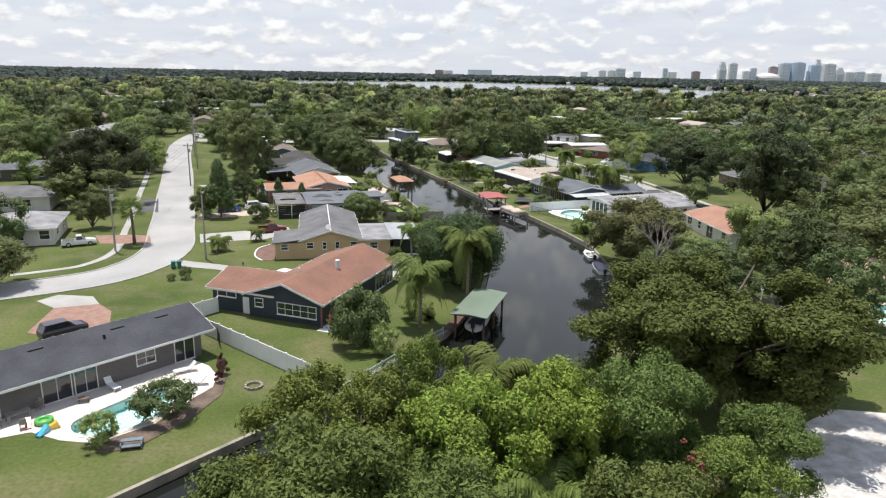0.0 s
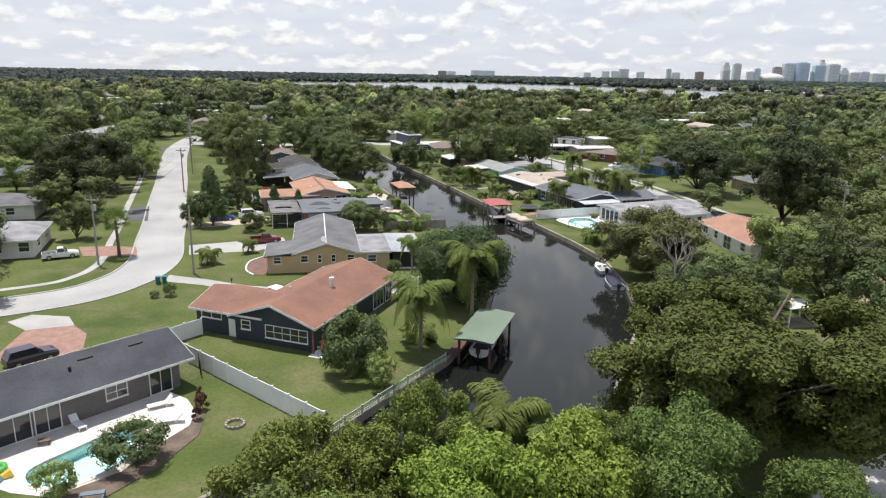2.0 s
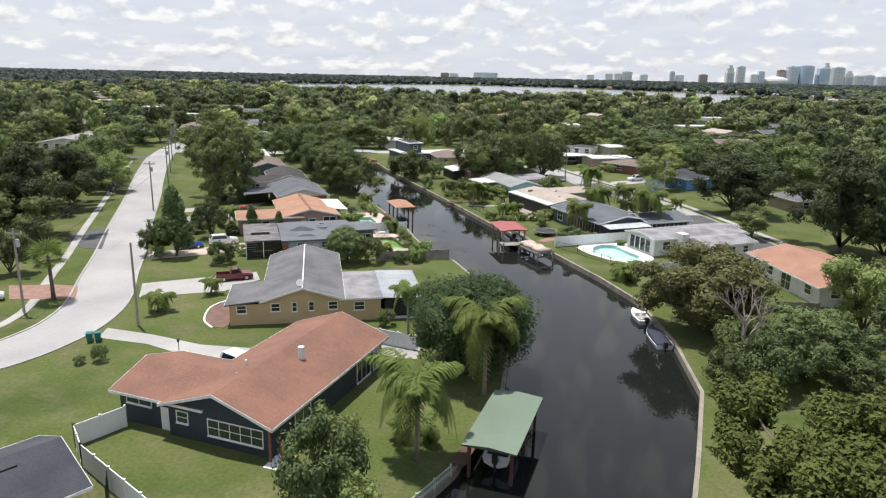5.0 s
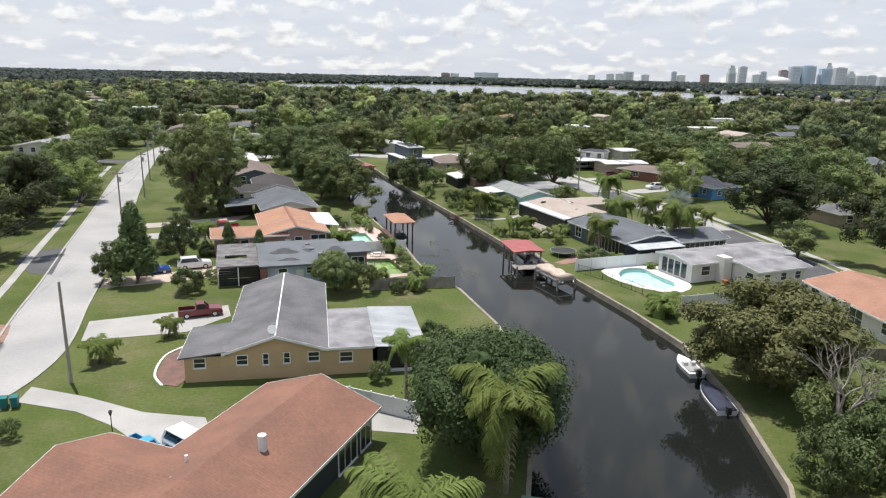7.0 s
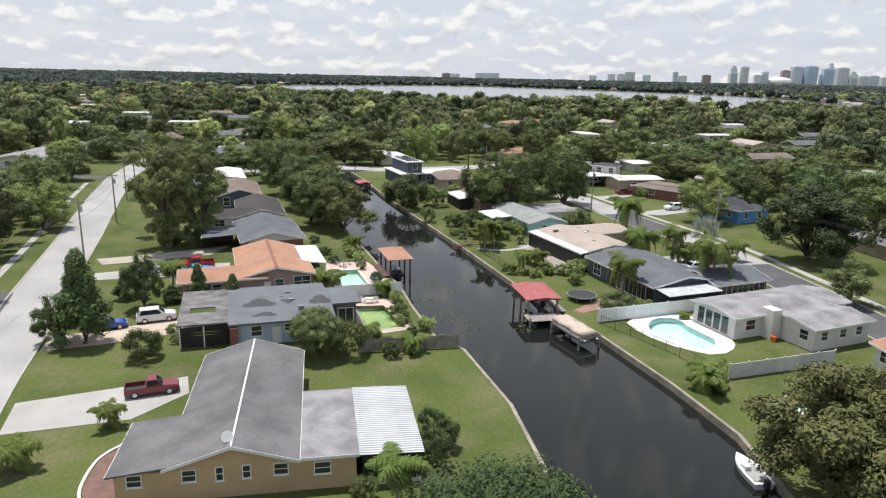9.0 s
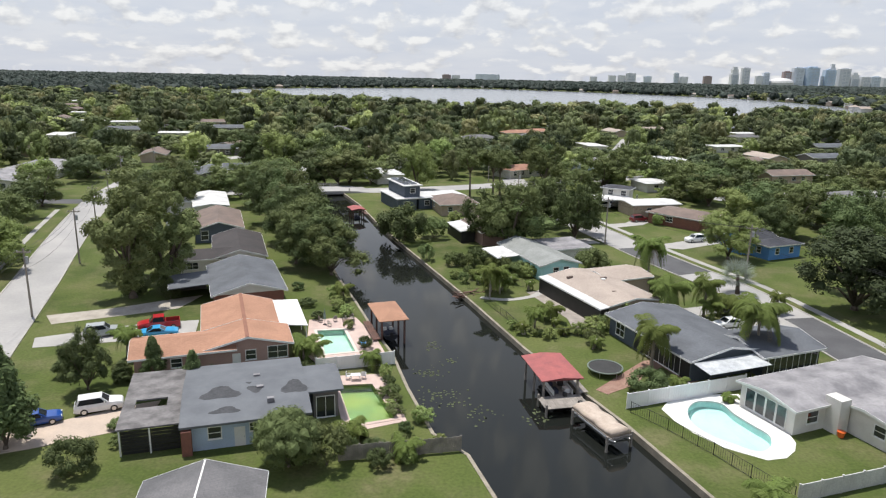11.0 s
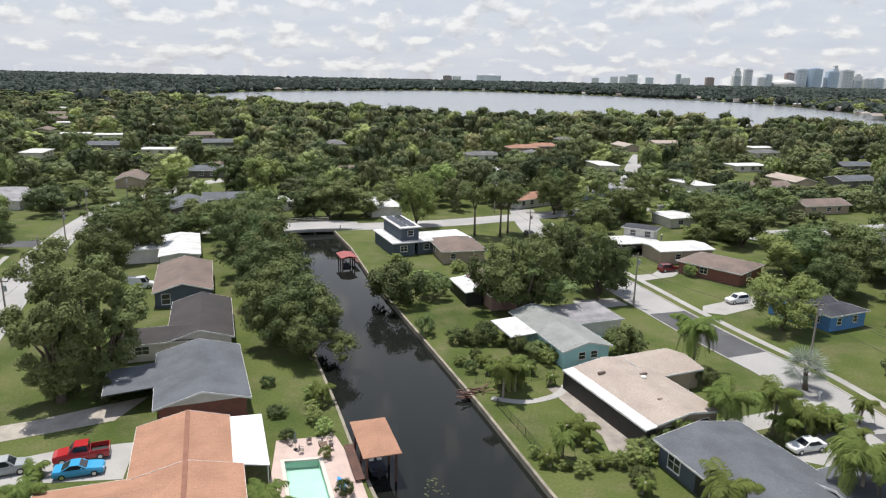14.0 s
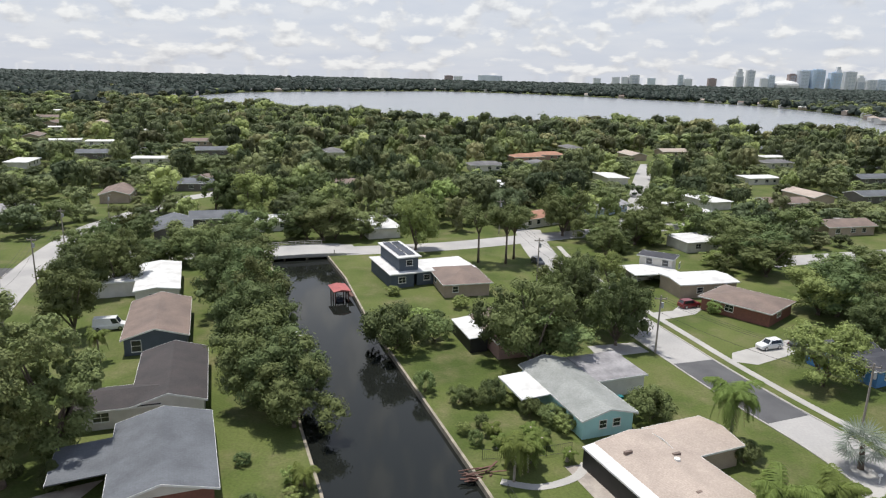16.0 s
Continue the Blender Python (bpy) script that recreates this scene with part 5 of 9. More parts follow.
# right of the canal
for key, x, y, h, r, lab in (("shade_oak", 50.5, 187.5, 12.0, 8.4, "broad dark oak over a back yard"), ("shade_oak", 54.0, 157.0, 16.5, 8.0, "tall dark spreading oak"), ("mid1", 4.6, 216.0, 12.0, 5.6, "large oak hiding a house"), ("mid2", 1.0, 221.0, 10.0, 4.4, OAKL), ("mid2", 18.5, 226.5, 11.0, 4.4, OAKL),
                             ("mid1", 13.1, 240.0, 9.7, 3.7, OAKL), ("mid4", 43.4, 214.0, 9.2, 5.0, "bright green street oak"), ("mid2", 15.8, 246.0, 9.0, 4.0, OAKL), ("mid4", -14.5, 281.5, 14.0, 5.4, "tall bright green tree"), ("mid0", 22.3, 299.8, 12.5, 6.2, OAKL), ("mid3", -37.0, 288.5, 9.0, 7.2, "olive tree spreading over a road"),
                             ("mid1", 28.7, 279.0, 6.5, 3.8, OAKL), ("mid0", 38.7, 292.0, 9.7, 6.2, OAKL), ("mid0", 57.0, 279.6, 9.2, 6.6, OAKL), ("mid1", 59.5, 266.4, 7.5, 6.0, OAKL), ("mid2", 61.0, 242.5, 9.2, 6.2, OAKL), ("mid2", 57.0, 226.5, 8.5, 4.0, OAKL), ("mid4", 24.5, 258.0, 7.0, 3.2, "light green young tree"), ("mid3", 44.6, 165.5, 5.0, 3.0, "small round dark yard tree"),
                             ("mid4", 36.6, 121.5, 9.0, 4.2, "light green leafy tree by a house"), ("mid2", 37.0, 111.5, 9.0, 5.0, OAKL), ("mid0", 45.0, 125.0, 9.0, 5.0, OAKL), ("mid2", 36.0, 99.0, 8.0, 4.0, OAKL), ("mid0", 51.0, 106.0, 9.5, 5.0, "dry grey-brown crowned oak"), ("mid3", 50.0, 114.0, 10.0, 6.5, "dry grey-brown crowned oak")):
    plant(key, x, y, h, r, None, lab)
for x, y in ((5.4, 271.4), (-0.5, 272.0), (7.5, 275.5)):
    plant("pine", x, y, random.uniform(11.5, 13.5), 4.2, None, "tall pine with a bare lower trunk")
for key, x, y, tk, s, lab in (("sabal", -49.5, 128.1, 5.0, 1.4, "cabbage palm beside the street"), ("small_palm", -0.4, 189.7, 4.0, 1.1, "palm in a canal garden"), ("small_palm", 1.2, 191.5, 3.4, 1.0, "palm in a canal garden"), ("queen", 22.8, 183.0, 4.2, 1.1, "palm beside a driveway"), ("queen_b", 24.5, 198.0, 6.2, 1.15, "queen palm by the street"),
                              ("silver", 36.7, 193.7, 2.9, 1.3, "silver-leaved fan palm on a verge"), ("queen", 15.7, 165.8, 4.6, 0.95, "palm over a brick path"), ("queen_b", 28.2, 168.2, 6.2, 1.2, "queen palm in front of a house"), ("queen", 27.5, 182.5, 5.0, 0.85, "queen palm in front of a house"), ("low_palm", 16.4, 139.7, 1.2, 1.5, "banana-like palm clump on the bank"),
                              ("low_palm", 17.8, 140.8, 1.4, 1.4, "banana-like palm clump on the bank"), ("small_palm", -36.6, 124.8, 1.6, 0.9, "low feathery palm on a front lawn"), ("small_palm", -33.0, 131.0, 1.5, 0.7, "young palm on a front lawn"), ("small_palm", -41.5, 166.0, 3.0, 0.9, "palm beside parked cars"), ("small_palm", -55.0, 216.0, 4.0, 0.9, "palm beside a house")):
    plant_palm(key, x, y, tk, s, lab)
for x, y in ((-22.4, 166.8), (-20.8, 165.8)):
    plant_palm("small_palm", x, y, 2.0, 0.85, "palm beside a pool fence")
for x, y in ((30.5, 184.0), (31.8, 186.2), (33.0, 182.8), (34.5, 185.0), (33.8, 178.8), (35.5, 181.0)):
    plant_palm("small_palm", x, y, 1.6, 0.75, "small palm along a driveway")


def bare_tree(x, y, h, seed):
    rng = random.Random(seed)
    bole, crown = Geo(), Geo()

    def limb(p, d, ln, r, depth):
        q = p + d * ln * 0.5 + Vector((rng.uniform(-.1, .1), rng.uniform(-.1, .1), 0.05)) * ln
        e = p + d * ln
        (bole if depth == 0 else crown).tube([p, q, e], [r, r * 0.8, r * 0.6], 6 if depth < 2 else 4, cap=False)
        if depth < 5:
            for _ in range(3 if depth < 3 else 2):
                nd = (d + Vector((rng.uniform(-1, 1), rng.uniform(-1, 1), rng.uniform(-.15, .6))) * 0.75).normalized()
                limb(e, nd, ln * rng.uniform(0.6, 0.8), r * 0.55, depth + 1)
    limb(Vector((0, 0, -0.2)), Vector((0.05, 0.05, 1)), h * 0.28, 0.28, 0)
    e = thing("bare_tree", pose(x, y, 0), "leafless pale grey dead tree in a yard", "tree")
    part("trunk", bole, BARK_PALE, e)
    part("crown", crown, BARK_PALE, e)


bare_tree(20.0, 111.2, 10.0, 4)
bare_tree(45.5, 118.0, 9.0, 9)

# ---- scattered yard trees and simple houses of the wider neighbourhood ----
HOUSE_SPOTS = [(-65, 133, 9), (-58, 121, 9), (-54, 131, 6), (92, 253, 12), (109, 216, 14), (69, 192, 9), (-122, 277, 13), (-125, 302, 13), (-84, 374, 12), (35, 268, 6), (-102, 240, 9), (22, 315, 10), (40, 331, 10), (-20, 88, 16), (-20, 106, 13), (-20, 131, 13), (-22, 152, 12), (-30, 171, 13), (-35, 191, 13), (-41, 209, 13), (-51, 227, 12), (-60, 249, 13), (32, 154, 14), (24, 170, 14), (19, 188, 14), (12, 206, 14), (1, 226, 10), (-4, 252, 10), (-12, 260, 12), (41, 256, 13), (46, 243, 12), (53, 219, 9), (39, 140, 11)]
rs = random.Random(11)
# x, y, kind
SEEN_HOUSES = [(-203, 479, 0), (-183, 478, 0), (-175.6, 398, 0), (-108, 335, 1), (-74, 291, 4), (-66, 303, 4), (-132, 416.5, 0), (-62.3, 458, 2), (-25.4, 299, 0), (-54, 300, 0), (-230, 498, 1), (-268.8, 586, 1), (-243, 596, 3), (9.1, 421.3, 2),
               (30, 455, 5), (42, 466, 5), (59.5, 502.4, 2), (86, 476, 3), (112, 496.3, 3), (56.5, 395.9, 0), (64, 331, 0), (76, 348, 0), (55, 291, 0), (148.7, 456, 2), (116.7, 361.9, 3), (140, 365, 4), (100, 312, 1), (-162.5, 430, 4), (-186, 548, 0), (-248.8, 551, 0), (-299, 634, 1), (-335, 712, 0), (-118, 452, 4), (-139, 489, 1), (117.6, 402, 0), (166, 410, 4), (158.7, 481, 0)]
FAR_HOUSES = [(a, b, rs.choice((16, 16, 106)) + rs.uniform(-6, 6), k) for a, b, k in SEEN_HOUSES]
for hx, hy, k in ((-90, 118, 1), (-82, 152, 2), (-98, 185, 4), (-96, 214, 1), (-122, 246, 2), (-112, 160, 3), (-124, 200, 0), (-145, 180, 4), (92, 160, 2), (112, 268, 4)):
    FAR_HOUSES.append((hx, hy, 20 + rs.uniform(-6, 6), k))
for row, y0 in enumerate((330, 375, 425, 488, 545)):
    for c in range(9):
        FAR_HOUSES.append((-230 + c * 54 + rs.uniform(-8, 8) + (row % 2) * 22, y0 + (c * 54 - 230) * 0.2 + rs.uniform(-5, 5), rs.choice((16, 106)) + rs.uniform(-8, 8), rs.choice((0, 1, 2, 3, 4))))


def dist_line(p, line):
    return min((Vector(p) - q).length for q in line)


ROADS = [STREET_L, STREET_R, CROSS, SIDE, LOT, smooth_line([(42, 311), (52, 340), (70, 400), (88, 455)])]


def free(x, y, r):
    if inside((x, y), CANAL_POLY) or inside((x, y), LAKE_SHORE):
        return False
    if any((x - a) ** 2 + (y - b) ** 2 < (c + r * 0.5) ** 2 for a, b, c in HOUSE_SPOTS):
        return False
    return all(dist_line((x, y), ln) > 4.4 + r * 0.45 for ln in ROADS)


spots = []
for n, (hx, hy, ha, hk) in enumerate(FAR_HOUSES):
    if n < len(SEEN_HOUSES) or (free(hx, hy, 12) and all((hx - q[0]) ** 2 + (hy - q[1]) ** 2 > 400 for q in spots)):
        spots.append((hx, hy, ha, hk))
FAR_HOUSES = spots
# a house and the strip of yard on its southern side stay clear of trunks
HOUSE_SPOTS += [(a, b, 8.0) for a, b, _, _ in FAR_HOUSES] + [(a, b - 9, 6.5) for a, b, _, _ in FAR_HOUSES[:len(SEEN_HOUSES)]]
kinds = [("white house with a pale flat roof among trees", W_WHITE, R_WHITE, "flat"), ("tan house with a brown roof among trees", W_TAN, R_BROWN, "gx"), ("white house with a grey roof among trees", W_WHITE, R_GREY, "hip"), ("house with a pale tan roof among trees", W_TAN, R_TAN, "gx"), ("grey house with a slate roof among trees", W_GREY, R_SLATE, "gx"), ("house with an orange roof among trees", W_PINK, R_TERRA, "hip")]
proto = []
for hx, hy, ha, k in FAR_HOUSES:
    m = pose(hx, hy, 0, 0, 0, ha)
    have = [p for p in proto if p[0] == k]
    if have:
        copy_thing(have[0][1], m)
        continue
    lab, w, r, ty = kinds[k]
    e = house(m, lab)
    block(e, -8, 8, -4.5, 4.5, ty, 2.6, 2.7 if ty == "flat" else 3.9, w, r, 0.5, wins={"S": [(3, 1.4, 0.9, 1.1, "grid"), (8, 1.4, 0.9, 1.1, "grid"), (11.5, 1.2, 0.9, 1.1, "grid")]})
    proto.append((k, e))

rt = random.Random(5)
placed = []


def yard_size(x, y, h, r):
    """Front yards keep low, young trees."""
    for ha, hb, _ in SEEN_HOUSES:
        back = hb - y
        if 0 < back < 75 and abs(x - (ha - (ha + 8) / (hb - 110) * back)) < 9.5:
            h = min(h, 1.8 + 0.085 * back)
            r = min(r, 0.8 * h)
    return h, r


def scatter(n, xr, yr, keys, hr, rr, gap, cond):
    made = 0
    for _ in range(n * 6):
        if made >= n:
            break
        x, y = rt.uniform(*xr), rt.uniform(*yr)
        r = rt.uniform(*rr)
        if not cond(x, y) or not free(x, y, r) or any((x - a) ** 2 + (y - b) ** 2 < ((r + c) * gap) ** 2 for a, b, c in placed):
            continue
        placed.append((x, y, r))
        made += 1
        h, r = yard_size(x, y, rt.uniform(*hr), r)
        plant(rt.choice(keys), x, y, h, r, rt.uniform(0, 360), "leafy neighbourhood yard tree with uneven crown", "tree", "tree", "neighbourhood trees")


def left_of(line, x, y, off):
    q = min(line, key=lambda p: abs(p.y - y))
    return x < q.x - off


MIDK = ("lot0", "lot1", "lot2", "lot3", "lot1", "lot4", "lot5")
FARK = ("far0", "far1", "far2", "far3", "far4", "far5", "far0", "far1", "far2")
def spot_tree(key, x, y, h, r, lab="leafy neighbourhood yard tree with uneven crown"):
    placed.append((x, y, r))
    key = key.replace("mid", "lot") if y > 262 else key
    plant(key, x, y, h, r, rt.uniform(0, 360), lab, "tree", "tree", "neighbourhood trees")


# trees beside the bridge and along the cross road
for key, x, y, h, r in (("mid2", -72, 243, 9, 5.0), ("lot2", -78, 203, 7, 4), ("lot0", -87, 198, 8, 5), ("lot2", -89, 212, 8.5, 5), ("lot1", -92, 225, 8, 4.6), ("lot2", -97, 238, 8.5, 5), ("lot0", -99, 250, 8, 5), ("lot1", -83.5, 266, 7, 4), ("lot2", -85, 277, 7, 4), ("lot0", -85, 289, 6.5, 4), ("lot2", -79, 283, 7, 4.4), ("mid2", 23.5, 110.5, 5, 3.4), ("mid1", 26.5, 114.5, 5.5, 3.6), ("mid2", 28.5, 109, 5.2, 3.6), ("lot1", -80.5, 207, 8, 4.4), ("mid1", -76, 262, 7, 4.4), ("lot2", -69, 263, 6, 4.4), ("lot0", -64, 265, 6.5, 4.2), ("lot1", -58, 265, 7, 4.6), ("mid2", -51.5, 266, 8, 4.6), ("lot3", -66, 279, 6, 4.6), ("lot2", -58, 280, 7.5, 5), ("mid1", -53, 284, 8.5, 5.0), ("mid4", -60, 307, 12, 6.5),
                        ("mid2", -41, 289, 8.5, 5.2), ("mid3", -34.5, 290, 7.5, 5.2), ("lot3", -28.5, 291, 6.5, 4.4), ("mid4", -88, 316, 9, 5), ("mid2", -74, 322, 12, 6), ("mid1", -56, 326, 10, 6), ("mid2", -49, 331, 11, 6), ("mid1", -43, 306, 9, 5.4), ("mid0", -36, 305, 9, 5.2), ("lot1", -106, 297, 7, 4.4), ("lot2", -114, 300, 8, 4.6),
                        ("mid1", -14, 308, 9, 5), ("lot1", -5, 309, 7.5, 4.5), ("mid4", -10, 318, 10, 5), ("mid0", 12.5, 243, 8, 4.2), ("mid2", 14, 238, 8.5, 4.2), ("mid1", 19.6, 232, 7.4, 4.6), ("mid1", 6.5, 219, 8.5, 6.4), ("mid0", 29, 288, 7, 4.4), ("lot2", 31.5, 283, 6, 3.6), ("mid2", 39, 296, 8, 4), ("mid1", 51, 316, 10, 5.6),
                        ("mid0", 58, 312, 9.5, 5.4), ("mid2", 60, 297, 9, 5.5), ("mid1", 60, 286, 9, 5.5), ("mid2", 62, 273, 9.5, 5.5), ("mid0", 25, 306, 8, 4.6), ("mid2", 26.5, 313, 11, 4.6), ("mid4", 58, 243, 8.5, 6.2), ("mid2", 66, 249, 8.6, 5.2), ("mid1", 76, 246, 9, 6), ("mid2", 70, 290, 9, 5.6), ("mid1", 80, 300, 9.5, 6), ("mid1", 73, 207, 11, 6), ("mid1", 80, 192, 12, 7), ("mid1", 75, 160, 10, 6), ("mid0", 88, 181, 11, 7), ("mid2", 58, 152, 9, 5), ("mid3", 66, 140, 10, 6.5), ("mid0", 60, 129, 9, 6), ("mid3", 72, 121, 10, 7), ("mid2", 68, 221, 10, 5.5), ("mid1", 63, 231, 9, 5), ("mid2", 77, 232, 10, 6), ("mid0", 88, 236, 9, 5.5), ("mid1", 96, 196, 9, 6)):
    spot_tree(key, x, y, h, r)
scatter(115, (-170, -50), (112, 300), MIDK, (5, 11), (3.2, 6), 0.45, lambda x, y: left_of(STREET_L, x, y, 13) and x > -40 - (y - 30) * 0.75)
scatter(58, (34, 150), (110, 310), MIDK, (5, 10), (3.2, 6), 0.5, lambda x, y: not left_of(STREET_R, x, y, -10) and x < 40 + (y - 30) * 0.7 and not (y < 262 and 130 < y and x < 62))


def joined_trees(keys, n, xr, yr, hr, rr, gap, cond, tries=5):
    """Trees too far to pick apart, joined into one mass for each leaf colour."""
    bins, cells = {}, collections.defaultdict(list)
    for a, b, c in placed:
        cells[int(a // 16), int(b // 16)].append((a, b, c))
    spots_in = collections.defaultdict(list)
    for a, b, c in HOUSE_SPOTS:
        for i in range(-2, 3):
            for j in range(-2, 3):
                spots_in[int(a // 16) + i, int(b // 16) + j].append((a, b, c))
    made = 0
    for _ in range(n * tries):
        if made >= n:
            break
        x, y, r = rt.uniform(*xr), rt.uniform(*yr), rt.uniform(*rr)
        if not cond(x, y):
            continue
        i, j = int(x // 16), int(y // 16)
        if any((x - a) ** 2 + (y - b) ** 2 < ((r + c) * gap) ** 2 for di in (-1, 0, 1) for dj in (-1, 0, 1) for a, b, c in cells[i + di, j + dj]):
            continue
        if any((x - a) ** 2 + (y - b) ** 2 < (c + r * 0.4) ** 2 for a, b, c in spots_in[i, j]) or inside((x, y), CANAL_POLY) or inside((x, y), LAKE_SHORE):
            continue
        if y < 470 and any(dist_line((x, y), ln) < 4.0 + r * 0.35 for ln in ROADS):
            continue
        h, r = yard_size(x, y, rt.uniform(*hr), r)
        cells[i, j].append((x, y, r))
        made += 1
        k = rt.choice(keys)
        me, R, H = TREES[k][1], TREES[k][2], TREES[k][3]
        if k not in bins:
            co = np.empty(len(me.vertices) * 3, dtype=np.float32)
            me.vertices.foreach_get("co", co)
            bins[k] = (co.reshape(-1, 3), [])
        a = rt.uniform(0, 6.28)
        rot = np.array([[math.cos(a), math.sin(a), 0], [-math.sin(a), math.cos(a), 0], [0, 0, 1]])
        bins[k][1].append((bins[k][0] * np.array([r / R, r / R, h / H])) @ rot + np.array([x, y, 0]))
    for k, (_, lst) in bins.items():
        tint = np.concatenate([np.full(len(p), max(-0.5, min(0.75, rt.gauss(0.06, 0.36)))) for p in lst])
        tagged(new("woods", leaf_mesh("woods", np.concatenate(lst), TREES[k][1].materials[0], tint)), "mass of leafy crowns among distant houses", "woods", "", "stuff")


FARK = ("far0", "far1", "far2", "far3", "far4", "far5", "far0", "far1", "far2")
DIMK = ("dim0", "dim1", "dim2", "dim3", "dim5", "dim0", "dim2", "dim4")
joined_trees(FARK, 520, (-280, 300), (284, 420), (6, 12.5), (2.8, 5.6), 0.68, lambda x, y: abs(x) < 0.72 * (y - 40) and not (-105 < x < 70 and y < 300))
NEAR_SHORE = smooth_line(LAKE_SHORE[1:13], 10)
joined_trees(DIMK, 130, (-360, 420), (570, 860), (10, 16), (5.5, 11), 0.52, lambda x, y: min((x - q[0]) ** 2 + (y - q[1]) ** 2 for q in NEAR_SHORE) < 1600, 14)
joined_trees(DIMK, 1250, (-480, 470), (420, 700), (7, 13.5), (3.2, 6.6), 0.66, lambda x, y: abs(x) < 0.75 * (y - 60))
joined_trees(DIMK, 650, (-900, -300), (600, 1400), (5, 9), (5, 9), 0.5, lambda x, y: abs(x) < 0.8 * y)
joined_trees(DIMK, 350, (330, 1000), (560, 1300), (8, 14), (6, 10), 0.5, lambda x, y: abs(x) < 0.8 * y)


FAR_SHORE = smooth_line(LAKE_SHORE[13:] + LAKE_SHORE[:2], 12)


def far_belt(n, yr, rr, leaves, size, seed, cond=None):
    """Distant crowns, one joined mass, from the far shore out to the horizon."""
    rng = np.random.default_rng(seed)
    y = yr[0] + (yr[1] - yr[0]) * rng.random(n * 3) ** 1.3
    x = (rng.random(n * 3) * 2 - 1) * 0.8 * y
    ok = [k for k in range(n * 3) if not inside((x[k], y[k]), LAKE_SHORE) and (cond is None or cond(x[k], y[k]))][:n]
    x, y = x[ok], y[ok]
    r = rng.uniform(*rr, len(x))
    h = rng.uniform(7, 14, len(x))
    c = np.stack([x, y, h * 0.5], 1)
    R = np.stack([r, r, h * 0.5], 1)
    q = clump_cores(rng, c, R, 1.0)
    if leaves:
        q = np.concatenate([q, leaf_cloud(rng, c, R * 1.08, leaves, size, shell=0.12, slim=0.6)])
    t = rng.normal(size=len(x)) * 0.22
    tint = [np.repeat(t, 60)] + ([np.repeat(t, 3 * leaves)] if leaves else [])
    return q, np.clip(np.concatenate(tint), -0.4, 0.5)


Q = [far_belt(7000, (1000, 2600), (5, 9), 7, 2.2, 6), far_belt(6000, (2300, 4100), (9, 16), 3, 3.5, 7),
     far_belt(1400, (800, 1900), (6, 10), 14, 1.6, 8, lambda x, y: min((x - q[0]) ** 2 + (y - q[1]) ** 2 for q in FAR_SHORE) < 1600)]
tagged(new("far_woods", leaf_mesh("far_woods", np.concatenate([a for a, _ in Q]), L_FAR_HAZED, np.concatenate([b for _, b in Q]))), "flat wooded land stretching to the horizon", "woods", "", "stuff")

# small pale houses under the trees of the far shore
for k in range(34):
    q = FAR_SHORE[int(len(FAR_SHORE) * (0.05 + 0.85 * k / 34))]
    a = math.atan2(-q.x, 900 - q.y)
    e = house(pose(q.x - math.cos(a) * 0 + rs.uniform(-8, 8) + (6 if q.x > 300 else -4), q.y + rs.uniform(4, 12), 0, 0, 0, rs.uniform(-25, 25)), "small pale lakeside house under trees")
    w = rs.uniform(9, 17)
    block(e, -w / 2, w / 2, -5, 5, rs.choice(("gx", "hip")), 4.0, 6.2, rs.choice((W_WHITE, W_TAN, W_WHITE)), rs.choice((R_GREY, R_TAN, R_WHITE, R_BROWN)), 0.5)

# ---- site: pools, paving, kerbs, fences, docks, poles ----
REAL = Matrix.Scale(1 / U, 4)      # for things built in metres
PLASTER = mat("pool_plaster", (0.45, 0.62, 0.60), (0.38, 0.56, 0.55), 0.6, scale=0.4, fine=4, fine_mix=0.08)
ALGAE = mat("algae_basin", (0.22, 0.27, 0.05), (0.13, 0.21, 0.06), 0.7, scale=0.4, fine=3, fine_mix=0.1)
GREENPOOL = mat("pale_green_basin", (0.38, 0.54, 0.44), (0.32, 0.48, 0.39), 0.6, scale=0.4, fine=4, fine_mix=0.08)
PWATER = pool_water()
COPING = mat("pale_deck", (0.66, 0.60, 0.54), (0.56, 0.51, 0.46), 0.85, scale=0.4, fine=6, fine_mix=0.12)
PINKDECK = mat("pink_paver_deck", (0.56, 0.43, 0.38), (0.48, 0.37, 0.33), 0.85, scale=0.8, fine=6, fine_mix=0.15)
VINYL = mat("white_vinyl", (0.80, 0.80, 0.80), (0.74, 0.74, 0.74), 0.4, scale=0.6, fine=8, fine_mix=0.05)
MULCH = mat("mulch_bed", (0.10, 0.07, 0.055), (0.16, 0.12, 0.09), 0.95, scale=1.0, fine=7, bump=0.5)


def offset(pl, d):
    """The outline moved outwards by d."""
    n = len(pl)
    area = sum(pl[i].x * pl[(i + 1) % n].y - pl[(i + 1) % n].x * pl[i].y for i in range(n))
    sg = 1 if area > 0 else -1
    out = []
    for i in range(n):
        a, b, c = pl[i - 1], pl[i], pl[(i + 1) % n]
        n1, n2 = (b - a).normalized(), (c - b).normalized()
        v = Vector((n1.y + n2.y, -n1.x - n2.x)) * sg
        v.normalize()
        k = max(0.5, v.dot(Vector((n1.y, -n1.x)) * sg))
        out.append(b + v * d / k)
    return out


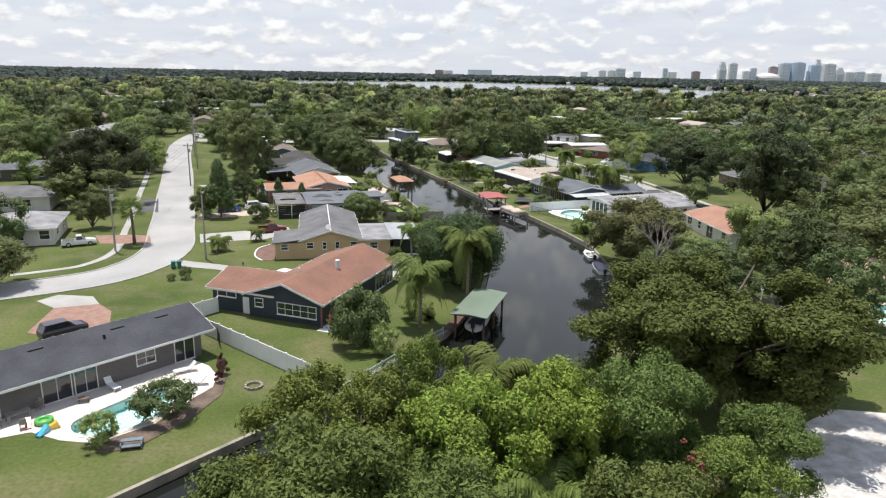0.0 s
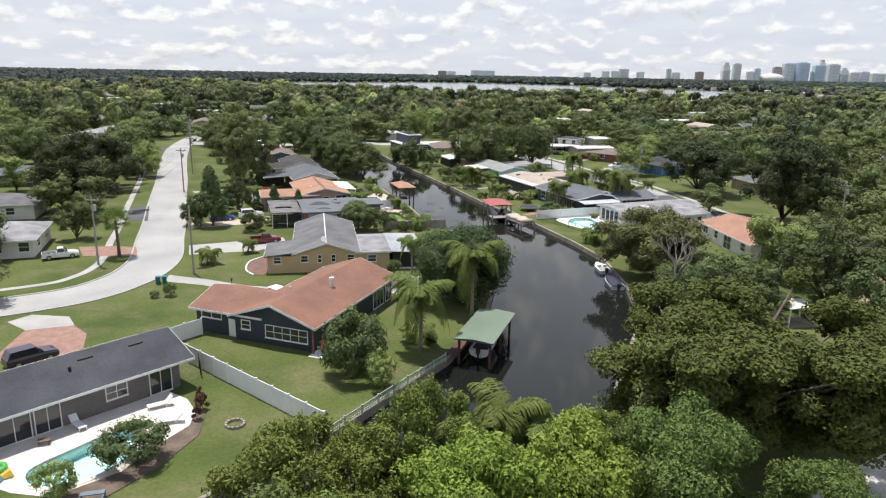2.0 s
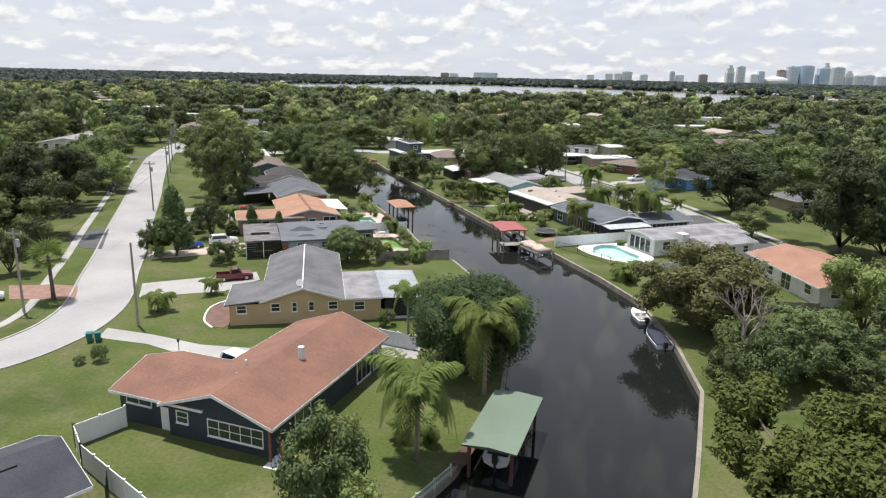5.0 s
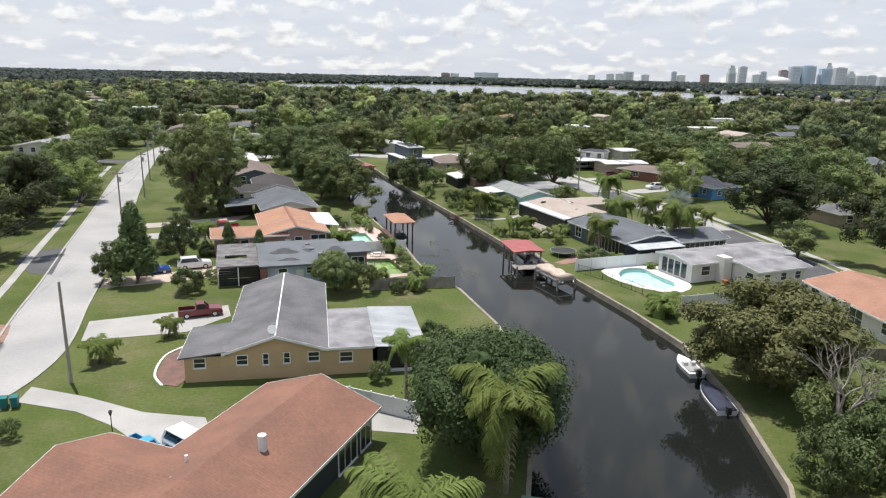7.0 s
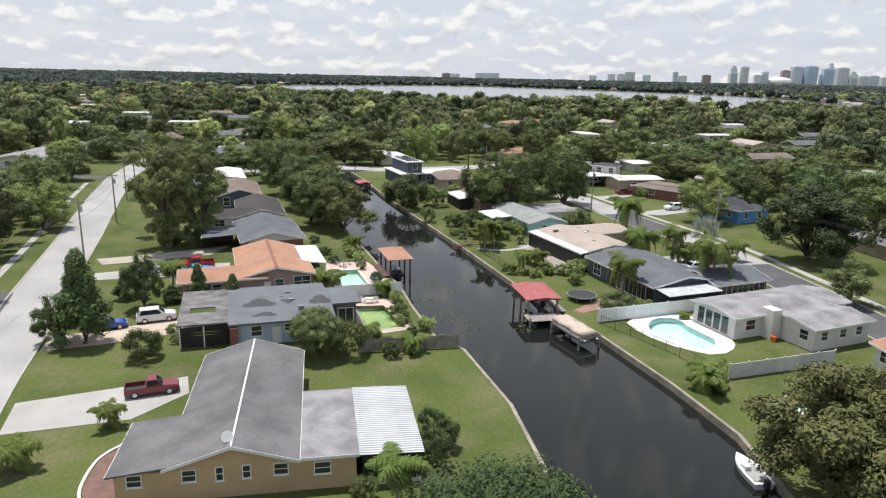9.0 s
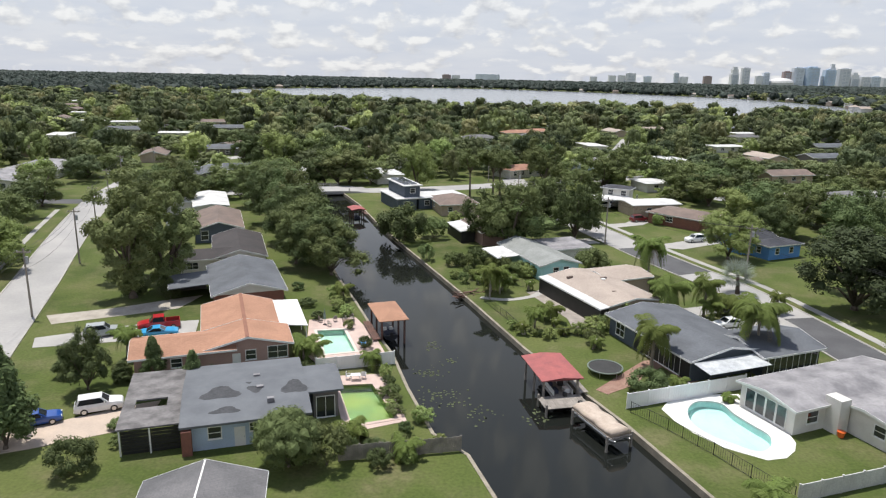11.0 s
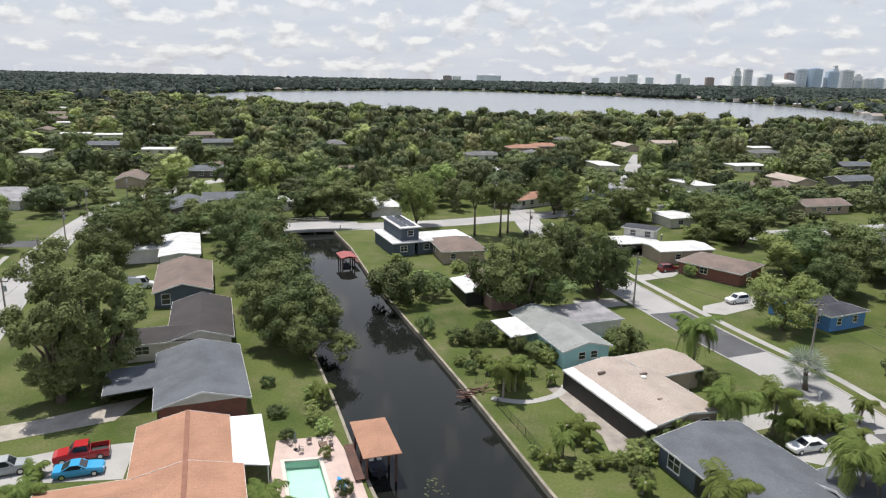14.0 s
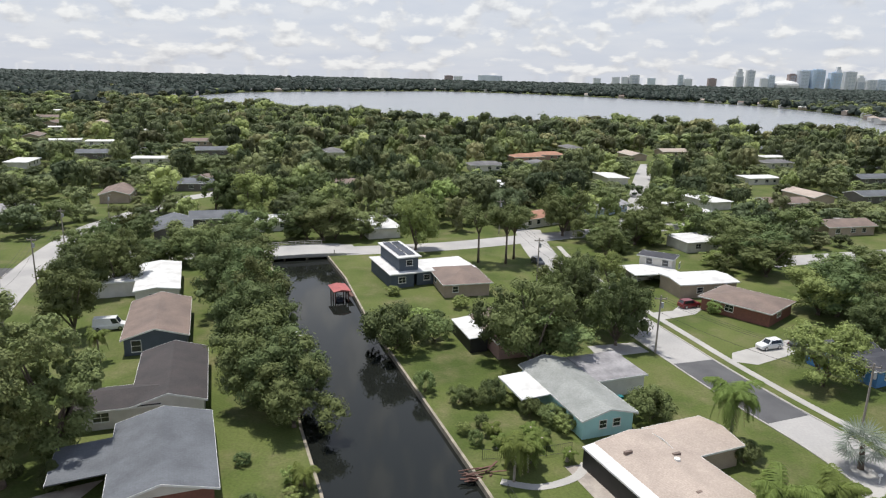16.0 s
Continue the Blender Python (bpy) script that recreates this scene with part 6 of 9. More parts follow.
def ring(inner, outer, z0, z1):
    g = Geo()
    n = len(inner)
    vs = [(p.x, p.y, z) for z in (z0, z1) for lp in (inner, outer) for p in lp]
    fs = []
    for i in range(n):
        j = (i + 1) % n
        fs += [(2 * n + i, 3 * n + i, 3 * n + j, 2 * n + j), (n + i, n + j, 3 * n + j, 3 * n + i), (i, 2 * n + i, 2 * n + j, j)]
    return g.add(vs, fs)


def pool(k, basin, deck, rim, label):
    pl = POOLS[k]
    area = sum(pl[i].x * pl[(i + 1) % len(pl)].y - pl[(i + 1) % len(pl)].x * pl[i].y for i in range(len(pl)))
    if area < 0:
        pl = pl[::-1]
    e = thing("swimming_pool", Matrix.Identity(4), label, "pool")
    n = len(pl)
    g = Geo().add([(p.x, p.y, 0.02) for p in pl] + [(p.x, p.y, -1.4) for p in pl], [(i, n + i, n + (i + 1) % n, (i + 1) % n) for i in range(n)] + [tuple(range(n, 2 * n))])
    part("basin", g, basin, e)
    w = part("water", Geo().add([(p.x, p.y, -0.1) for p in pl], [tuple(range(n))]), PWATER, e)
    w.visible_shadow = False
    part("coping", ring(pl, offset(pl, rim), -0.1, 0.07), deck, e)
    return e


pool(0, PLASTER, COPING, 0.35, "kidney-shaped turquoise swimming pool with pale coping")
pool(1, ALGAE, PINKDECK, 0.4, "rectangular pool with yellow-green algae water")
pool(2, GREENPOOL, COPING, 0.35, "rectangular pale green swimming pool")
pool(3, PLASTER, mat("white_pool_deck", (0.76, 0.75, 0.72), (0.66, 0.65, 0.62), 0.8, scale=0.5, fine=6, fine_mix=0.1), 0.35, "free-form turquoise pool with a white deck")
pool(4, PLASTER, COPING, 0.6, "small turquoise pool half hidden by trees")
pool(5, PLASTER, COPING, 0.8, "turquoise swimming pool beyond a live oak")


def paving(poly, material, label, z=0.03, cat="paving", holes=()):
    """A paved area; where it meets a pool it is cut round it."""
    from mathutils.geometry import delaunay_2d_cdt
    pts, ed = [], []
    for lp in (poly, *holes):
        o = len(pts)
        pts += [Vector(p) for p in lp]
        ed += [(o + i, o + (i + 1) % len(lp)) for i in range(len(lp))]
    vs, _, fs, _, _, _ = delaunay_2d_cdt(pts, ed, [], 0, 1e-4)
    keep = []
    for f in fs:
        c = sum((vs[i] for i in f), Vector((0, 0))) / len(f)
        if inside(c, poly) and not any(inside(c, hh) for hh in holes):
            keep.append(tuple(f))
    g = Geo().add([(p.x, p.y, z) for p in vs], keep)
    n = len(poly)
    g.add([(p[0], p[1], z) for p in poly] + [(p[0], p[1], -0.1) for p in poly], [(i, (i + 1) % n, n + (i + 1) % n, n + i) for i in range(n)])
    return setting("pavement", g, material, label, cat)


hole = lambda k, d: [offset(POOLS[k], d)]
paving([(-40, 73.5), (-35.8, 75.1), (-34.2, 75.9), (-31.7, 74.9), (-29.5, 74.6), (-28.4, 75.2), (-26.2, 77.3), (-25.0, 81.0), (-24.0, 83.2), (-24.3, 85.3), (-25.6, 87.2), (-28.0, 88.8), (-38.5, 76.8), (-41, 74.5)], COPING, "pale concrete pool patio", 0.04, "patio", hole(0, 0.34))
paving([(-28.6, 73.4), (-26.3, 73.9), (-24.0, 78.0), (-22.9, 81.9), (-23.6, 85.6), (-24.3, 85.3), (-24.0, 83.2), (-25.0, 81.0), (-26.2, 77.3), (-28.4, 75.2)], MULCH, "dark mulch planting bed", 0.05, "flower bed")
paving([(-18.6, 162.6), (-13.4, 163.4), (-10.2, 153.4), (-15.6, 150.9)], PINKDECK, "pinkish paved pool deck", 0.035, "patio", hole(1, 0.39))
paving([(-24.2, 179.2), (-18.4, 180.5), (-15.4, 174.5), (-13.0, 167.4), (-20.4, 165.0), (-22.4, 168.2)], PINKDECK, "pinkish paved pool deck", 0.035, "patio", hole(2, 0.34))
paving([(14.1, 156.7), (15.0, 158.0), (16.6, 159.0), (19.7, 160.0), (23.0, 160.2), (22.7, 156.6), (23.4, 154.4), (24.3, 152.4), (24.1, 150.8), (23.4, 149.5), (22.1, 148.3), (20.3, 147.9), (19.0, 148.7), (17.4, 149.8), (15.6, 152.2), (14.6, 154.4)], MATS["white_pool_deck"], "white concrete pool deck", 0.035, "patio", hole(3, 0.34))
paving([(-42.4, 134.5), (-34.7, 138), (-30.2, 140.3), (-28.9, 137.0), (-31.8, 132.2), (-40.6, 129.4)], CONCRETE, "pale concrete driveway", 0.03, "driveway")
paving([(-47.8, 149.2), (-43.2, 150.9), (-36.7, 155.2), (-34.0, 156.5), (-33.4, 151.6), (-41.3, 147.4), (-46.6, 145.2)], mat("tan_drive", (0.52, 0.42, 0.34), (0.44, 0.36, 0.30), 0.85, scale=0.5, fine=6, fine_mix=0.15), "tan concrete driveway", 0.03, "driveway")
paving([(-57.7, 178.9), (-50, 182.5), (-43.5, 186.9), (-40.9, 188.3), (-42.2, 182.6), (-48, 179.5), (-55.4, 175.9)], mat("dirty_drive", (0.42, 0.38, 0.33), (0.30, 0.27, 0.23), 0.9, scale=0.5, fine=5, fine_mix=0.2), "worn sandy driveway", 0.03, "driveway")
paving([(-54.8, 171.4), (-44.3, 176.8), (-38, 178.4), (-36.4, 172), (-44, 171.0), (-53.4, 168.5)], CONCRETE, "pale concrete driveway with parked cars", 0.03, "driveway")
paving([(-39.6, 119.8), (-34.5, 118.3), (-29, 116.0), (-24.2, 115.4), (-22.6, 112.4), (-24.6, 109.4), (-27.5, 111.6), (-30.5, 114.0), (-34, 115.9), (-39.2, 117.2)], CONCRETE, "curved concrete driveway", 0.03, "driveway")
paving([(-48.0, 105.2), (-44.0, 104.8), (-42.2, 102.4), (-46.2, 100.9), (-49.2, 103.0)], CONCRETE, "concrete driveway apron", 0.032, "driveway")
paving([(-46.2, 100.9), (-42.2, 102.4), (-39.9, 100.2), (-38.3, 96.3), (-40.4, 92.4), (-45, 94)], PAVER, "red brick paved driveway", 0.03, "driveway")
paving([(-57.3, 132.6), (-52.6, 133.4), (-49.4, 133.0), (-48.2, 130.6), (-47.3, 128.3), (-54.3, 127.8)], PAVER, "pinkish brick paved driveway", 0.038, "driveway")
paving([(-54.9, 150.2), (-57.6, 150.4), (-62.3, 154.6), (-64.0, 160.0), (-60.6, 163.2), (-59.8, 162.6)], ASPHALT, "dark asphalt driveway apron", 0.028, "driveway")
paving([(-12.5, 117.8), (-8.3, 116.6), (-8.5, 113.6), (-11.9, 114.0)], CONCRETE, "small concrete patio", 0.03, "patio")
paving([(20.5, 184.4), (27, 186.8), (34, 189.4), (37.0, 193.0), (39.6, 190.2), (36, 187), (28, 184.0), (22.9, 182.2)], CONCRETE, "pale concrete driveway", 0.03, "driveway")
paving([(14.1, 225.8), (21.6, 227.8), (23.0, 224.2), (15, 221.5)], CONCRETE, "concrete driveway", 0.03, "driveway")
paving([(34.3, 221.4), (35.5, 224.6), (44, 229.4), (49.4, 231.6), (48.9, 227.2), (37.6, 220.4)], CONCRETE, "pale concrete driveway", 0.03, "driveway")
paving([(27.6, 241.5), (32.6, 243.2), (35.5, 247.3), (38.7, 245), (36, 241.6), (28.9, 238.2)], CONCRETE, "pale concrete driveway", 0.03, "driveway")
paving([(27.4, 177.8), (32.9, 183.4), (38.2, 184.5), (39.0, 180), (33.3, 175.4)], CONCRETE, "concrete driveway", 0.03, "driveway")
paving([(5.2, 192.6), (7.0, 193.2), (12.9, 178.8), (11.2, 177.8), (9.4, 178.6), (9.3, 181.6)], mat("stained_patio", (0.36, 0.32, 0.28), (0.24, 0.21, 0.19), 0.9, scale=0.7, fine=6, fine_mix=0.2), "narrow concrete back patio", 0.03, "patio")
paving([(8.6, 160.6), (9.6, 159.6), (13.4, 162.3), (14.4, 164.2), (17.2, 166.6), (18.8, 162.6), (20.0, 163.2), (18.0, 168.6), (15.6, 168.2), (12.8, 165.2)], PAVER, "red brick garden path", 0.03, "path")
paving([(15.0, 74.6), (24.4, 81.0), (31, 80), (31, 58), (13.4, 58), (14.4, 66)], mat("white_sand_pad", (0.60, 0.585, 0.56), (0.40, 0.37, 0.34), 0.9, scale=0.9, fine=5, fine_mix=0.22), "pale concrete waterside pad", 0.03, "patio")
paving([(42, 113), (47, 112), (58, 117), (63, 125), (55, 128), (45, 123)], mat("bare_dirt", (0.25, 0.17, 0.12), (0.34, 0.25, 0.18), 0.95, scale=0.6, fine=5, bump=0.3), "bare brown earth under trees", 0.025, "dirt yard")
setting("pavement", ribbon(smooth_line([(-1.7, 189.7), (2.1, 188.9), (6.0, 190.8), (7.5, 193.4)]), 0.5, -0.1, 0.037), CONCRETE, "narrow curved concrete path", "path")


def side_line(line, d, lo, hi):
    out = []
    for i, p in enumerate(line):
        t = (line[min(i + 1, len(line) - 1)] - line[max(i - 1, 0)]).normalized()
        q = p + Vector((-t.y, t.x)) * d
        if lo < q.y < hi:
            out.append(q)
    return out


KERB = mat("kerb_concrete", (0.42, 0.40, 0.37), (0.33, 0.315, 0.295), 0.85, scale=0.6, fine=8)
for line, hw in ((STREET_L, 3.3), (STREET_R, 3.5)):
    for sg in (1, -1):
        setting("kerb", ribbon(side_line(line, sg * hw, 100, 256), 0.11, -0.2, 0.1), KERB, "low concrete kerb along the street", "kerb")
setting("pavement", ribbon(side_line(STREET_L, 6.7, 112, 250), 0.5, -0.1, 0.035), CONCRETE, "concrete sidewalk beside the street", "sidewalk")
setting("pavement", ribbon(side_line(STREET_R, -5.6, 150, 290), 0.6, -0.1, 0.035), CONCRETE, "concrete sidewalk beside the street", "sidewalk")
setting("road", ribbon([p for p in STREET_R if 203 < p.y < 221], 3.3, -0.2, 0.027), ASPHALT, "dark asphalt patch across the street", "road")
setting("road", ribbon([p for p in STREET_R if 120 < p.y < 186], 3.3, -0.2, 0.027), ASPHALT, "dark asphalt stretch of the street", "road")

# road bridge: low arched deck, piers and a rail on the far side
e = thing("bridge", Matrix.Identity(4), "low arched concrete road bridge over the canal", "bridge")
bm0 = [Vector((-47.5, 270.0)), Vector((-31.0, 275.6))]
dv = (bm0[1] - bm0[0]).normalized()
nv = Vector((-dv.y, dv.x))
mid = (bm0[0] + bm0[1]) / 2 + nv * 4.0
M = Matrix.Translation((mid.x, mid.y, 0)) @ Matrix.Rotation(math.atan2(dv.y, dv.x), 4, 'Z')


def arch(x):
    return 0.06 + 0.55 * (1 - (x / 13.0) ** 2)


def arched_bar(x0, x1, y0, y1, lo, hi, n=14):
    """A bar along the bridge that follows the arch of its deck."""
    vs, fs = [], []
    for k in range(n + 1):
        x = x0 + (x1 - x0) * k / n
        vs += [M @ Vector((x, y, arch(x) + z)) for y, z in ((y0, lo), (y1, lo), (y1, hi), (y0, hi))]
        if k:
            o, q = 4 * k - 4, 4 * k
            fs += [(o + j, q + j, q + (j + 1) % 4, o + (j + 1) % 4) for j in range(4)]
    return Geo().add(vs, fs + [(3, 2, 1, 0), tuple(4 * n + j for j in range(4))])


part("deck", arched_bar(-13, 13, -4.3, 4.3, -0.4, 0.0), ROAD, e)
part("beam", arched_bar(-10, 10, -4.55, -4.305, -0.55, 0.12), CONCRETE, e)
part("beam", arched_bar(-10, 10, 4.305, 4.55, -0.55, 0.12), CONCRETE, e)
for zz in (0.45, 0.85):
    part("rail", arched_bar(-10, 6, 4.37, 4.47, zz, zz + 0.09), KERB, e)
for k in range(9):
    x = -9.9 + k * 1.97
    part("post", Geo().box(x - 0.08, x + 0.08, 4.32, 4.36, arch(x), arch(x) + 0.97, M), KERB, e)
part("post", Geo().box(7.2, 7.4, -4.5, -4.35, arch(7.3), arch(7.3) + 0.9, M), KERB, e, "short white marker post")
for x in (-3.4, 1.4):
    for y in (-3.6, 0, 3.6):
        part("pier", Geo().box(x - 0.22, x + 0.22, y - 0.22, y + 0.22, -2.2, arch(x) - 0.4, M), SEAWALL, e)


def fence(line, h, style, label, mat_panel, step=2.0):
    """Posts, and a panel or rails between each two posts, every one a part."""
    L = [Vector(p) for p in line]
    e = thing("fence", Matrix.Translation((L[0].x, L[0].y, 0)), label, "fence")
    off = Vector((-L[0].x, -L[0].y))
    for a, b in zip(L[:-1], L[1:]):
        n = max(1, round((b - a).length / step))
        for k in range(n + 1):
            p = a.lerp(b, k / n) + off
            w = 0.055 if style != "chain" else 0.025
            g = Geo().box(p.x - w, p.x + w, p.y - w, p.y + w, -0.1, h + 0.06)
            if style == "vinyl":
                g.box(p.x - w * 1.3, p.x + w * 1.3, p.y - w * 1.3, p.y + w * 1.3, h + 0.06, h + 0.1)
            part("post", g, mat_panel, e)
            if k == n:
                break
            q = a.lerp(b, (k + 1) / n) + off
            d = q - p
            M = Matrix.Translation((p.x, p.y, 0)) @ Matrix.Rotation(math.atan2(d.y, d.x), 4, 'Z')
            ln = d.length
            if style == "vinyl":
                g = Geo()
                m = 8
                prof = []
                for j in range(m):
                    x0, x1 = w + (ln - 2 * w) * j / m, w + (ln - 2 * w) * (j + 1) / m
                    prof += [(x0 + 0.004, -0.012), (x0 + 0.02, -0.022), (x1 - 0.02, -0.022), (x1 - 0.004, -0.012)]
                k2 = len(prof)
                ring_ = [(x, y) for x, y in prof] + [(x, -y) for x, y in reversed(prof)]
                nn = len(ring_)
                g.add([M @ Vector((x, y, zz)) for zz in (0.1, h - 0.06) for x, y in ring_], [(i, (i + 1) % nn, nn + (i + 1) % nn, nn + i) for i in range(nn)])
                part("panel", g, mat_panel, e)
                for za, zb in ((h - 0.06, h), (0.03, 0.1)):
                    part("rail", Geo().box(w, ln - w, -0.035, 0.035, za, zb, M), mat_panel, e)
            elif style == "wood":
                m = max(4, round(ln / 0.16))
                for j in range(m):
                    part("board", Geo().box(ln * j / m + 0.008, ln * (j + 1) / m - 0.008, -0.015, 0.015, 0.05, h * random.uniform(0.95, 1.02), M), mat_panel, e)
                for zz in (h * 0.25, h * 0.75):
                    part("rail", Geo().box(0.06, ln - 0.06, 0.017, 0.05, zz, zz + 0.08, M), mat_panel, e)
            elif style == "picket":
                for zz in (h * 0.3, h * 0.85):
                    part("rail", Geo().box(0, ln, -0.03, 0.03, zz, zz + 0.07, M), mat_panel, e)
                m = round(ln / 0.22)
                for j in range(m):
                    g = Geo().box(ln * (j + 0.5) / m - 0.035, ln * (j + 0.5) / m + 0.035, -0.05, -0.03, 0.1, h, M)
                    part("picket", g, mat_panel, e)
            else:
                for zz in (0.1, h):
                    part("rail", Geo().box(w, ln - w, -0.014, 0.014, zz - 0.014, zz + 0.014, M), mat_panel, e)
                m = round(ln / 0.24)
                for j in range(1, m):
                    part("bar", Geo().box(ln * j / m - 0.008, ln * j / m + 0.008, -0.008, 0.008, 0.115, h - 0.015, M), mat_panel, e)
    return e


IRON = mat("black_iron", (0.02, 0.022, 0.02), (0.03, 0.03, 0.03), 0.5)
RAILGREEN = mat("pale_green_paint", (0.50, 0.58, 0.48), (0.40, 0.47, 0.38), 0.6, scale=1.0, fine=9)
fence([(-29.5, 95.4), (-14.2, 82.5)], 1.62, "vinyl", "white vinyl privacy fence across a lawn", VINYL, 2.05)
fence([(-29.5, 95.4), (-31.2, 97.8), (-29.0, 100.6)], 1.62, "vinyl", "white vinyl fence and gate beside a house", VINYL, 1.6)
fence([(-15.6, 118.6), (-8.7, 115.6)], 1.5, "vinyl", "white vinyl fence between two yards", VINYL)
fence([(10.7, 156.6), (24.1, 161.5)], 1.6, "vinyl", "white fence along a pool yard", VINYL, 2.2)
fence([(19.9, 142.1), (31.9, 146.1)], 1.5, "vinyl", "weathered white fence along a back yard", mat("dull_white_vinyl", (0.62, 0.62, 0.6), (0.5, 0.5, 0.49), 0.6, scale=0.7, fine=8), 2.2)
fence([(-20.4, 163.6), (-12.3, 166.0)], 1.5, "vinyl", "low white vinyl pool fence", VINYL)
fence([(-15.4, 146.5), (-10.5, 147.4), (-5.4, 148.4)], 1.45, "wood", "weathered grey-brown wooden fence", GREYWOOD, 1.9)
fence([(10.9, 155.8), (13.4, 152.6), (16.0, 148.6), (18.6, 143.6), (19.8, 142.4)], 1.15, "chain", "black metal pool fence by the canal", IRON, 1.9)
fence([(-1.2, 187.6), (1.2, 181.0), (2.6, 176.6), (6.2, 175.0), (11.8, 175.4)], 1.05, "chain", "black iron garden fence", IRON, 2.0)
fence([(-3.4, 193.6), (3.5, 194.6), (6.4, 195.6)], 1.2, "chain", "thin wire fence between gardens", IRON, 2.4)
fence([(-14.0, 81.8), (-9.8, 88.8), (-5.6, 95.2)], 0.75, "picket", "pale green picket railing on the seawall", RAILGREEN, 1.9)
fence([(-25.9, 91.2), (-26.6, 92.8)], 1.35, "chain", "black metal side gate", IRON, 0.9)
fence([(24.0, 129.5), (31.2, 128.6), (35.7, 128.1)], 1.3, "wood", "weathered grey wooden fence", GREYWOOD, 2.2)
fence([(14.6, 73.8), (15.2, 68.0), (14.2, 62.0)], 0.95, "picket", "grey wooden railing at the waterside pad", GREYWOOD, 2.0)

# small planting at the pool patio
plant("bush", -26.0, 78.6, 2.6, 2.3, None, "leafy rounded shrub overhanging a pool", "shrub", "shrub")
plant("bush_light", -28.6, 74.3, 2.6, 1.2, None, "thin grey-green shrub in a bed", "shrub", "shrub")
plant("bush_red", -24.0, 85.6, 1.9, 0.7, None, "dark red-leaved shrub in a bed", "shrub", "shrub")
plant("bush_red", -23.7, 84.0, 1.4, 0.5, None, "dark red-leaved shrub in a bed", "shrub", "shrub")
for k in range(9):
    p = side_line([Vector(q) for q in LEFT_BANK], 1.8, 148, 182)
    q = p[k % len(p)].lerp(p[(k + 1) % len(p)], random.random()) if len(p) > 1 else p[0]
    plant(random.choice(("bush", "bush_mid", "bush_light")), q.x + random.uniform(-1.2, 0.3), q.y, random.uniform(0.7, 1.5), random.uniform(0.6, 1.0), None, "green shrub along the canal bank", "shrub", "shrub", "bank shrubs")
for x, y in ((-14.6, 147.6), (-12.6, 148.2), (-9.4, 148.6), (-7.2, 149.0), (-12.0, 145.9), (-9.8, 146.4)):
    plant("bush" if x < -10 else "bush_light", x, y, random.uniform(1.0, 1.7), random.uniform(0.7, 1.1), None, "small round garden shrub by a fence", "shrub", "shrub", "garden shrubs")
for x, y in ((1.6, 177.2), (4.4, 175.4), (6.0, 174.6), (9.6, 175.8), (12.6, 176.4), (14.2, 177.4), (-4.0, 196.6), (-5.4, 199.0), (-3.2, 200.6), (4.0, 198.6)):
    plant(random.choice(("bush_mid", "bush_light", "bush_light")), x, y, random.uniform(0.8, 1.8), random.uniform(0.6, 1.1), None, "loose garden shrub in a canal yard", "shrub", "shrub", "garden shrubs")
for x, y in ((3.0, 175.6), (8.0, 175.6), (2.2, 199.4), (-1.6, 196.0), (-2.4, 198.4), (5.6, 193.8), (3.2, 197.0), (10.6, 171.6), (16.6, 160.6), (21.2, 158.9), (7.2, 178.6), (5.6, 181.6)):
    plant_palm("low_palm", x, y, random.uniform(0.5, 1.3), random.uniform(0.6, 0.95), "low feathery palm in a garden bed")
for x, y in ((-21.5, 186.0), (-22.6, 188.4), (-21.2, 183.2), (-25.4, 184.6), (-19.6, 181.2), (-26.4, 178.4), (-30.4, 160.4), (-33.2, 160.2)):
    plant(random.choice(("bush_mid", "bush_light", "bush")), x, y, random.uniform(1.0, 2.2), random.uniform(0.8, 1.4), None, "small shrub in a yard", "shrub", "shrub", "yard shrubs")
for x, y, h, r in ((-31.5, 158.6, 4.2, 1.5), (-36.4, 161.0, 4.6, 1.6), (-45.4, 161.6, 3.4, 1.8), (-39.4, 160.4, 2.2, 1.4), (-44.8, 186.6, 3.0, 1.6)):
    plant("cone", x, y, h, r, None, "dark upright yard shrub", "shrub", "shrub")


# ---- docks and boathouses ----
def boathouse(m, w, ln, z, rise, roofm, label, wood, deck_side="W", lift=None, deck_z=0.35):
    e = thing("boathouse", m, label, "boathouse")
    for x in (0.12, w - 0.12):
        for k in range(3):
            y = 0.25 + k * (ln - 0.5) / 2
            part("post", Geo().box(x - 0.1, x + 0.1, y - 0.1, y + 0.1, -2.0, z - 0.06), wood, e)
        part("beam", Geo().box(x - 0.08, x + 0.08, 0, ln, z - 0.26, z - 0.06), wood, e)
    o = 0.3
    g = Geo()
    hip = 1.2 if rise > 0.3 else -2 * o
    a, b = (w / 2, o + hip, z + rise), (w / 2, ln - o - hip, z + rise)
    c = [(-o, -o, z), (w + o, -o, z), (w + o, ln + o, z), (-o, ln + o, z)]
    g.slab([c[0], c[1], a], 0.08).slab([c[2], c[3], b], 0.08).slab([c[3], c[0], a, b], 0.08).slab([c[1], c[2], b, a], 0.08)
    part("roof", g, roofm, e)
    xs = (-1.0, -0.05) if deck_side == "W" else (w + 0.05, w + 1.0)
    n = round(ln / 0.28)
    for k in range(n):
        part("plank", Geo().box(xs[0], xs[1], k * ln / n + 0.01, (k + 1) * ln / n - 0.01, deck_z - 0.05, deck_z), wood, e)
    part("joist", Geo().box(xs[0] + 0.1, xs[0] + 0.2, 0, ln, deck_z - 0.2, deck_z - 0.05), wood, e)
    return e


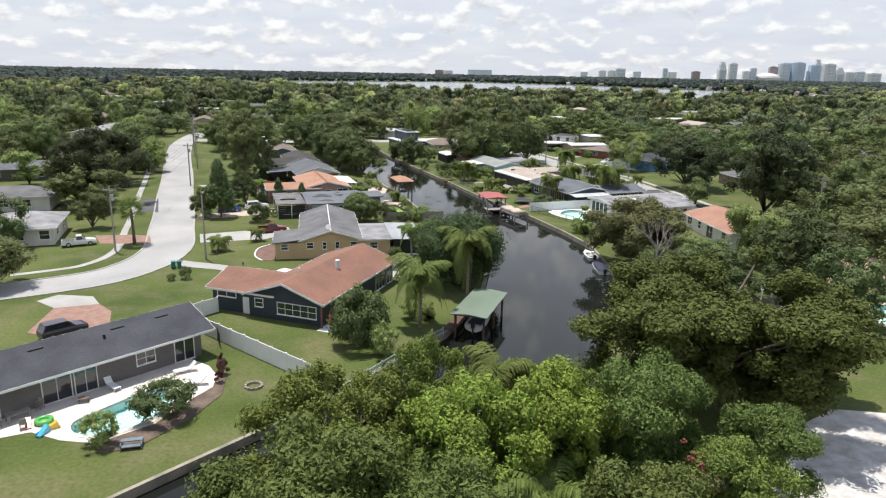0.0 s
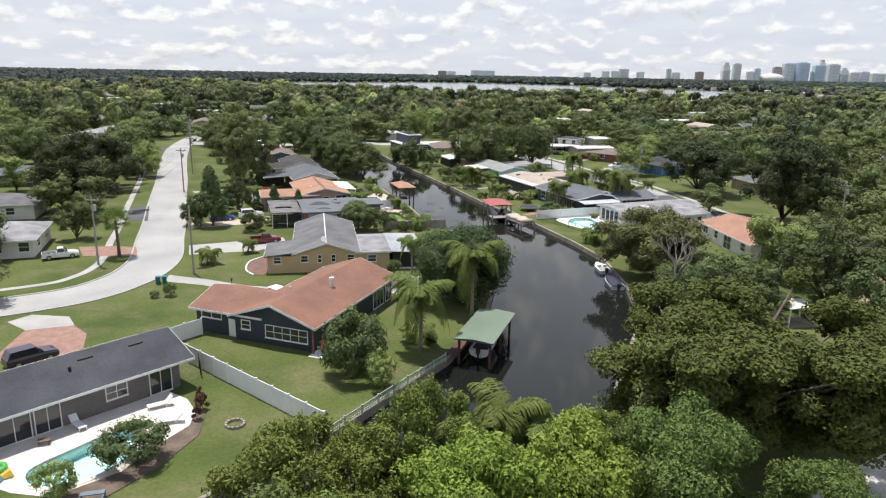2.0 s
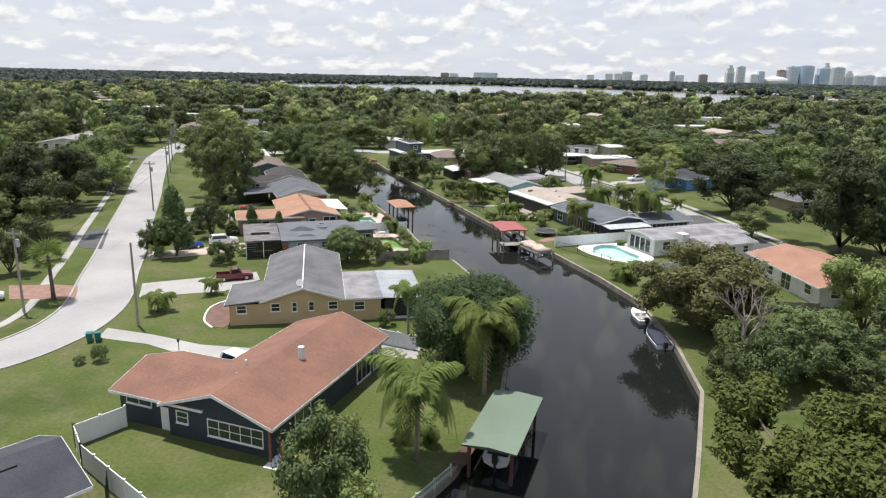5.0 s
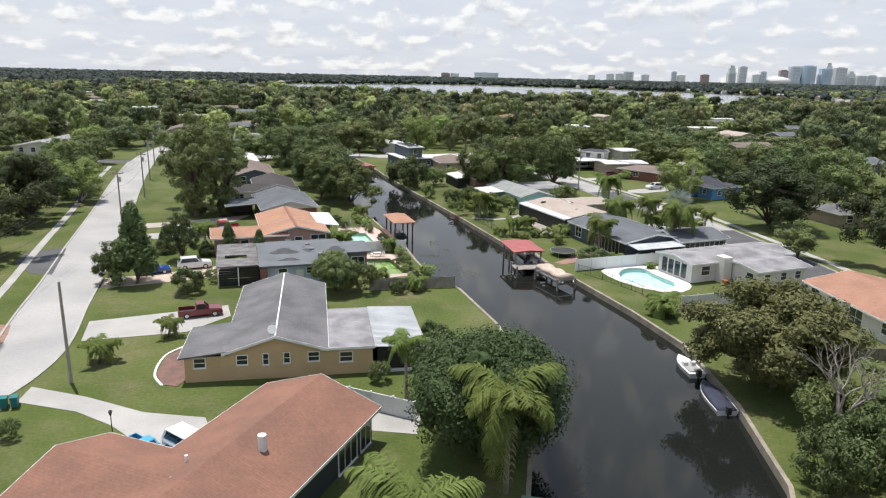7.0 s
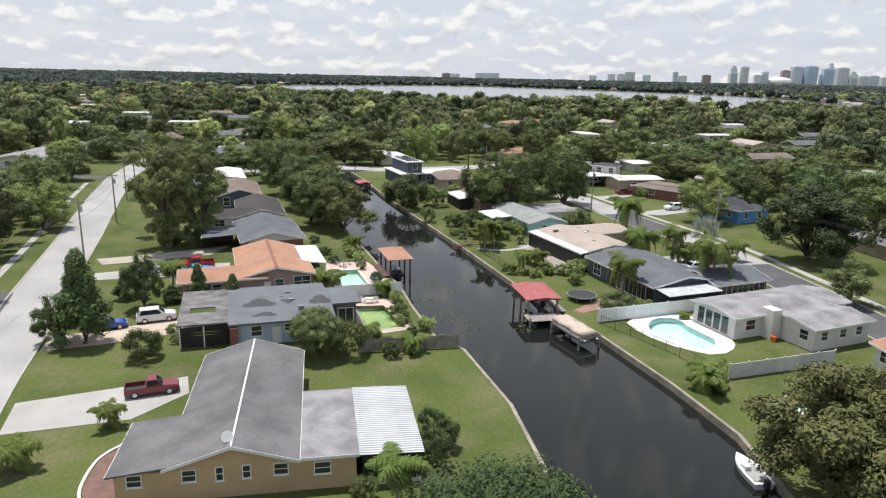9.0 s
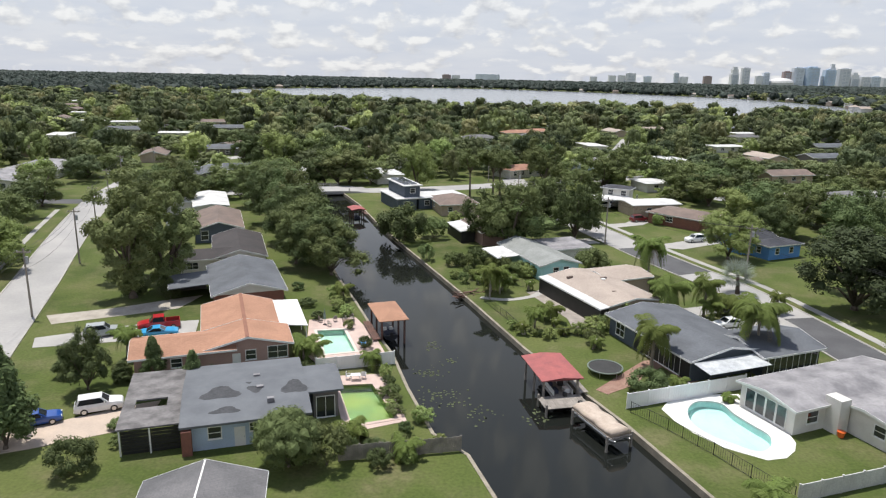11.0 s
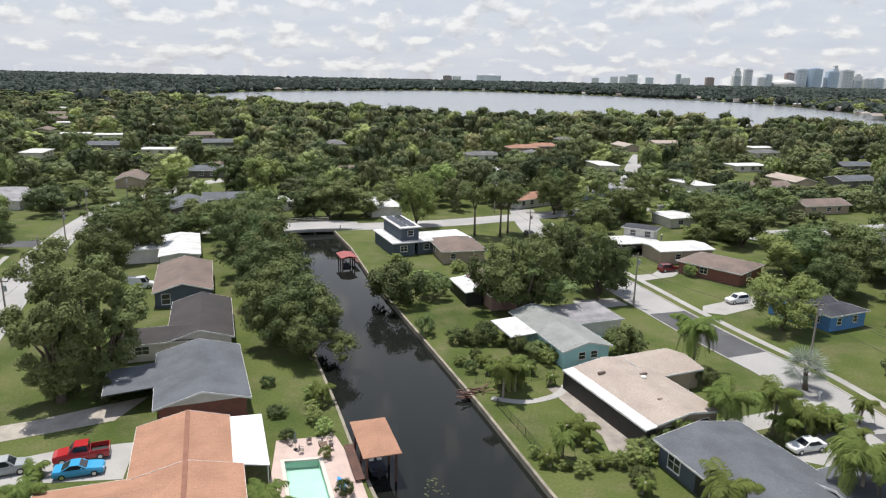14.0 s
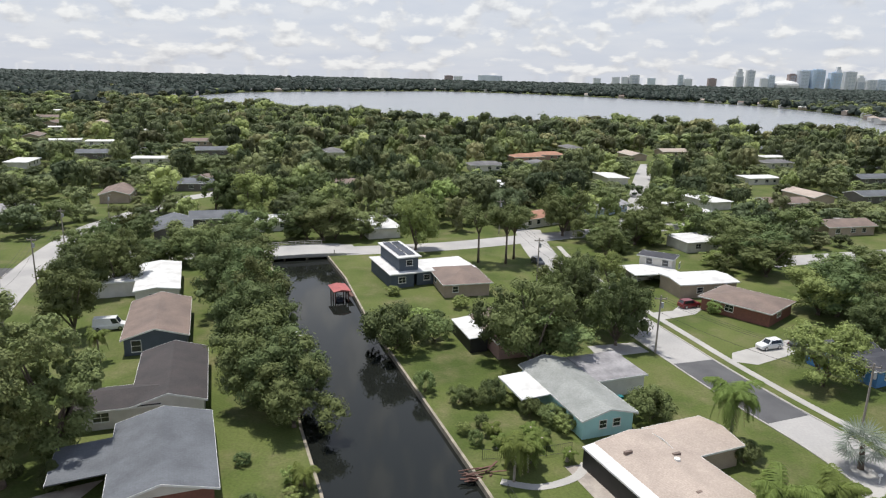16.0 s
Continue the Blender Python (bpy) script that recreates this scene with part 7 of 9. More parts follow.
GREENMETAL = mat("green_metal_roof", (0.165, 0.215, 0.155), (0.14, 0.185, 0.135), 0.5, scale=0.3, fine=4, fine_mix=0.08)
REDROOF = mat("faded_red_roof", (0.36, 0.105, 0.10), (0.27, 0.085, 0.085), 0.85, scale=0.9, fine=5, fine_mix=0.2)
DARKTIMBER = mat("dark_brown_timber", (0.13, 0.065, 0.05), (0.09, 0.05, 0.04), 0.85, scale=1.5, fine=14, bump=0.2)
boathouse(pose(-4.6, 95.8, 0, 0, 0, -19), 3.1, 7.9, 2.0, 0.16, GREENMETAL, "boathouse with a green metal roof on brown posts", DARKTIMBER, "W")
boathouse(pose(-14.3, 172.4, 0, 0, 0, 18), 3.0, 6.4, 2.6, 0.55, R_ORANGE, "boathouse with an orange shingle roof on dark posts", DARKTIMBER, "W")
boathouse(pose(2.9, 158.4, 0, 0, 0, 12), 3.8, 5.9, 2.0, 0.2, REDROOF, "boathouse with a faded red roof", GREYWOOD, "E")
boathouse(pose(-27.2, 244.6, 0, 0, 0, 22), 2.6, 4.0, 1.5, 0.3, REDROOF, "small boathouse with a red roof", DARKTIMBER, "E")
e = thing("dock", pose(2.8, 155.6, 0, 0, 0, 12), "grey timber dock platform", "dock")
for k in range(14):
    part("plank", Geo().box(k * 0.32 + 0.01, k * 0.32 + 0.31, 0, 2.5, 0.25, 0.31), GREYWOOD, e)
for x in (0.1, 4.3):
    for y in (0.1, 2.4):
        part("post", Geo().box(x - 0.09, x + 0.09, y - 0.09, y + 0.09, -2, 0.7), GREYWOOD, e)
e = thing("dock", pose(-4.6, 189.6, 0, 0, 0, 25), "collapsed dark timber dock", "dock")
for k in range(16):
    M = pose(random.uniform(0, 3.0), random.uniform(0, 1.8), random.uniform(-0.3, 0.35), random.uniform(-12, 12), random.uniform(-14, 14), random.uniform(-40, 40))
    part("plank", Geo().box(-1.1, 1.1, -0.09, 0.09, -0.03, 0.03, M), DARKTIMBER, e)
e = thing("boat_lift", pose(7.35, 152.6, 0, 0, 0, -66), "metal boat lift beside the seawall", "boat lift")
for x in (-2.6, 2.6):
    for y in (-1.3, 1.3):
        part("post", Geo().box(x - 0.09, x + 0.09, y - 0.09, y + 0.09, -2.2, 0.9), GREYWOOD, e)
    part("beam", Geo().box(x - 0.07, x + 0.07, -1.4, 1.4, 0.1, 0.24), CHROME, e)


# ---- poles and wires ----
POLEWOOD = mat("pole_wood", (0.34, 0.30, 0.26), (0.27, 0.24, 0.21), 0.9, scale=1.5, fine=12, bump=0.2)
POLES_L = [(-50.3, 123.9), (-59.2, 178.4), (-66.3, 203.6), (-74.6, 226.0), (-83.0, 249.0), (-92.0, 275.1)]
POLES_R = [(58.0, 146.0), (40.9, 200.9), (23.8, 223.9), (10.5, 258.3), (6.0, 300.0)]


def pole(x, y, h, arm=True):
    e = thing("utility_pole", pose(x, y, 0, 0, 0, random.uniform(-8, 8)), "tall weathered wooden utility pole", "utility pole", "utility poles")
    part("shaft", Geo().tube([(0, 0, -0.3), (0, 0, h)], [0.15, 0.10], 10), POLEWOOD, e)
    if arm:
        part("crossarm", Geo().box(-0.9, 0.9, -0.06, 0.06, h - 0.6, h - 0.46), POLEWOOD, e)
        for xx in (-0.8, 0.0, 0.8):
            part("insulator", Geo().cyl(xx, 0, h - 0.46, h - 0.26, 0.05, 8), CHROME, e)
        part("transformer", Geo().cyl(0.3, 0, h - 1.9, h - 1.1, 0.2, 12), mat("transformer_grey", (0.4, 0.41, 0.42), None, 0.5), e)


for x, y in POLES_L + POLES_R:
    pole(x, y, 9.0)
pole(-36.9, 120.7, 8.6, False)
pole(-93.1, 298.2, 8.5)
WIRE = mat("black_wire", (0.02, 0.02, 0.02), (0.03, 0.03, 0.03), 0.6)
for chain in (POLES_L, POLES_R):
    for (ax, ay), (bx, by) in zip(chain[:-1], chain[1:]):
        for dz, dx in ((8.6, -0.8), (8.6, 0.0), (8.6, 0.8), (6.4, 0.1)):
            pts = []
            for k in range(9):
                s = k / 8
                pts.append((ax + (bx - ax) * s + dx, ay + (by - ay) * s, dz - 0.9 * 4 * s * (1 - s)))
            tagged(part("overhead_wire", Geo().tube(pts, 0.018, 5), WIRE), "thin black sagging overhead wire", "wire", "overhead wires")

# lily pads
rl = random.Random(8)
g = Geo()
for cx, cy, n, sp in ((-8.6, 165.0, 40, 0.9), (-7.0, 159.5, 60, 1.2), (-6.2, 168.5, 16, 0.5), (-3.4, 156.0, 24, 0.8), (-8.2, 173.0, 25, 0.7), (-7.2, 91.0, 40, 1.0), (-9.5, 86.8, 30, 0.9), (2.2, 156.0, 30, 0.8)):
    for _ in range(n):
        x, y, r = cx + rl.gauss(0, sp), cy + rl.gauss(0, sp), rl.uniform(0.06, 0.17)
        if inside((x, y), CANAL_POLY):
            g.add([(x + r * math.cos(a), y + r * math.sin(a), WATER_Z + 0.012) for a in [k * math.pi / 4 for k in range(8)]], [tuple(range(8))])
tagged(part("lily_pads", g, leaf_mat("lily_leaf", (0.06, 0.085, 0.03), (0.13, 0.15, 0.06), 0.1)), "floating lily pads on the canal", "lily pads", "", "stuff")

# garden shrubs and palms of the canal yards
for x, y in ((-5.7, 206.4), (-4.4, 205.9), (-3.0, 206.0), (-1.6, 206.6), (-10.0, 209.1), (6.2, 200.0), (7.2, 201.1), (5.2, 202.0), (0.4, 206.2), (2.7, 203.5), (-17.2, 248.2), (-11.4, 235.5), (-9.0, 235.7), (-4.7, 242.3), (-18.3, 225.9), (-14.0, 227.9), (18.2, 205.9), (24.5, 194.2), (17.0, 180.6), (15.5, 179.3), (13.6, 178.3), (12.0, 177.4), (39.4, 242.1)):
    plant(random.choice(("bush", "bush_mid", "bush_mid", "bush_light")), x, y, random.uniform(1.6, 3.0), random.uniform(1.2, 2.0), None, "full green shrub in a canal yard", "shrub", "shrub", "garden shrubs")
for x, y in ((-0.0, 192.4), (1.6, 193.3), (4.4, 177.0), (7.0, 180.6), (28.1, 181.0), (31.3, 183.1), (33.8, 183.2), (35.7, 183.9), (38.4, 185.4)):
    plant_palm("small_palm", x, y, random.uniform(1.0, 2.6), random.uniform(0.75, 1.0), "feathery young palm in a garden")
for x, y in ((-21.4, 164.2), (-23.1, 179.6), (-28.2, 191.6), (-12.5, 160.9), (-11.9, 158.5), (-10.2, 151.1), (-35.6, 151.2), (-34.1, 148.3), (-43.1, 161.4), (-40.0, 161.5), (-49.5, 188.2), (-8.8, 153.3), (-10.6, 149.1), (-9.4, 148.2)):
    plant(random.choice(("bush", "bush_mid", "bush_light")), x, y, random.uniform(0.8, 1.7), random.uniform(0.6, 1.1), None, "leafy shrub by a pool yard", "shrub", "shrub", "garden shrubs")
for x, y in ((-14.6, 164.5), (-22.3, 168.6), (-21.0, 187.8), (-14.7, 149.9), (-9.9, 147.3), (-44.4, 172.2)):
    plant_palm("small_palm", x, y, random.uniform(0.9, 1.8), random.uniform(0.7, 0.95), "bushy palm by a pool yard")

# ---- more of the houses ----
def house_add(label_part):
    return [o for o in scene.objects if o.parent is None and o.name.startswith("house") and label_part in o["label"]][0]


ALU = mat("ribbed_aluminium", (0.60, 0.61, 0.62), (0.50, 0.51, 0.52), 0.5, metal=0.0, scale=0.6, fine=5, fine_mix=0.1)
h = house_add("beige stucco")
g = Geo()
x0, x1, y0, y1, z = 8.0, 12.4, 0.2, 10.3, 2.48
prof = []
n = 34
for k in range(n):
    y = y0 + (y1 - y0) * k / n
    d = (y1 - y0) / n
    prof += [(y, 0), (y + d * 0.55, 0), (y + d * 0.65, 0.07), (y + d * 0.9, 0.07)]
vs = [(x, y, z + dz - (x - x0) * 0.03) for x in (x0, x1) for y, dz in prof] + [(x, y, z + dz - 0.05 - (x - x0) * 0.03) for x in (x0, x1) for y, dz in prof]
m = len(prof)
g.add(vs, [(i, m + i, m + i + 1, i + 1) for i in range(m - 1)] + [(2 * m + i, 2 * m + i + 1, 3 * m + i + 1, 3 * m + i) for i in range(m - 1)] + [(m + i, 3 * m + i, 3 * m + i + 1, m + i + 1) for i in range(m - 1)])
part("patio_roof", g, ALU, h, "ribbed white aluminium patio roof")
for xa, xb, ya, yb in ((8.2, 12.2, 0.4, 0.46), (12.14, 12.2, 0.46, 10.0), (8.2, 12.2, 10.0, 10.06)):
    part("screen", Geo().box(xa, xb, ya, yb, 0.3, 2.3), DARKSCREEN, h)
    part("knee_wall", Geo().box(xa, xb, ya - 0.02, yb + 0.02, 0, 0.3), WHITE, h)
part("ridge_cap", Geo().box(-0.26, -0.14, 0.1, 18.4, 3.86, 3.93), WHITE, h)
d = part("satellite_dish", Geo().tube([(-0.5, 0.9, 3.7), (-0.5, 0.9, 4.1)], 0.03, 6), CHROME, h)
part("reflector", Geo().tube([(-0.5, 0.88, 4.15), (-0.47, 0.75, 4.22)], [0.12, 0.38], 14), WHITE, d)
paving([(-29.4, 120.6), (-28.2, 120.4), (-27.6, 123.0), (-28.6, 127.0), (-30.4, 128.8), (-31.4, 126.4), (-30.8, 122.6)], mat("red_mulch", (0.20, 0.11, 0.09), (0.14, 0.09, 0.075), 0.95, scale=1.2, fine=8, bump=0.4), "red-brown mulch bed with a pale kerb", 0.04, "flower bed")
setting("kerb", ribbon(smooth_line([(-29.4, 120.4), (-30.9, 122.6), (-31.5, 126.4), (-30.4, 128.9)]), 0.1, -0.1, 0.09), WHITE, "white curved bed edging", "kerb")

h = house_add("pale blue")
for xa, xb, ya, yb in ((-4.9, -3.9, 1.0, 12.2), (-1.3, 0.0, 1.0, 12.2), (-3.9, -1.3, 1.0, 4.6), (-3.9, -1.3, 6.2, 12.2)):
    part("carport_roof", Geo().box(xa, xb, ya, yb, 2.36, 2.5), mat("stained_carport_roof", (0.20, 0.19, 0.19), (0.085, 0.08, 0.08), 0.85, scale=0.7, fine=4, fine_mix=0.3), h, "stained flat carport roof")
for xx, yy in ((-4.7, 1.2), (-4.7, 6.5), (-4.7, 12.0), (-2.4, 1.2)):
    part("post", Geo().box(xx - 0.06, xx + 0.06, yy - 0.06, yy + 0.06, 0, 2.36), WHITE, h)
for k in range(7):
    part("louvre", Geo().box(-4.6, -0.1, 1.22, 1.30, 0.1 + k * 0.3, 0.34 + k * 0.3), DARKSCREEN, h)
part("entry_wall", Geo().box(0.1, 0.9, -0.2, 0.4, 0, 2.2), W_BRICK, h)
STAIN = mat("dark_roof_patch", (0.045, 0.047, 0.053), (0.065, 0.067, 0.073), 0.9, scale=1.5, fine=6)
for cx, cy, ra, rb in ((3.2, 4.6, 1.6, 1.0), (3.6, 1.8, 1.2, 0.5), (9.6, 4.4, 1.1, 1.1), (6.2, 4.8, 0.7, 0.6), (5.6, 6.2, 0.4, 0.4)):
    g = Geo()
    k0 = 0.65 / 6.1
    base, yb0 = 2.55, 0
    out = []
    for k in range(16):
        a = k * math.pi / 8
        r = 1 + 0.25 * math.sin(3 * a + cx)
        yy = cy + rb * r * math.sin(a)
        top = 6.1
        yy = min(yy, top - 0.05)
        out.append((cx + ra * r * math.cos(a), yy, base + (yy - yb0) * k0 + 0.006))
    g.add(out, [tuple(range(16))])
    part("roof_patch", g, STAIN, h, "dark patched roof coating")

for xx, yy in ((6.4, 7.6), (6.6, 5.0), (7.4, 2.4)):
    part("roof_vent", Geo().box(xx - 0.3, xx + 0.3, yy - 0.2, yy + 0.2, 2.6, 3.22), R_WORN, h)
h = house_add("pink stucco")
part("awning", Geo().slab([(4.15, 6.0, 2.55), (7.2, 5.2, 2.4), (7.2, 15.0, 2.4), (4.15, 15.0, 2.55)], 0.1), WHITE, h, "flat white patio awning")
for yy in (5.5, 10.2, 14.8):
    part("post", Geo().box(7.0, 7.1, yy - 0.05, yy + 0.05, 0, 2.3), WHITE, h)
part("ridge_cap", Geo().add([(0.02, 0.0, 3.715), (0.42, 0.0, 3.69), (0.42, 15.3, 3.69), (0.02, 15.3, 3.715), (0.02, 0.0, 3.76), (0.42, 0.0, 3.74), (0.42, 15.3, 3.74), (0.02, 15.3, 3.76)], [(4, 5, 6, 7), (0, 4, 7, 3), (1, 2, 6, 5), (0, 1, 5, 4)]), mat("dark_orange_ridge", (0.26, 0.12, 0.08), None, 0.85), h)
h = house_add("dark screened porch")
part("awning", Geo().slab([(0.6, -2.6, 2.2), (8.6, -2.6, 2.2), (8.6, 0.0, 2.4), (0.6, 0.0, 2.4)], 0.06), mat("weathered_fibreglass", (0.55, 0.57, 0.58), (0.38, 0.40, 0.42), 0.5, scale=1.0, fine=5), h, "weathered translucent patio awning")
for xx in (0.8, 3.4, 6.0, 8.4):
    part("post", Geo().box(xx - 0.04, xx + 0.04, -2.5, -2.42, 0, 2.15), BLACK, h)
part("screen", Geo().box(9.0, 17.0, -1.12, -1.08, 0.1, 2.25), DARKSCREEN, h)
part("screen", Geo().box(0.76, 0.8, 0.6, 10.0, 0.1, 2.3), DARKSCREEN, h)
h = house_add("worn grey coated roof")
part("chimney", Geo().box(4.2, 5.5, -1.0, 0.6, 0, 3.3), W_WHITE, h)
h = house_add("rust-brown")
part("chimney", Geo().cyl(1.55, 8.7, 3.4, 4.5, 0.26, 12), WHITE, h)
part("roof_vent", Geo().cyl(-1.6, 6.0, 3.5, 3.95, 0.1, 8), WHITE, h)
part("patio_slab", Geo().box(4.3, 5.6, -0.6, 1.2, 0, 0.06), WHITE, h)
part("corner_post", Geo().box(4.35, 4.5, 0.05, 0.2, 0, 2.35), W_BRICK, h)
h = house_add("long grey ranch")
for xx in (-3.2, -7.0, -13.2, -17.5, -21.0):
    part("ridge_vent", Geo().box(xx - 0.55, xx + 0.55, 3.05, 3.3, 3.64, 3.74), BLACK, h)
part("vent_pipe", Geo().cyl(-8.4, 2.4, 3.3, 3.7, 0.12, 8), BLACK, h)
h = house_add("low tan roof")
for xx, yy in ((3.0, 12.0), (5.0, 4.0), (7.4, 10.0)):
    part("roof_vent", Geo().box(xx - 0.45, xx + 0.45, yy - 0.15, yy + 0.15, 2.8, 3.12), R_BROWN, h)
part("roof_fan", Geo().cyl(6.6, 9.0, 2.9, 3.25, 0.3, 12), WHITE, h)
h = house_add("solar panels")
PV = mat("solar_glass", (0.02, 0.025, 0.04), (0.03, 0.035, 0.05), 0.15)
for k in range(2):
    for j in range(4):
        xx, yy = 2.7 + k * 1.8, 2.6 + j * 2.6
        part("solar_panel", Geo().slab([(xx, yy, 5.8), (xx + 1.5, yy, 5.8), (xx + 1.5, yy + 2.4, 5.95), (xx, yy + 2.4, 5.95)], 0.05), PV, h)

for m, lab, blocks in ((pose(-59.6, 126.6, 0, 0, 0, 19), "white-walled house with a pale grey hipped roof", [(-10.5, 0, 0, 12, "hip", 2.5, 3.9, W_WHITE, R_WORN)]),
                       (pose(81.0, 257.0, 0, 0, 0, -42), "two-storey tan apartment building with a grey roof", [(0, 24, 0, 11, "hip", 4.4, 6.0, W_BEIGE, R_GREY)]),
                       (pose(104.5, 230.0, 0, 0, 0, -97), "two-storey tan apartment building with a grey hipped roof", [(0, 30, 0, 11, "hip", 4.4, 6.0, W_BEIGE, R_GREY)]),
                       (pose(62.6, 187.0, 0, 0, 0, 12), "low tan house with a grey hipped roof", [(0, 14, 0, 9.5, "hip", 2.5, 3.6, W_TAN, R_GREY)]),
                       (pose(-114.5, 267.0, 0, 0, 0, 8), "long grey-roofed house beside a side street", [(-16, 0, 0, 17, "gy", 2.55, 3.9, W_WHITE, R_WORN)]),
                       (pose(-117.0, 290.0, 0, 0, 0, 6), "wide house with a pale grey hipped roof", [(-16, 0, 0, 22, "hip", 2.55, 4.0, W_WHITE, R_WORN)]),
                       (pose(-89.0, 361.0, 0, 0, 0, 60), "long low house with a brown roof among trees", [(0, 31, 0, 10, "gx", 2.55, 3.8, W_TAN, R_BROWN)]),
                       (pose(13.0, 305.5, 0, 0, 0, 36), "long house with a terracotta roof beside a road", [(0, 22, 0, 9, "hip", 2.55, 3.7, W_WHITE, R_TERRA)]),
                       (pose(33.0, 320.5, 0, 0, 0, 43), "pale blue house with a grey gabled roof", [(0, 21, 0, 9, "gx", 2.55, 3.7, W_PALEBLUE, R_WORN)]),
                       (pose(31.5, 264.5, 0, 0, 0, -30), "small two-storey white house with a dark flat roof", [(0, 7.5, 0, 5, "hip", 4.6, 5.2, W_WHITE, R_CHAR)])):
    e = house(m, lab)
    for b in blocks:
        two = b[5] > 4
        wl_ = [(2 + 3.2 * k, 1.2, sl, 1.2, "grid") for k in range(9) for sl in ((0.7, 2.9) if two else (0.9,)) if 2 + 3.2 * k < (b[1] - b[0]) - 2]
        block(e, *b, 0.5, wins={"S": wl_, "E": [(3, 1.4, 0.9, 1.1, "grid"), (8, 1.4, 0.9, 1.1, "grid")]})


# ---- vehicles ----
def loft(stations, profile):
    """A skin through cross-sections: stations (x, z0, z1, half width), profile of (side fraction, height fraction)."""
    g = Geo()
    n = len(profile)
    vs = [(x, s * w, z0 + f * (z1 - z0)) for x, z0, z1, w in stations for s, f in profile]
    fs = [(i * n + k, i * n + (k + 1) % n, (i + 1) * n + (k + 1) % n, (i + 1) * n + k) for i in range(len(stations) - 1) for k in range(n)]
    fs += [tuple(range(n - 1, -1, -1)), tuple((len(stations) - 1) * n + k for k in range(n))]
    return g.add(vs, fs)


BODY = [(-0.92, 0), (-1.0, 0.3), (-1.0, 0.7), (-0.9, 1.0), (0.9, 1.0), (1.0, 0.7), (1.0, 0.3), (0.92, 0)]
LAMP = mat("lamp_lens", (0.75, 0.75, 0.72), None, 0.15)
TAIL = mat("tail_lens", (0.35, 0.02, 0.02), None, 0.2)


def paint(name, c):
    return mat(name, c, tuple(v * 0.93 for v in c), 0.3, scale=2, fine=10, fine_mix=0.03, coat=0.6)


def car(x, y, ang, kind, colour, label, category="car"):
    L, W, belt, roof = {"sedan": (4.75, 1.82, 0.95, 1.43), "coupe": (5.0, 1.92, 1.0, 1.45), "suv": (4.8, 1.93, 1.12, 1.75), "pickup": (5.1, 1.85, 1.05, 1.68), "truck": (5.7, 2.0, 1.2, 1.9), "van": (5.6, 2.0, 1.25, 2.3), "minivan": (5.1, 2.0, 1.1, 1.78)}[kind]
    e = thing("car" if category != "pickup" else "pickup_truck", pose(x, y, 0.03, 0, 0, ang) @ REAL, label, category)
    hl, hw = L / 2, W / 2
    hood = belt - (0.06 if kind != "van" else 0.1)
    cab = {"sedan": (-1.75, 1.0), "coupe": (-1.7, 0.9), "suv": (-2.3, 1.05), "pickup": (-0.55, 1.05), "truck": (-0.9, 1.3), "van": (-2.7, 1.9), "minivan": (-2.45, 1.55)}[kind]
    rear = belt if kind not in ("pickup", "truck") else belt
    st = [(-hl, 0.42, rear - 0.12, hw * 0.9), (-hl + 0.12, 0.3, rear, hw * 0.97), (-hl + 0.6, 0.25, rear, hw), (hl - 1.3, 0.25, belt, hw), (hl - 0.5, 0.25, hood - 0.03, hw * 0.98), (hl - 0.1, 0.3, hood - 0.14, hw * 0.9), (hl, 0.4, hood - 0.28, hw * 0.8)]
    if kind in ("pickup", "truck"):
        b0 = cab[0]
        st = [(b0 - 0.05, 0.3, belt, hw)] + [s for s in st if s[0] > b0]
        part("bed_floor", Geo().box(-hl + 0.05, b0, -hw * 0.93, hw * 0.93, 0.5, 0.62), BLACK, e)
        for sg in (-1, 1):
            part("bed_side", Geo().box(-hl + 0.05, b0, sg * hw - (0.07 if sg > 0 else -0.0), sg * hw + (0.0 if sg > 0 else 0.07), 0.32, belt), colour, e)
        part("tailgate", Geo().box(-hl, -hl + 0.07, -hw * 0.93, hw * 0.93, 0.45, belt), colour, e)
    part("body", loft(st, BODY), colour, e, smooth=False)
    ra, rb = {"sedan": (0.75, 0.75), "coupe": (0.95, 0.8), "suv": (0.35, 0.75), "pickup": (0.15, 0.6), "truck": (0.15, 0.65), "van": (0.12, 0.7), "minivan": (0.3, 0.85)}[kind]
    x0, x1 = cab
    wt, wb = hw * 0.78, hw * 0.92
    c = Geo().add([(x0, -wb, belt - 0.03), (x1, -wb, belt - 0.03), (x1, wb, belt - 0.03), (x0, wb, belt - 0.03), (x0 + ra, -wt, roof), (x1 - rb, -wt, roof), (x1 - rb, wt, roof), (x0 + ra, wt, roof)],
                  [(0, 1, 5, 4), (2, 3, 7, 6), (1, 2, 6, 5), (3, 0, 4, 7), (4, 5, 6, 7)])
    part("cabin", c, colour, e)

    def glass(name, a, b, cc, dd, push):
        P = [Vector(v) for v in (a, b, cc, dd)]
        mid = sum(P, Vector()) / 4
        P = [mid + (p - mid) * 0.84 for p in P]
        nrm = (P[1] - P[0]).cross(P[3] - P[0]).normalized()
        if nrm.dot(Vector(push)) < 0:
            nrm = -nrm
        Q = [p + nrm * 0.012 for p in P]
        part(name, Geo().add(P + Q, [(0, 1, 2, 3), (7, 6, 5, 4)] + [(i, (i + 1) % 4, 4 + (i + 1) % 4, 4 + i) for i in range(4)]), GLASS, e)
    V = c.v
    glass("windscreen", V[1], V[2], V[6], V[5], (1, 0, 0.3))
    if kind != "van":
        glass("rear_window", V[3], V[0], V[4], V[7], (-1, 0, 0.3))
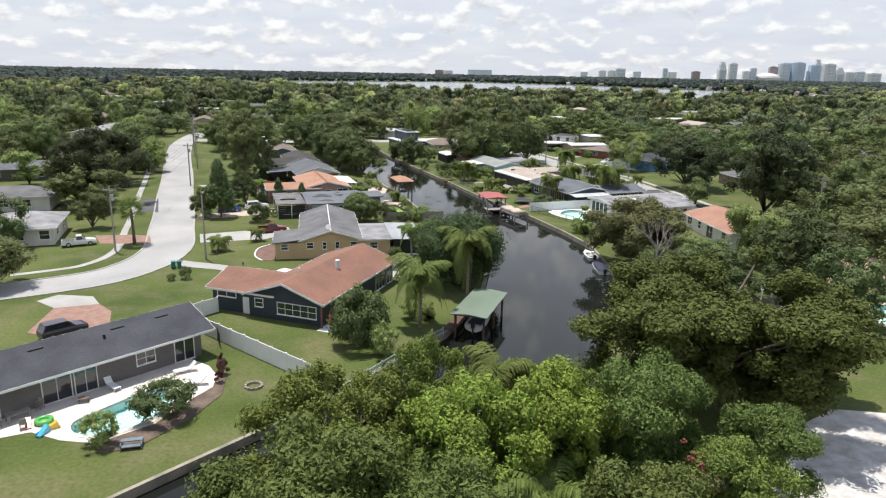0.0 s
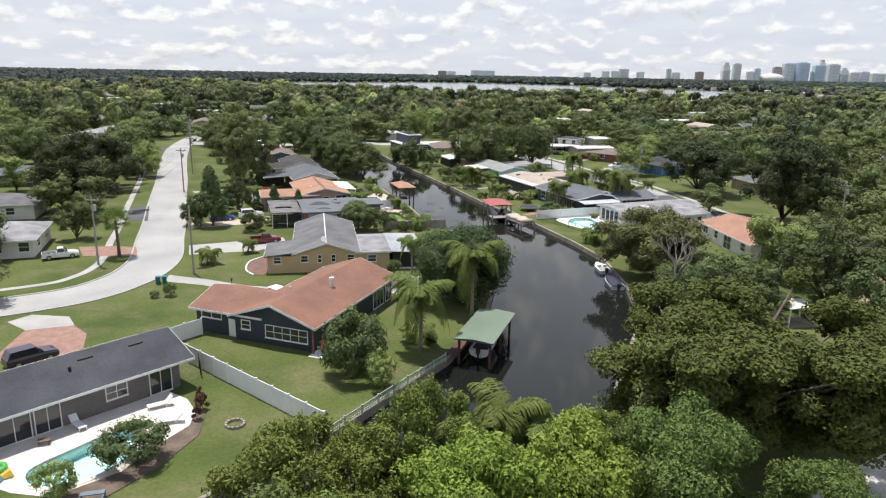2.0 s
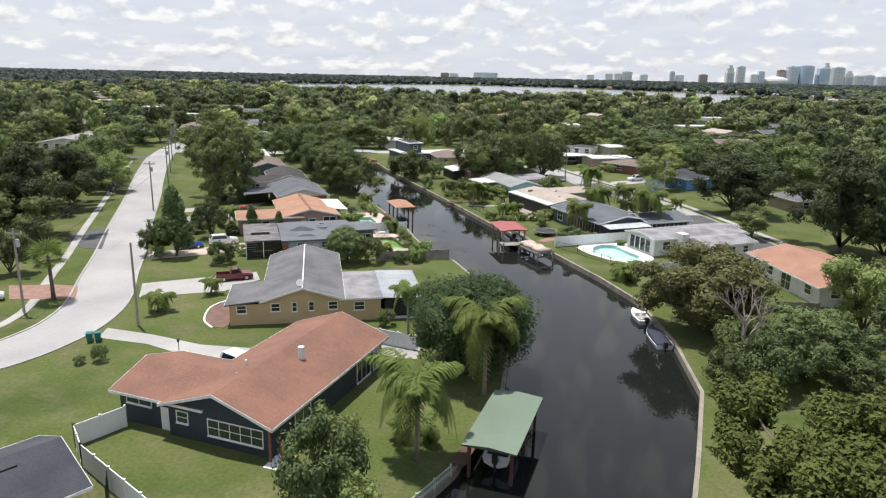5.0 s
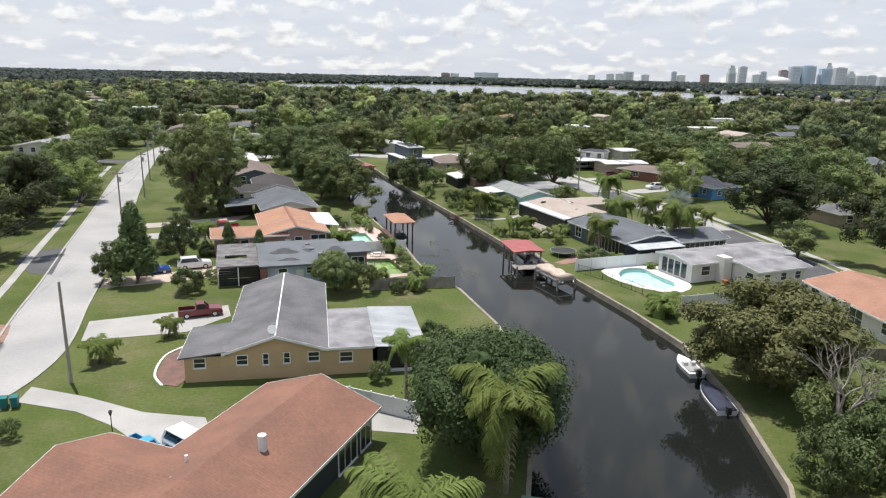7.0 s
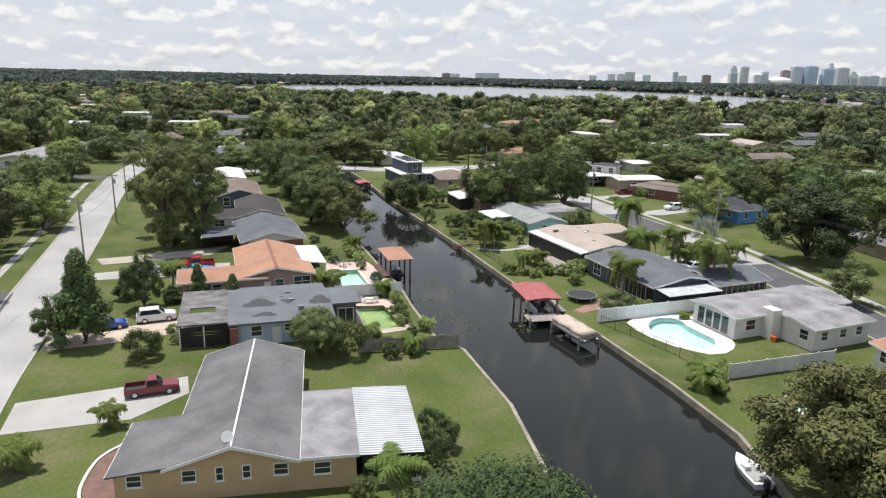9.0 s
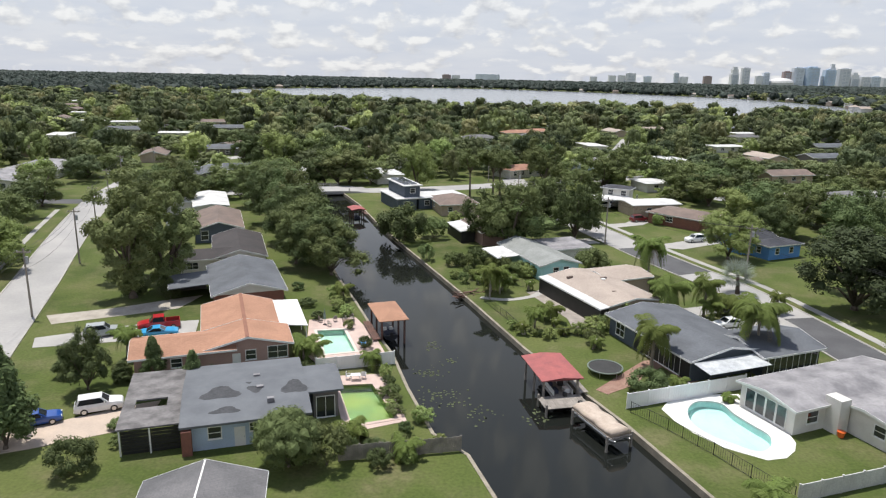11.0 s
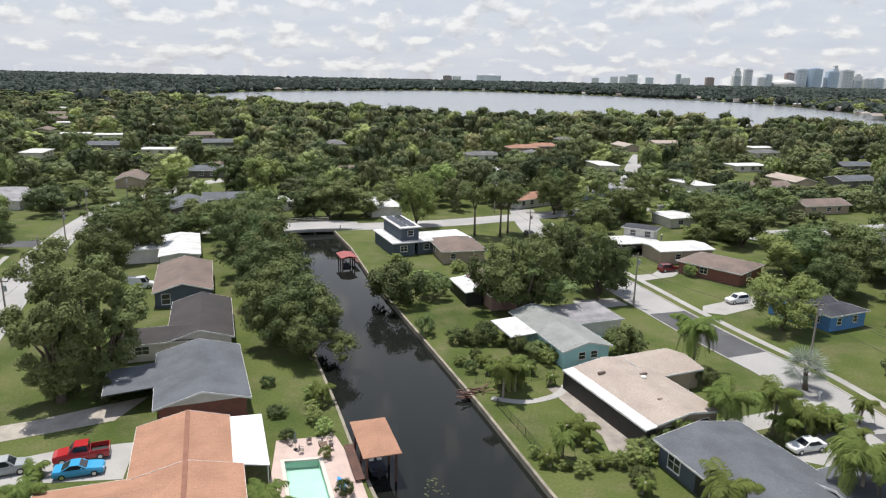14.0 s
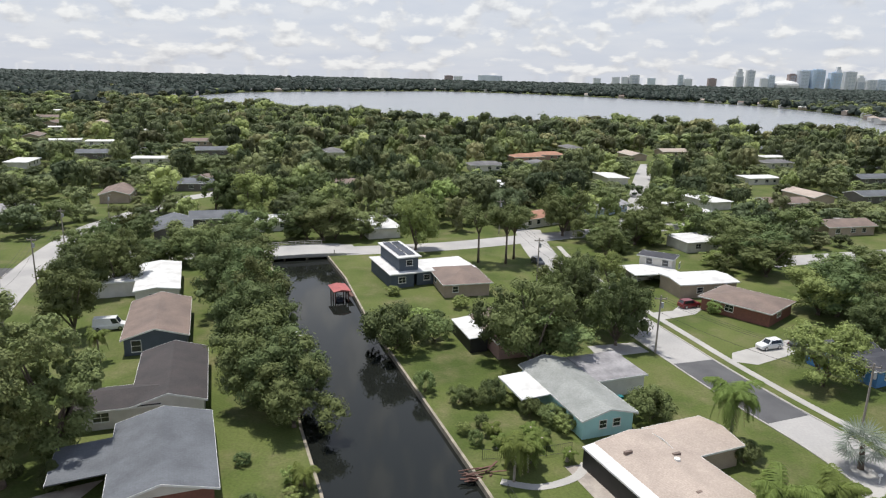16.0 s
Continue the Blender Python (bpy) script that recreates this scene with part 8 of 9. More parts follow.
    fr = 0.72 if kind == "van" else 0.0
    for nm, a, b, cc, dd, pz in (("side_window", V[0], V[1], V[5], V[4], -1), ("side_window", V[3], V[2], V[6], V[7], 1)):
        a, b, cc, dd = (Vector(v) for v in (a, b, cc, dd))
        a, dd = a.lerp(b, fr), dd.lerp(cc, fr)
        glass(nm, a, b, cc, dd, (0, pz, 0))
    r = 0.33 if kind in ("sedan", "coupe") else 0.37
    for xx in (-hl + 0.95, hl - 0.95):
        for sg in (-1, 1):
            w = part("wheel", Geo().tube([(xx, sg * (hw - 0.2), r), (xx, sg * (hw + 0.015), r)], r, 16), BLACK, e)
            part("rim", Geo().tube([(xx, sg * (hw + 0.012), r), (xx, sg * (hw + 0.03), r)], r * 0.62, 12), CHROME, w)
    for sg in (-1, 1):
        part("headlight", Geo().box(hl - 0.14, hl - 0.02, sg * hw * 0.62 - 0.17, sg * hw * 0.62 + 0.17, 0.62, 0.76), LAMP, e)
        part("tail_light", Geo().box(-hl - 0.01, -hl + 0.06, sg * hw * 0.78 - 0.1, sg * hw * 0.78 + 0.1, 0.65, 0.88), TAIL, e)
        part("mirror", Geo().box(x1 - 0.55, x1 - 0.42, sg * (hw + 0.02) - 0.08, sg * (hw + 0.02) + 0.08, belt + 0.02, belt + 0.17), colour, e)
    part("bumper", Geo().box(-hl - 0.05, -hl + 0.08, -hw * 0.86, hw * 0.86, 0.36, 0.52), CHROME if kind in ("pickup", "truck") else colour, e)
    return e


P_RED, P_DKRED, P_WHITE, P_BLUE, P_SKY = paint("red_paint", (0.42, 0.02, 0.025)), paint("dark_red_paint", (0.17, 0.012, 0.02)), paint("white_car_paint", (0.78, 0.78, 0.78)), paint("deep_blue_paint", (0.015, 0.07, 0.30)), paint("sky_blue_paint", (0.05, 0.34, 0.62))
P_DARK, P_GREY, P_TEAL, P_PLUM = paint("dark_paint", (0.02, 0.022, 0.026)), paint("silver_paint", (0.35, 0.37, 0.38)), paint("dark_teal_paint", (0.02, 0.08, 0.09)), paint("plum_paint", (0.03, 0.02, 0.045))
car(-32.0, 136.9, 22, "pickup", P_DKRED, "dark red pickup truck with an empty bed on a driveway", "pickup")
car(-38.8, 154.4, 24, "suv", P_WHITE, "white sport utility vehicle on a tan driveway")
car(-43.0, 151.6, 28, "sedan", P_BLUE, "deep blue sedan parked under a magnolia")
car(-41.8, 175.3, 202, "truck", P_RED, "bright red crew-cab pickup on a driveway", "pickup")
car(-40.7, 172.7, 19, "coupe", P_SKY, "bright blue muscle car on a driveway")
car(-47.4, 172.6, 24, "suv", P_GREY, "grey vehicle half hidden by a palm")
car(-59.3, 227.9, 16, "van", P_WHITE, "white cargo van on a driveway", "van")
car(29.6, 179.6, 196, "sedan", P_WHITE, "white sedan parked on a driveway")
car(42.0, 226.8, 200, "suv", P_WHITE, "white sport utility vehicle on a driveway")
car(47.3, 227.6, 20, "sedan", P_DARK, "dark car shaded by an oak")
car(36.2, 245.4, 20, "suv", P_DKRED, "dark red car in front of a white house")
car(32.2, 261.6, 22, "minivan", P_WHITE, "white minivan under a carport", "van")
car(12.4, 271.6, -72, "suv", P_DARK, "dark vehicle on the street")
car(-56.7, 126.8, 30, "pickup", P_WHITE, "white pickup truck beside a house", "pickup")
car(-41.3, 93.6, 49, "suv", P_PLUM, "dark plum car on a brick driveway")
car(-26.2, 109.6, -35, "pickup", P_SKY, "blue pickup truck on a curved driveway", "pickup")
car(-23.4, 110.4, -35, "minivan", P_WHITE, "white van beside a blue pickup", "van")


# ---- boats ----
def boat(m, L, W, hullm, coverm, label, motor=True, cover=True, shield=False):
    e = thing("boat", m @ REAL, label, "boat")
    st = []
    for k in range(9):
        s = k / 8
        w = W / 2 * (1 - max(0, (s - 0.45) / 0.55) ** 2.2 * 0.97) * (0.94 + 0.06 * min(1, s * 4))
        st.append((-L / 2 + L * s, -0.25 + 0.35 * max(0, s - 0.6), 0.55 + 0.22 * s * s, max(w, 0.03)))
    part("hull", loft(st, [(-0.25, 0), (-0.85, 0.35), (-1.0, 0.95), (-1.0, 1.0), (1.0, 1.0), (1.0, 0.95), (0.85, 0.35), (0.25, 0)]), hullm, e, smooth=False)
    if cover:
        cs = [(x, z1, z1 + 0.05 + 0.38 * math.sin(math.pi * min(1, max(0.05, (i + 0.5) / 9))), w * 0.93) for i, (x, z0, z1, w) in enumerate(st)]
        part("cover", loft(cs, [(-1.0, 0), (-0.8, 0.55), (-0.3, 1.0), (0.3, 1.0), (0.8, 0.55), (1.0, 0)]), coverm, e, smooth=True)
    else:
        part("cockpit", Geo().box(-L * 0.42, L * 0.12, -W * 0.36, W * 0.36, 0.5, 0.64), coverm, e)
        for yy in (-0.45, 0.45):
            part("seat", Geo().box(-L * 0.1, L * 0.0, yy - 0.25, yy + 0.25, 0.64, 1.0), WHITE, e)
    if shield:
        part("windshield", Geo().box(L * 0.1, L * 0.13, -W * 0.36, W * 0.36, 0.66, 1.05), GLASS, e)
    if motor:
        o = part("outboard_motor", Geo().box(-L / 2 - 0.45, -L / 2 - 0.05, -0.2, 0.2, 0.35, 1.05), BLACK, e)
        part("leg", Geo().box(-L / 2 - 0.3, -L / 2 - 0.15, -0.08, 0.08, -0.5, 0.35), BLACK, o)
    return e


NAVYCANVAS = mat("navy_canvas", (0.02, 0.025, 0.05), (0.03, 0.035, 0.06), 0.8, scale=1.5, fine=10)
BEIGECANVAS = mat("beige_canvas", (0.50, 0.42, 0.35), (0.42, 0.34, 0.28), 0.85, scale=1.0, fine=8)
GELCOAT = mat("white_gelcoat", (0.76, 0.76, 0.75), (0.68, 0.68, 0.67), 0.25, scale=1, fine=8, fine_mix=0.05)
boat(pose(15.55, 121.0, -0.62, 0, 0, 91), 6.0, 2.2, GELCOAT, NAVYCANVAS, "white ski boat with a navy canvas cover")
boat(pose(15.5, 127.2, -0.62, 0, 0, 96), 4.6, 1.9, GELCOAT, mat("grey_cockpit", (0.35, 0.35, 0.34), None, 0.7), "small open white skiff at the bank", True, False)
boat(pose(-1.75, 99.0, 0.0, 0, 0, 71), 6.2, 2.3, GELCOAT, NAVYCANVAS, "white motor boat lifted under a boathouse", True, False, True)
boat(pose(-13.9, 176.0, -0.3, 0, 0, 108), 5.0, 2.0, mat("dark_hull", (0.03, 0.035, 0.05), None, 0.4), NAVYCANVAS, "dark hulled boat on a lift under a boathouse", True, False)
boat(pose(-30.0, 226.6, -0.62, 0, 0, 105), 5.6, 1.8, GELCOAT, BEIGECANVAS, "white boat moored under trees", False, False)
boat(pose(-26.9, 246.8, -0.62, 0, 0, 110), 4.0, 1.6, mat("dark_hull", (0.03, 0.035, 0.05), None, 0.4), NAVYCANVAS, "small dark boat under a red roof", False, False)


def pontoon(m, L, W, label, covered):
    e = thing("pontoon_boat", m @ REAL, label, "boat")
    for yy in (-W / 2 + 0.35, W / 2 - 0.35):
        part("float", Geo().tube([(-L / 2, yy, 0), (L / 2 - 0.5, yy, 0), (L / 2, yy, 0.12)], [0.3, 0.3, 0.06], 12), CHROME, e)
    part("deck", Geo().box(-L / 2, L / 2 - 0.2, -W / 2, W / 2, 0.3, 0.4), GREYWOOD, e)
    if covered:
        st = [(-L / 2 + 0.1 + (L - 0.5) * k / 7, 0.4, 1.0 + 0.22 * math.sin(k * 2.1), W / 2 - 0.05) for k in range(8)]
        part("cover", loft(st, [(-1, 0), (-1, 0.7), (-0.6, 1.0), (0.6, 1.0), (1, 0.7), (1, 0)]), BEIGECANVAS, e, "sun-faded beige canvas cover", smooth=True)
    else:
        for sg in (-1, 1):
            part("side_rail", Geo().box(-L / 2 + 0.2, L / 2 - 0.6, sg * (W / 2 - 0.05) - 0.03, sg * (W / 2 - 0.05) + 0.03, 0.4, 1.0), WHITE, e)
        for xx in (-1.8, 0.2, 1.6):
            part("seat", Geo().box(xx - 0.5, xx + 0.5, -W / 2 + 0.2, -W / 2 + 0.8, 0.4, 0.85), WHITE, e)
            part("seat", Geo().box(xx - 0.5, xx + 0.5, W / 2 - 0.8, W / 2 - 0.2, 0.4, 0.85), NAVYCANVAS, e)
        part("helm", Geo().box(-0.4, 0.1, -0.9, -0.3, 0.4, 1.2), BLACK, e)
    part("outboard_motor", Geo().box(-L / 2 - 0.45, -L / 2, -0.2, 0.2, 0.1, 0.95), BLACK, e)


pontoon(pose(7.35, 152.6, 0.42, 0, 0, -66), 7.2, 2.5, "pontoon boat under a beige canvas cover on a lift", True)
pontoon(pose(4.5, 161.2, -0.15, 0, 0, 102), 6.0, 2.4, "open pontoon boat inside a boathouse", False)


# ---- loose things in the yards ----
def lounger(x, y, ang):
    e = thing("sun_lounger", pose(x, y, 0.045, 0, 0, ang) @ REAL, "white plastic sun lounger with a raised back", "lounger", "pool loungers")
    part("seat", Geo().box(-0.3, 1.3, -0.32, 0.32, 0.28, 0.36), VINYL, e)
    part("backrest", Geo().add([(-0.3, -0.32, 0.3), (-0.3, 0.32, 0.3), (-0.85, 0.32, 0.85), (-0.85, -0.32, 0.85), (-0.25, -0.32, 0.36), (-0.25, 0.32, 0.36), (-0.8, 0.32, 0.91), (-0.8, -0.32, 0.91)], [(0, 1, 2, 3), (7, 6, 5, 4), (0, 3, 7, 4), (1, 5, 6, 2), (3, 2, 6, 7), (0, 4, 5, 1)]), VINYL, e)
    for xx in (-0.2, 1.2):
        for yy in (-0.28, 0.28):
            part("leg", Geo().box(xx - 0.03, xx + 0.03, yy - 0.03, yy + 0.03, 0, 0.28), VINYL, e)


for p in ((-31.9, 82.9, -40), (-27.0, 86.0, 215), (-25.3, 83.6, 200)):
    lounger(*p)


def table(x, y, ang, L, W, H, material, label, cat="table"):
    e = thing("table", pose(x, y, 0.045, 0, 0, ang) @ REAL, label, cat)
    n = max(3, round(W / 0.16))
    for k in range(n):
        part("board", Geo().box(-L / 2, L / 2, -W / 2 + W * k / n + 0.008, -W / 2 + W * (k + 1) / n - 0.008, H - 0.04, H), material, e)
    for xx in (-L / 2 + 0.08, L / 2 - 0.08):
        for yy in (-W / 2 + 0.08, W / 2 - 0.08):
            part("leg", Geo().box(xx - 0.035, xx + 0.035, yy - 0.035, yy + 0.035, 0, H - 0.04), material, e)


def chair(x, y, ang, material, label):
    e = thing("patio_chair", pose(x, y, 0.045, 0, 0, ang) @ REAL, label, "chair", "patio chairs")
    part("seat", Geo().box(-0.25, 0.25, -0.25, 0.25, 0.4, 0.46), material, e)
    part("backrest", Geo().box(-0.25, -0.2, -0.25, 0.25, 0.46, 0.95), material, e)
    for xx in (-0.22, 0.22):
        for yy in (-0.22, 0.22):
            part("leg", Geo().box(xx - 0.02, xx + 0.02, yy - 0.02, yy + 0.02, 0, 0.4), material, e)
    for yy in (-0.27, 0.27):
        part("armrest", Geo().box(-0.22, 0.2, yy - 0.025, yy + 0.025, 0.62, 0.66), material, e)


table(-36.0, 77.6, 49, 1.8, 0.9, 0.74, GREYWOOD, "grey slatted patio dining table")
table(-32.8, 80.4, 20, 0.9, 0.6, 0.4, WOOD, "low brown wooden patio table")
for x, y, a in ((-36.8, 76.4, 60), (-35.0, 76.4, 120), (-37.0, 78.8, -40), (-35.4, 79.2, -100), (-36.0, 79.9, 229), (-34.6, 81.3, 229)):
    chair(x, y, a, GREYWOOD if y < 79.5 else BLACK, "dark patio armchair by the wall" if y > 79.5 else "grey slatted patio chair")
for x, y, a in ((-22.6, 178.4, 40), (-20.8, 178.8, 120), (-19.6, 178.6, 200), (-21.2, 177.0, 0), (-18.4, 177.8, 100), (-18.8, 179.4, 220)):
    chair(x, y, a, GREYWOOD, "grey patio chair on a pool deck")
table(-19.2, 178.0, 20, 0.9, 0.9, 0.6, WOOD, "small wooden patio table")
for x, y, a in ((-16.8, 161.9, 0), (-15.2, 162.2, 90)):
    chair(x, y, a, VINYL, "white patio chair by the pool")
table(-16.0, 161.8, 10, 1.2, 0.8, 0.7, VINYL, "white patio table by the pool")
e = thing("patio_umbrella", pose(-21.9, 177.6, 0.04) @ REAL, "closed grey-green patio umbrella", "umbrella")
part("pole", Geo().cyl(0, 0, 0, 2.4, 0.025, 8), CHROME, e)
part("canopy", Geo().tube([(0, 0, 0.9), (0, 0, 1.4), (0, 0, 2.35)], [0.22, 0.2, 0.03], 10), mat("greygreen_canvas", (0.24, 0.28, 0.24), None, 0.85), e)
part("base", Geo().cyl(0, 0, 0, 0.08, 0.25, 12), BLACK, e)
e = thing("kayak", pose(-16.4, 171.6, 0.06, 0, 0, -66) @ REAL, "bright blue kayak lying on the pool deck", "kayak")
part("hull", loft([(-1.6, 0.2, 0.25, 0.03), (-0.9, 0.05, 0.3, 0.3), (0, 0.0, 0.3, 0.37), (0.9, 0.05, 0.3, 0.3), (1.6, 0.2, 0.28, 0.03)], BODY), paint("kayak_blue", (0.04, 0.30, 0.65)), e)
part("cockpit", Geo().cyl(0, 0, 0.28, 0.32, 0.24, 14), BLACK, e)
e = thing("trampoline", pose(10.45, 164.8, 0) @ REAL, "round black trampoline with a pale rim on a lawn", "trampoline")
part("mat", Geo().cyl(0, 0, 0.8, 0.83, 2.0, 36), BLACK, e)
rimp = [(2.15 * math.cos(k * math.pi / 18), 2.15 * math.sin(k * math.pi / 18), 0.82) for k in range(37)]
part("rim", Geo().tube(rimp, 0.1, 6, False), mat("grey_green_pad", (0.18, 0.22, 0.19), None, 0.7), e)
for k in range(6):
    a = k * math.pi / 3
    part("leg", Geo().tube([(2.1 * math.cos(a), 2.1 * math.sin(a), 0), (2.1 * math.cos(a), 2.1 * math.sin(a), 0.8)], 0.03, 6), CHROME, e)
e = thing("garden_bench", pose(-26.5, 74.2, 0, 0, 0, 15) @ REAL, "grey two-step wooden bench by a bed", "bench")
part("lower_board", Geo().box(-0.8, 0.8, -0.5, 0.0, 0.25, 0.32), mat("slate_wood", (0.16, 0.20, 0.23), (0.12, 0.15, 0.17), 0.8, scale=2, fine=12), e)
part("upper_board", Geo().box(-0.8, 0.8, 0.0, 0.5, 0.5, 0.57), MATS["slate_wood"], e)
for xx in (-0.75, 0.75):
    part("side", Geo().box(xx - 0.04, xx + 0.04, -0.5, 0.5, 0, 0.5), MATS["slate_wood"], e)
e = thing("storage_rack", pose(-30.0, 87.6, 0.04, 0, 0, 49) @ REAL, "metal rack of pool toys against the wall", "rack")
for zz in (0.1, 0.6, 1.1, 1.6):
    part("shelf", Geo().box(-0.5, 0.5, -0.22, 0.22, zz, zz + 0.04), CHROME, e)
for xx in (-0.5, 0.5):
    for yy in (-0.2, 0.2):
        part("upright", Geo().box(xx - 0.02, xx + 0.02, yy - 0.02, yy + 0.02, 0, 1.8), CHROME, e)
TOY = [paint("toy_green", (0.12, 0.45, 0.10)), paint("toy_yellow", (0.75, 0.50, 0.05)), paint("toy_blue", (0.06, 0.40, 0.60)), paint("toy_red", (0.5, 0.05, 0.03))]
for k, (x, y, lab) in enumerate(((-34.0, 77.2, "green inflatable ring by the pool"), (-33.0, 76.4, "small yellow plastic toy slide"), (-33.2, 75.7, "blue plastic toy on the patio"), (-34.8, 76.7, "red plastic toy on the patio"))):
    e = thing("pool_toy", pose(x, y, 0.05, 0, 0, 40 * k) @ REAL, lab, "toy")
    if k == 0:
        part("ring", Geo().tube([(0.55 * math.cos(a * math.pi / 10), 0.55 * math.sin(a * math.pi / 10), 0.2) for a in range(21)], 0.2, 8, False), TOY[0], e, smooth=True)
        part("float_bed", Geo().cyl(0, 0, 0.1, 0.18, 0.5, 16), TOY[0], e)
    else:
        part("slide" if k == 1 else "body", Geo().add([(-0.6, -0.2, 0), (0.6, -0.2, 0), (0.6, 0.2, 0), (-0.6, 0.2, 0), (-0.6, -0.2, 0.1), (0.4, -0.2, 0.6), (0.4, 0.2, 0.6), (-0.6, 0.2, 0.1)], [(3, 2, 1, 0), (4, 5, 6, 7), (0, 1, 5, 4), (2, 3, 7, 6), (1, 2, 6, 5), (3, 0, 4, 7)]), TOY[k], e)
        part("edge", Geo().box(-0.6, 0.4, 0.2, 0.25, 0.05, 0.3), TOY[k], e)


def bin_cart(x, y, ang, material, label):
    e = thing("wheelie_bin", pose(x, y, 0.02, 0, 0, ang) @ REAL, label, "bin")
    part("body", Geo().add([(-0.24, -0.3, 0.05), (0.24, -0.3, 0.05), (0.24, 0.25, 0.05), (-0.24, 0.25, 0.05), (-0.3, -0.38, 1.0), (0.3, -0.38, 1.0), (0.3, 0.36, 1.0), (-0.3, 0.36, 1.0)], [(3, 2, 1, 0), (0, 1, 5, 4), (1, 2, 6, 5), (2, 3, 7, 6), (3, 0, 4, 7), (4, 5, 6, 7)]), material, e)
    part("lid", Geo().box(-0.32, 0.32, -0.41, 0.4, 1.0, 1.07), material, e)
    for xx in (-0.3, 0.3):
        part("wheel", Geo().tube([(xx - 0.04, 0.3, 0.12), (xx + 0.04, 0.3, 0.12)], 0.12, 10), BLACK, e)


TEALBIN = mat("teal_bin", (0.01, 0.16, 0.17), None, 0.5)
bin_cart(-39.5, 116.2, 20, TEALBIN, "dark teal wheeled rubbish bin on the kerb")
bin_cart(-38.8, 116.4, 20, TEALBIN, "dark teal wheeled rubbish bin on the kerb")
bin_cart(14.6, 207.6, 20, TEALBIN, "teal wheeled bin beside a garage")
e = thing("lamp_post", pose(-29.6, 112.4, 0) @ REAL, "black garden lamp post by a driveway", "lamp post")
part("pole", Geo().cyl(0, 0, 0, 2.0, 0.04, 8), BLACK, e)
part("lantern", Geo().tube([(0, 0, 2.0), (0, 0, 2.3)], [0.09, 0.16], 6), GLASS, e)
part("cap", Geo().tube([(0, 0, 2.3), (0, 0, 2.45)], [0.2, 0.02], 6), BLACK, e)
e = thing("mailbox", pose(37.0, 191.0, 0, 0, 0, 20) @ REAL, "white roadside mailbox on a post", "mailbox")
part("post", Geo().box(-0.06, 0.06, -0.06, 0.06, 0, 1.0), VINYL, e)
part("box", Geo().box(-0.25, 0.25, -0.12, 0.12, 1.0, 1.28), VINYL, e)
e = thing("canopy_shelter", pose(29.75, 104.95, 0, 0, 0, 2), "open white canopy shelter on slim posts", "shelter")
part("roof", Geo().slab([(-0.15, -0.1, 2.0), (1.4, -0.1, 2.2), (1.4, 3.2, 2.2), (-0.15, 3.2, 2.0)], 0.06).slab([(1.4, -0.1, 2.2), (2.95, -0.1, 2.0), (2.95, 3.2, 2.0), (1.4, 3.2, 2.2)], 0.06), W_WHITE, e)
for px, py in ((0, 0.05), (2.8, 0.05), (0, 3.05), (2.8, 3.05)):
    part("post", Geo().box(px - 0.06, px + 0.06, py - 0.06, py + 0.06, 0, 2.02), WHITE, e)
for px in (0, 2.8):
    for pz in (0.45, 0.85):
        part("rail", Geo().box(px - 0.03, px + 0.03, 0.11, 2.99, pz, pz + 0.06), WHITE, e)
part("deck", Geo().box(-0.2, 3.0, -0.1, 3.2, 0.0, 0.06), SEAWALL, e)
e = thing("fire_pit", pose(-20.8, 83.4, 0) @ REAL, "low ring of brown stones on the lawn", "fire pit")
for k in range(12):
    a = k * math.pi / 6
    M = pose(0.75 * math.cos(a), 0.75 * math.sin(a), 0.12, 0, 0, math.degrees(a) + random.uniform(-10, 10))
    part("stone", Geo().add([M @ Vector(p) for p in ((-0.14, -0.19, -0.12), (0.14, -0.19, -0.12), (0.14, 0.19, -0.12), (-0.14, 0.19, -0.12), (-0.1, -0.15, 0.1), (0.1, -0.15, 0.12), (0.1, 0.15, 0.1), (-0.1, 0.15, 0.13))], [(3, 2, 1, 0), (4, 5, 6, 7), (0, 1, 5, 4), (1, 2, 6, 5), (2, 3, 7, 6), (3, 0, 4, 7)]), SEAWALL, e)
for x, y, lab in ((28.7, 152.0, "orange plastic bin by a house wall"), (-15.9, 96.3, "yellow plastic tub by a house corner")):
    e = thing("plastic_tub", pose(x, y, 0.02) @ REAL, lab, "tub")
    part("tub", Geo().tube([(0, 0, 0), (0, 0, 0.6)], [0.3, 0.4], 12), paint("orange_plastic", (0.75, 0.14, 0.03)) if x > 0 else TOY[1], e)
    part("rim", Geo().tube([(0, 0, 0.6), (0, 0, 0.66)], [0.44, 0.44], 12), paint("orange_plastic", (0.75, 0.14, 0.03)) if x > 0 else TOY[1], e)
for x, y, a, mt, lab in ((-14.9, 96.8, -20, paint("toy_red", (0.5, 0.05, 0.03)), "upright red kayak against a corner post"),):
    e = thing("kayak", pose(-16.6, 96.0, 0.95, 0, 90, 0) @ REAL, lab, "kayak")
    part("hull", loft([(-1.1, -0.05, 0.0, 0.03), (-0.6, -0.12, 0.1, 0.22), (0, -0.15, 0.12, 0.28), (0.6, -0.12, 0.1, 0.22), (1.1, -0.05, 0.0, 0.03)], BODY), mt, e)
    part("cockpit", Geo().cyl(0, 0, 0.11, 0.14, 0.18, 12), BLACK, e)

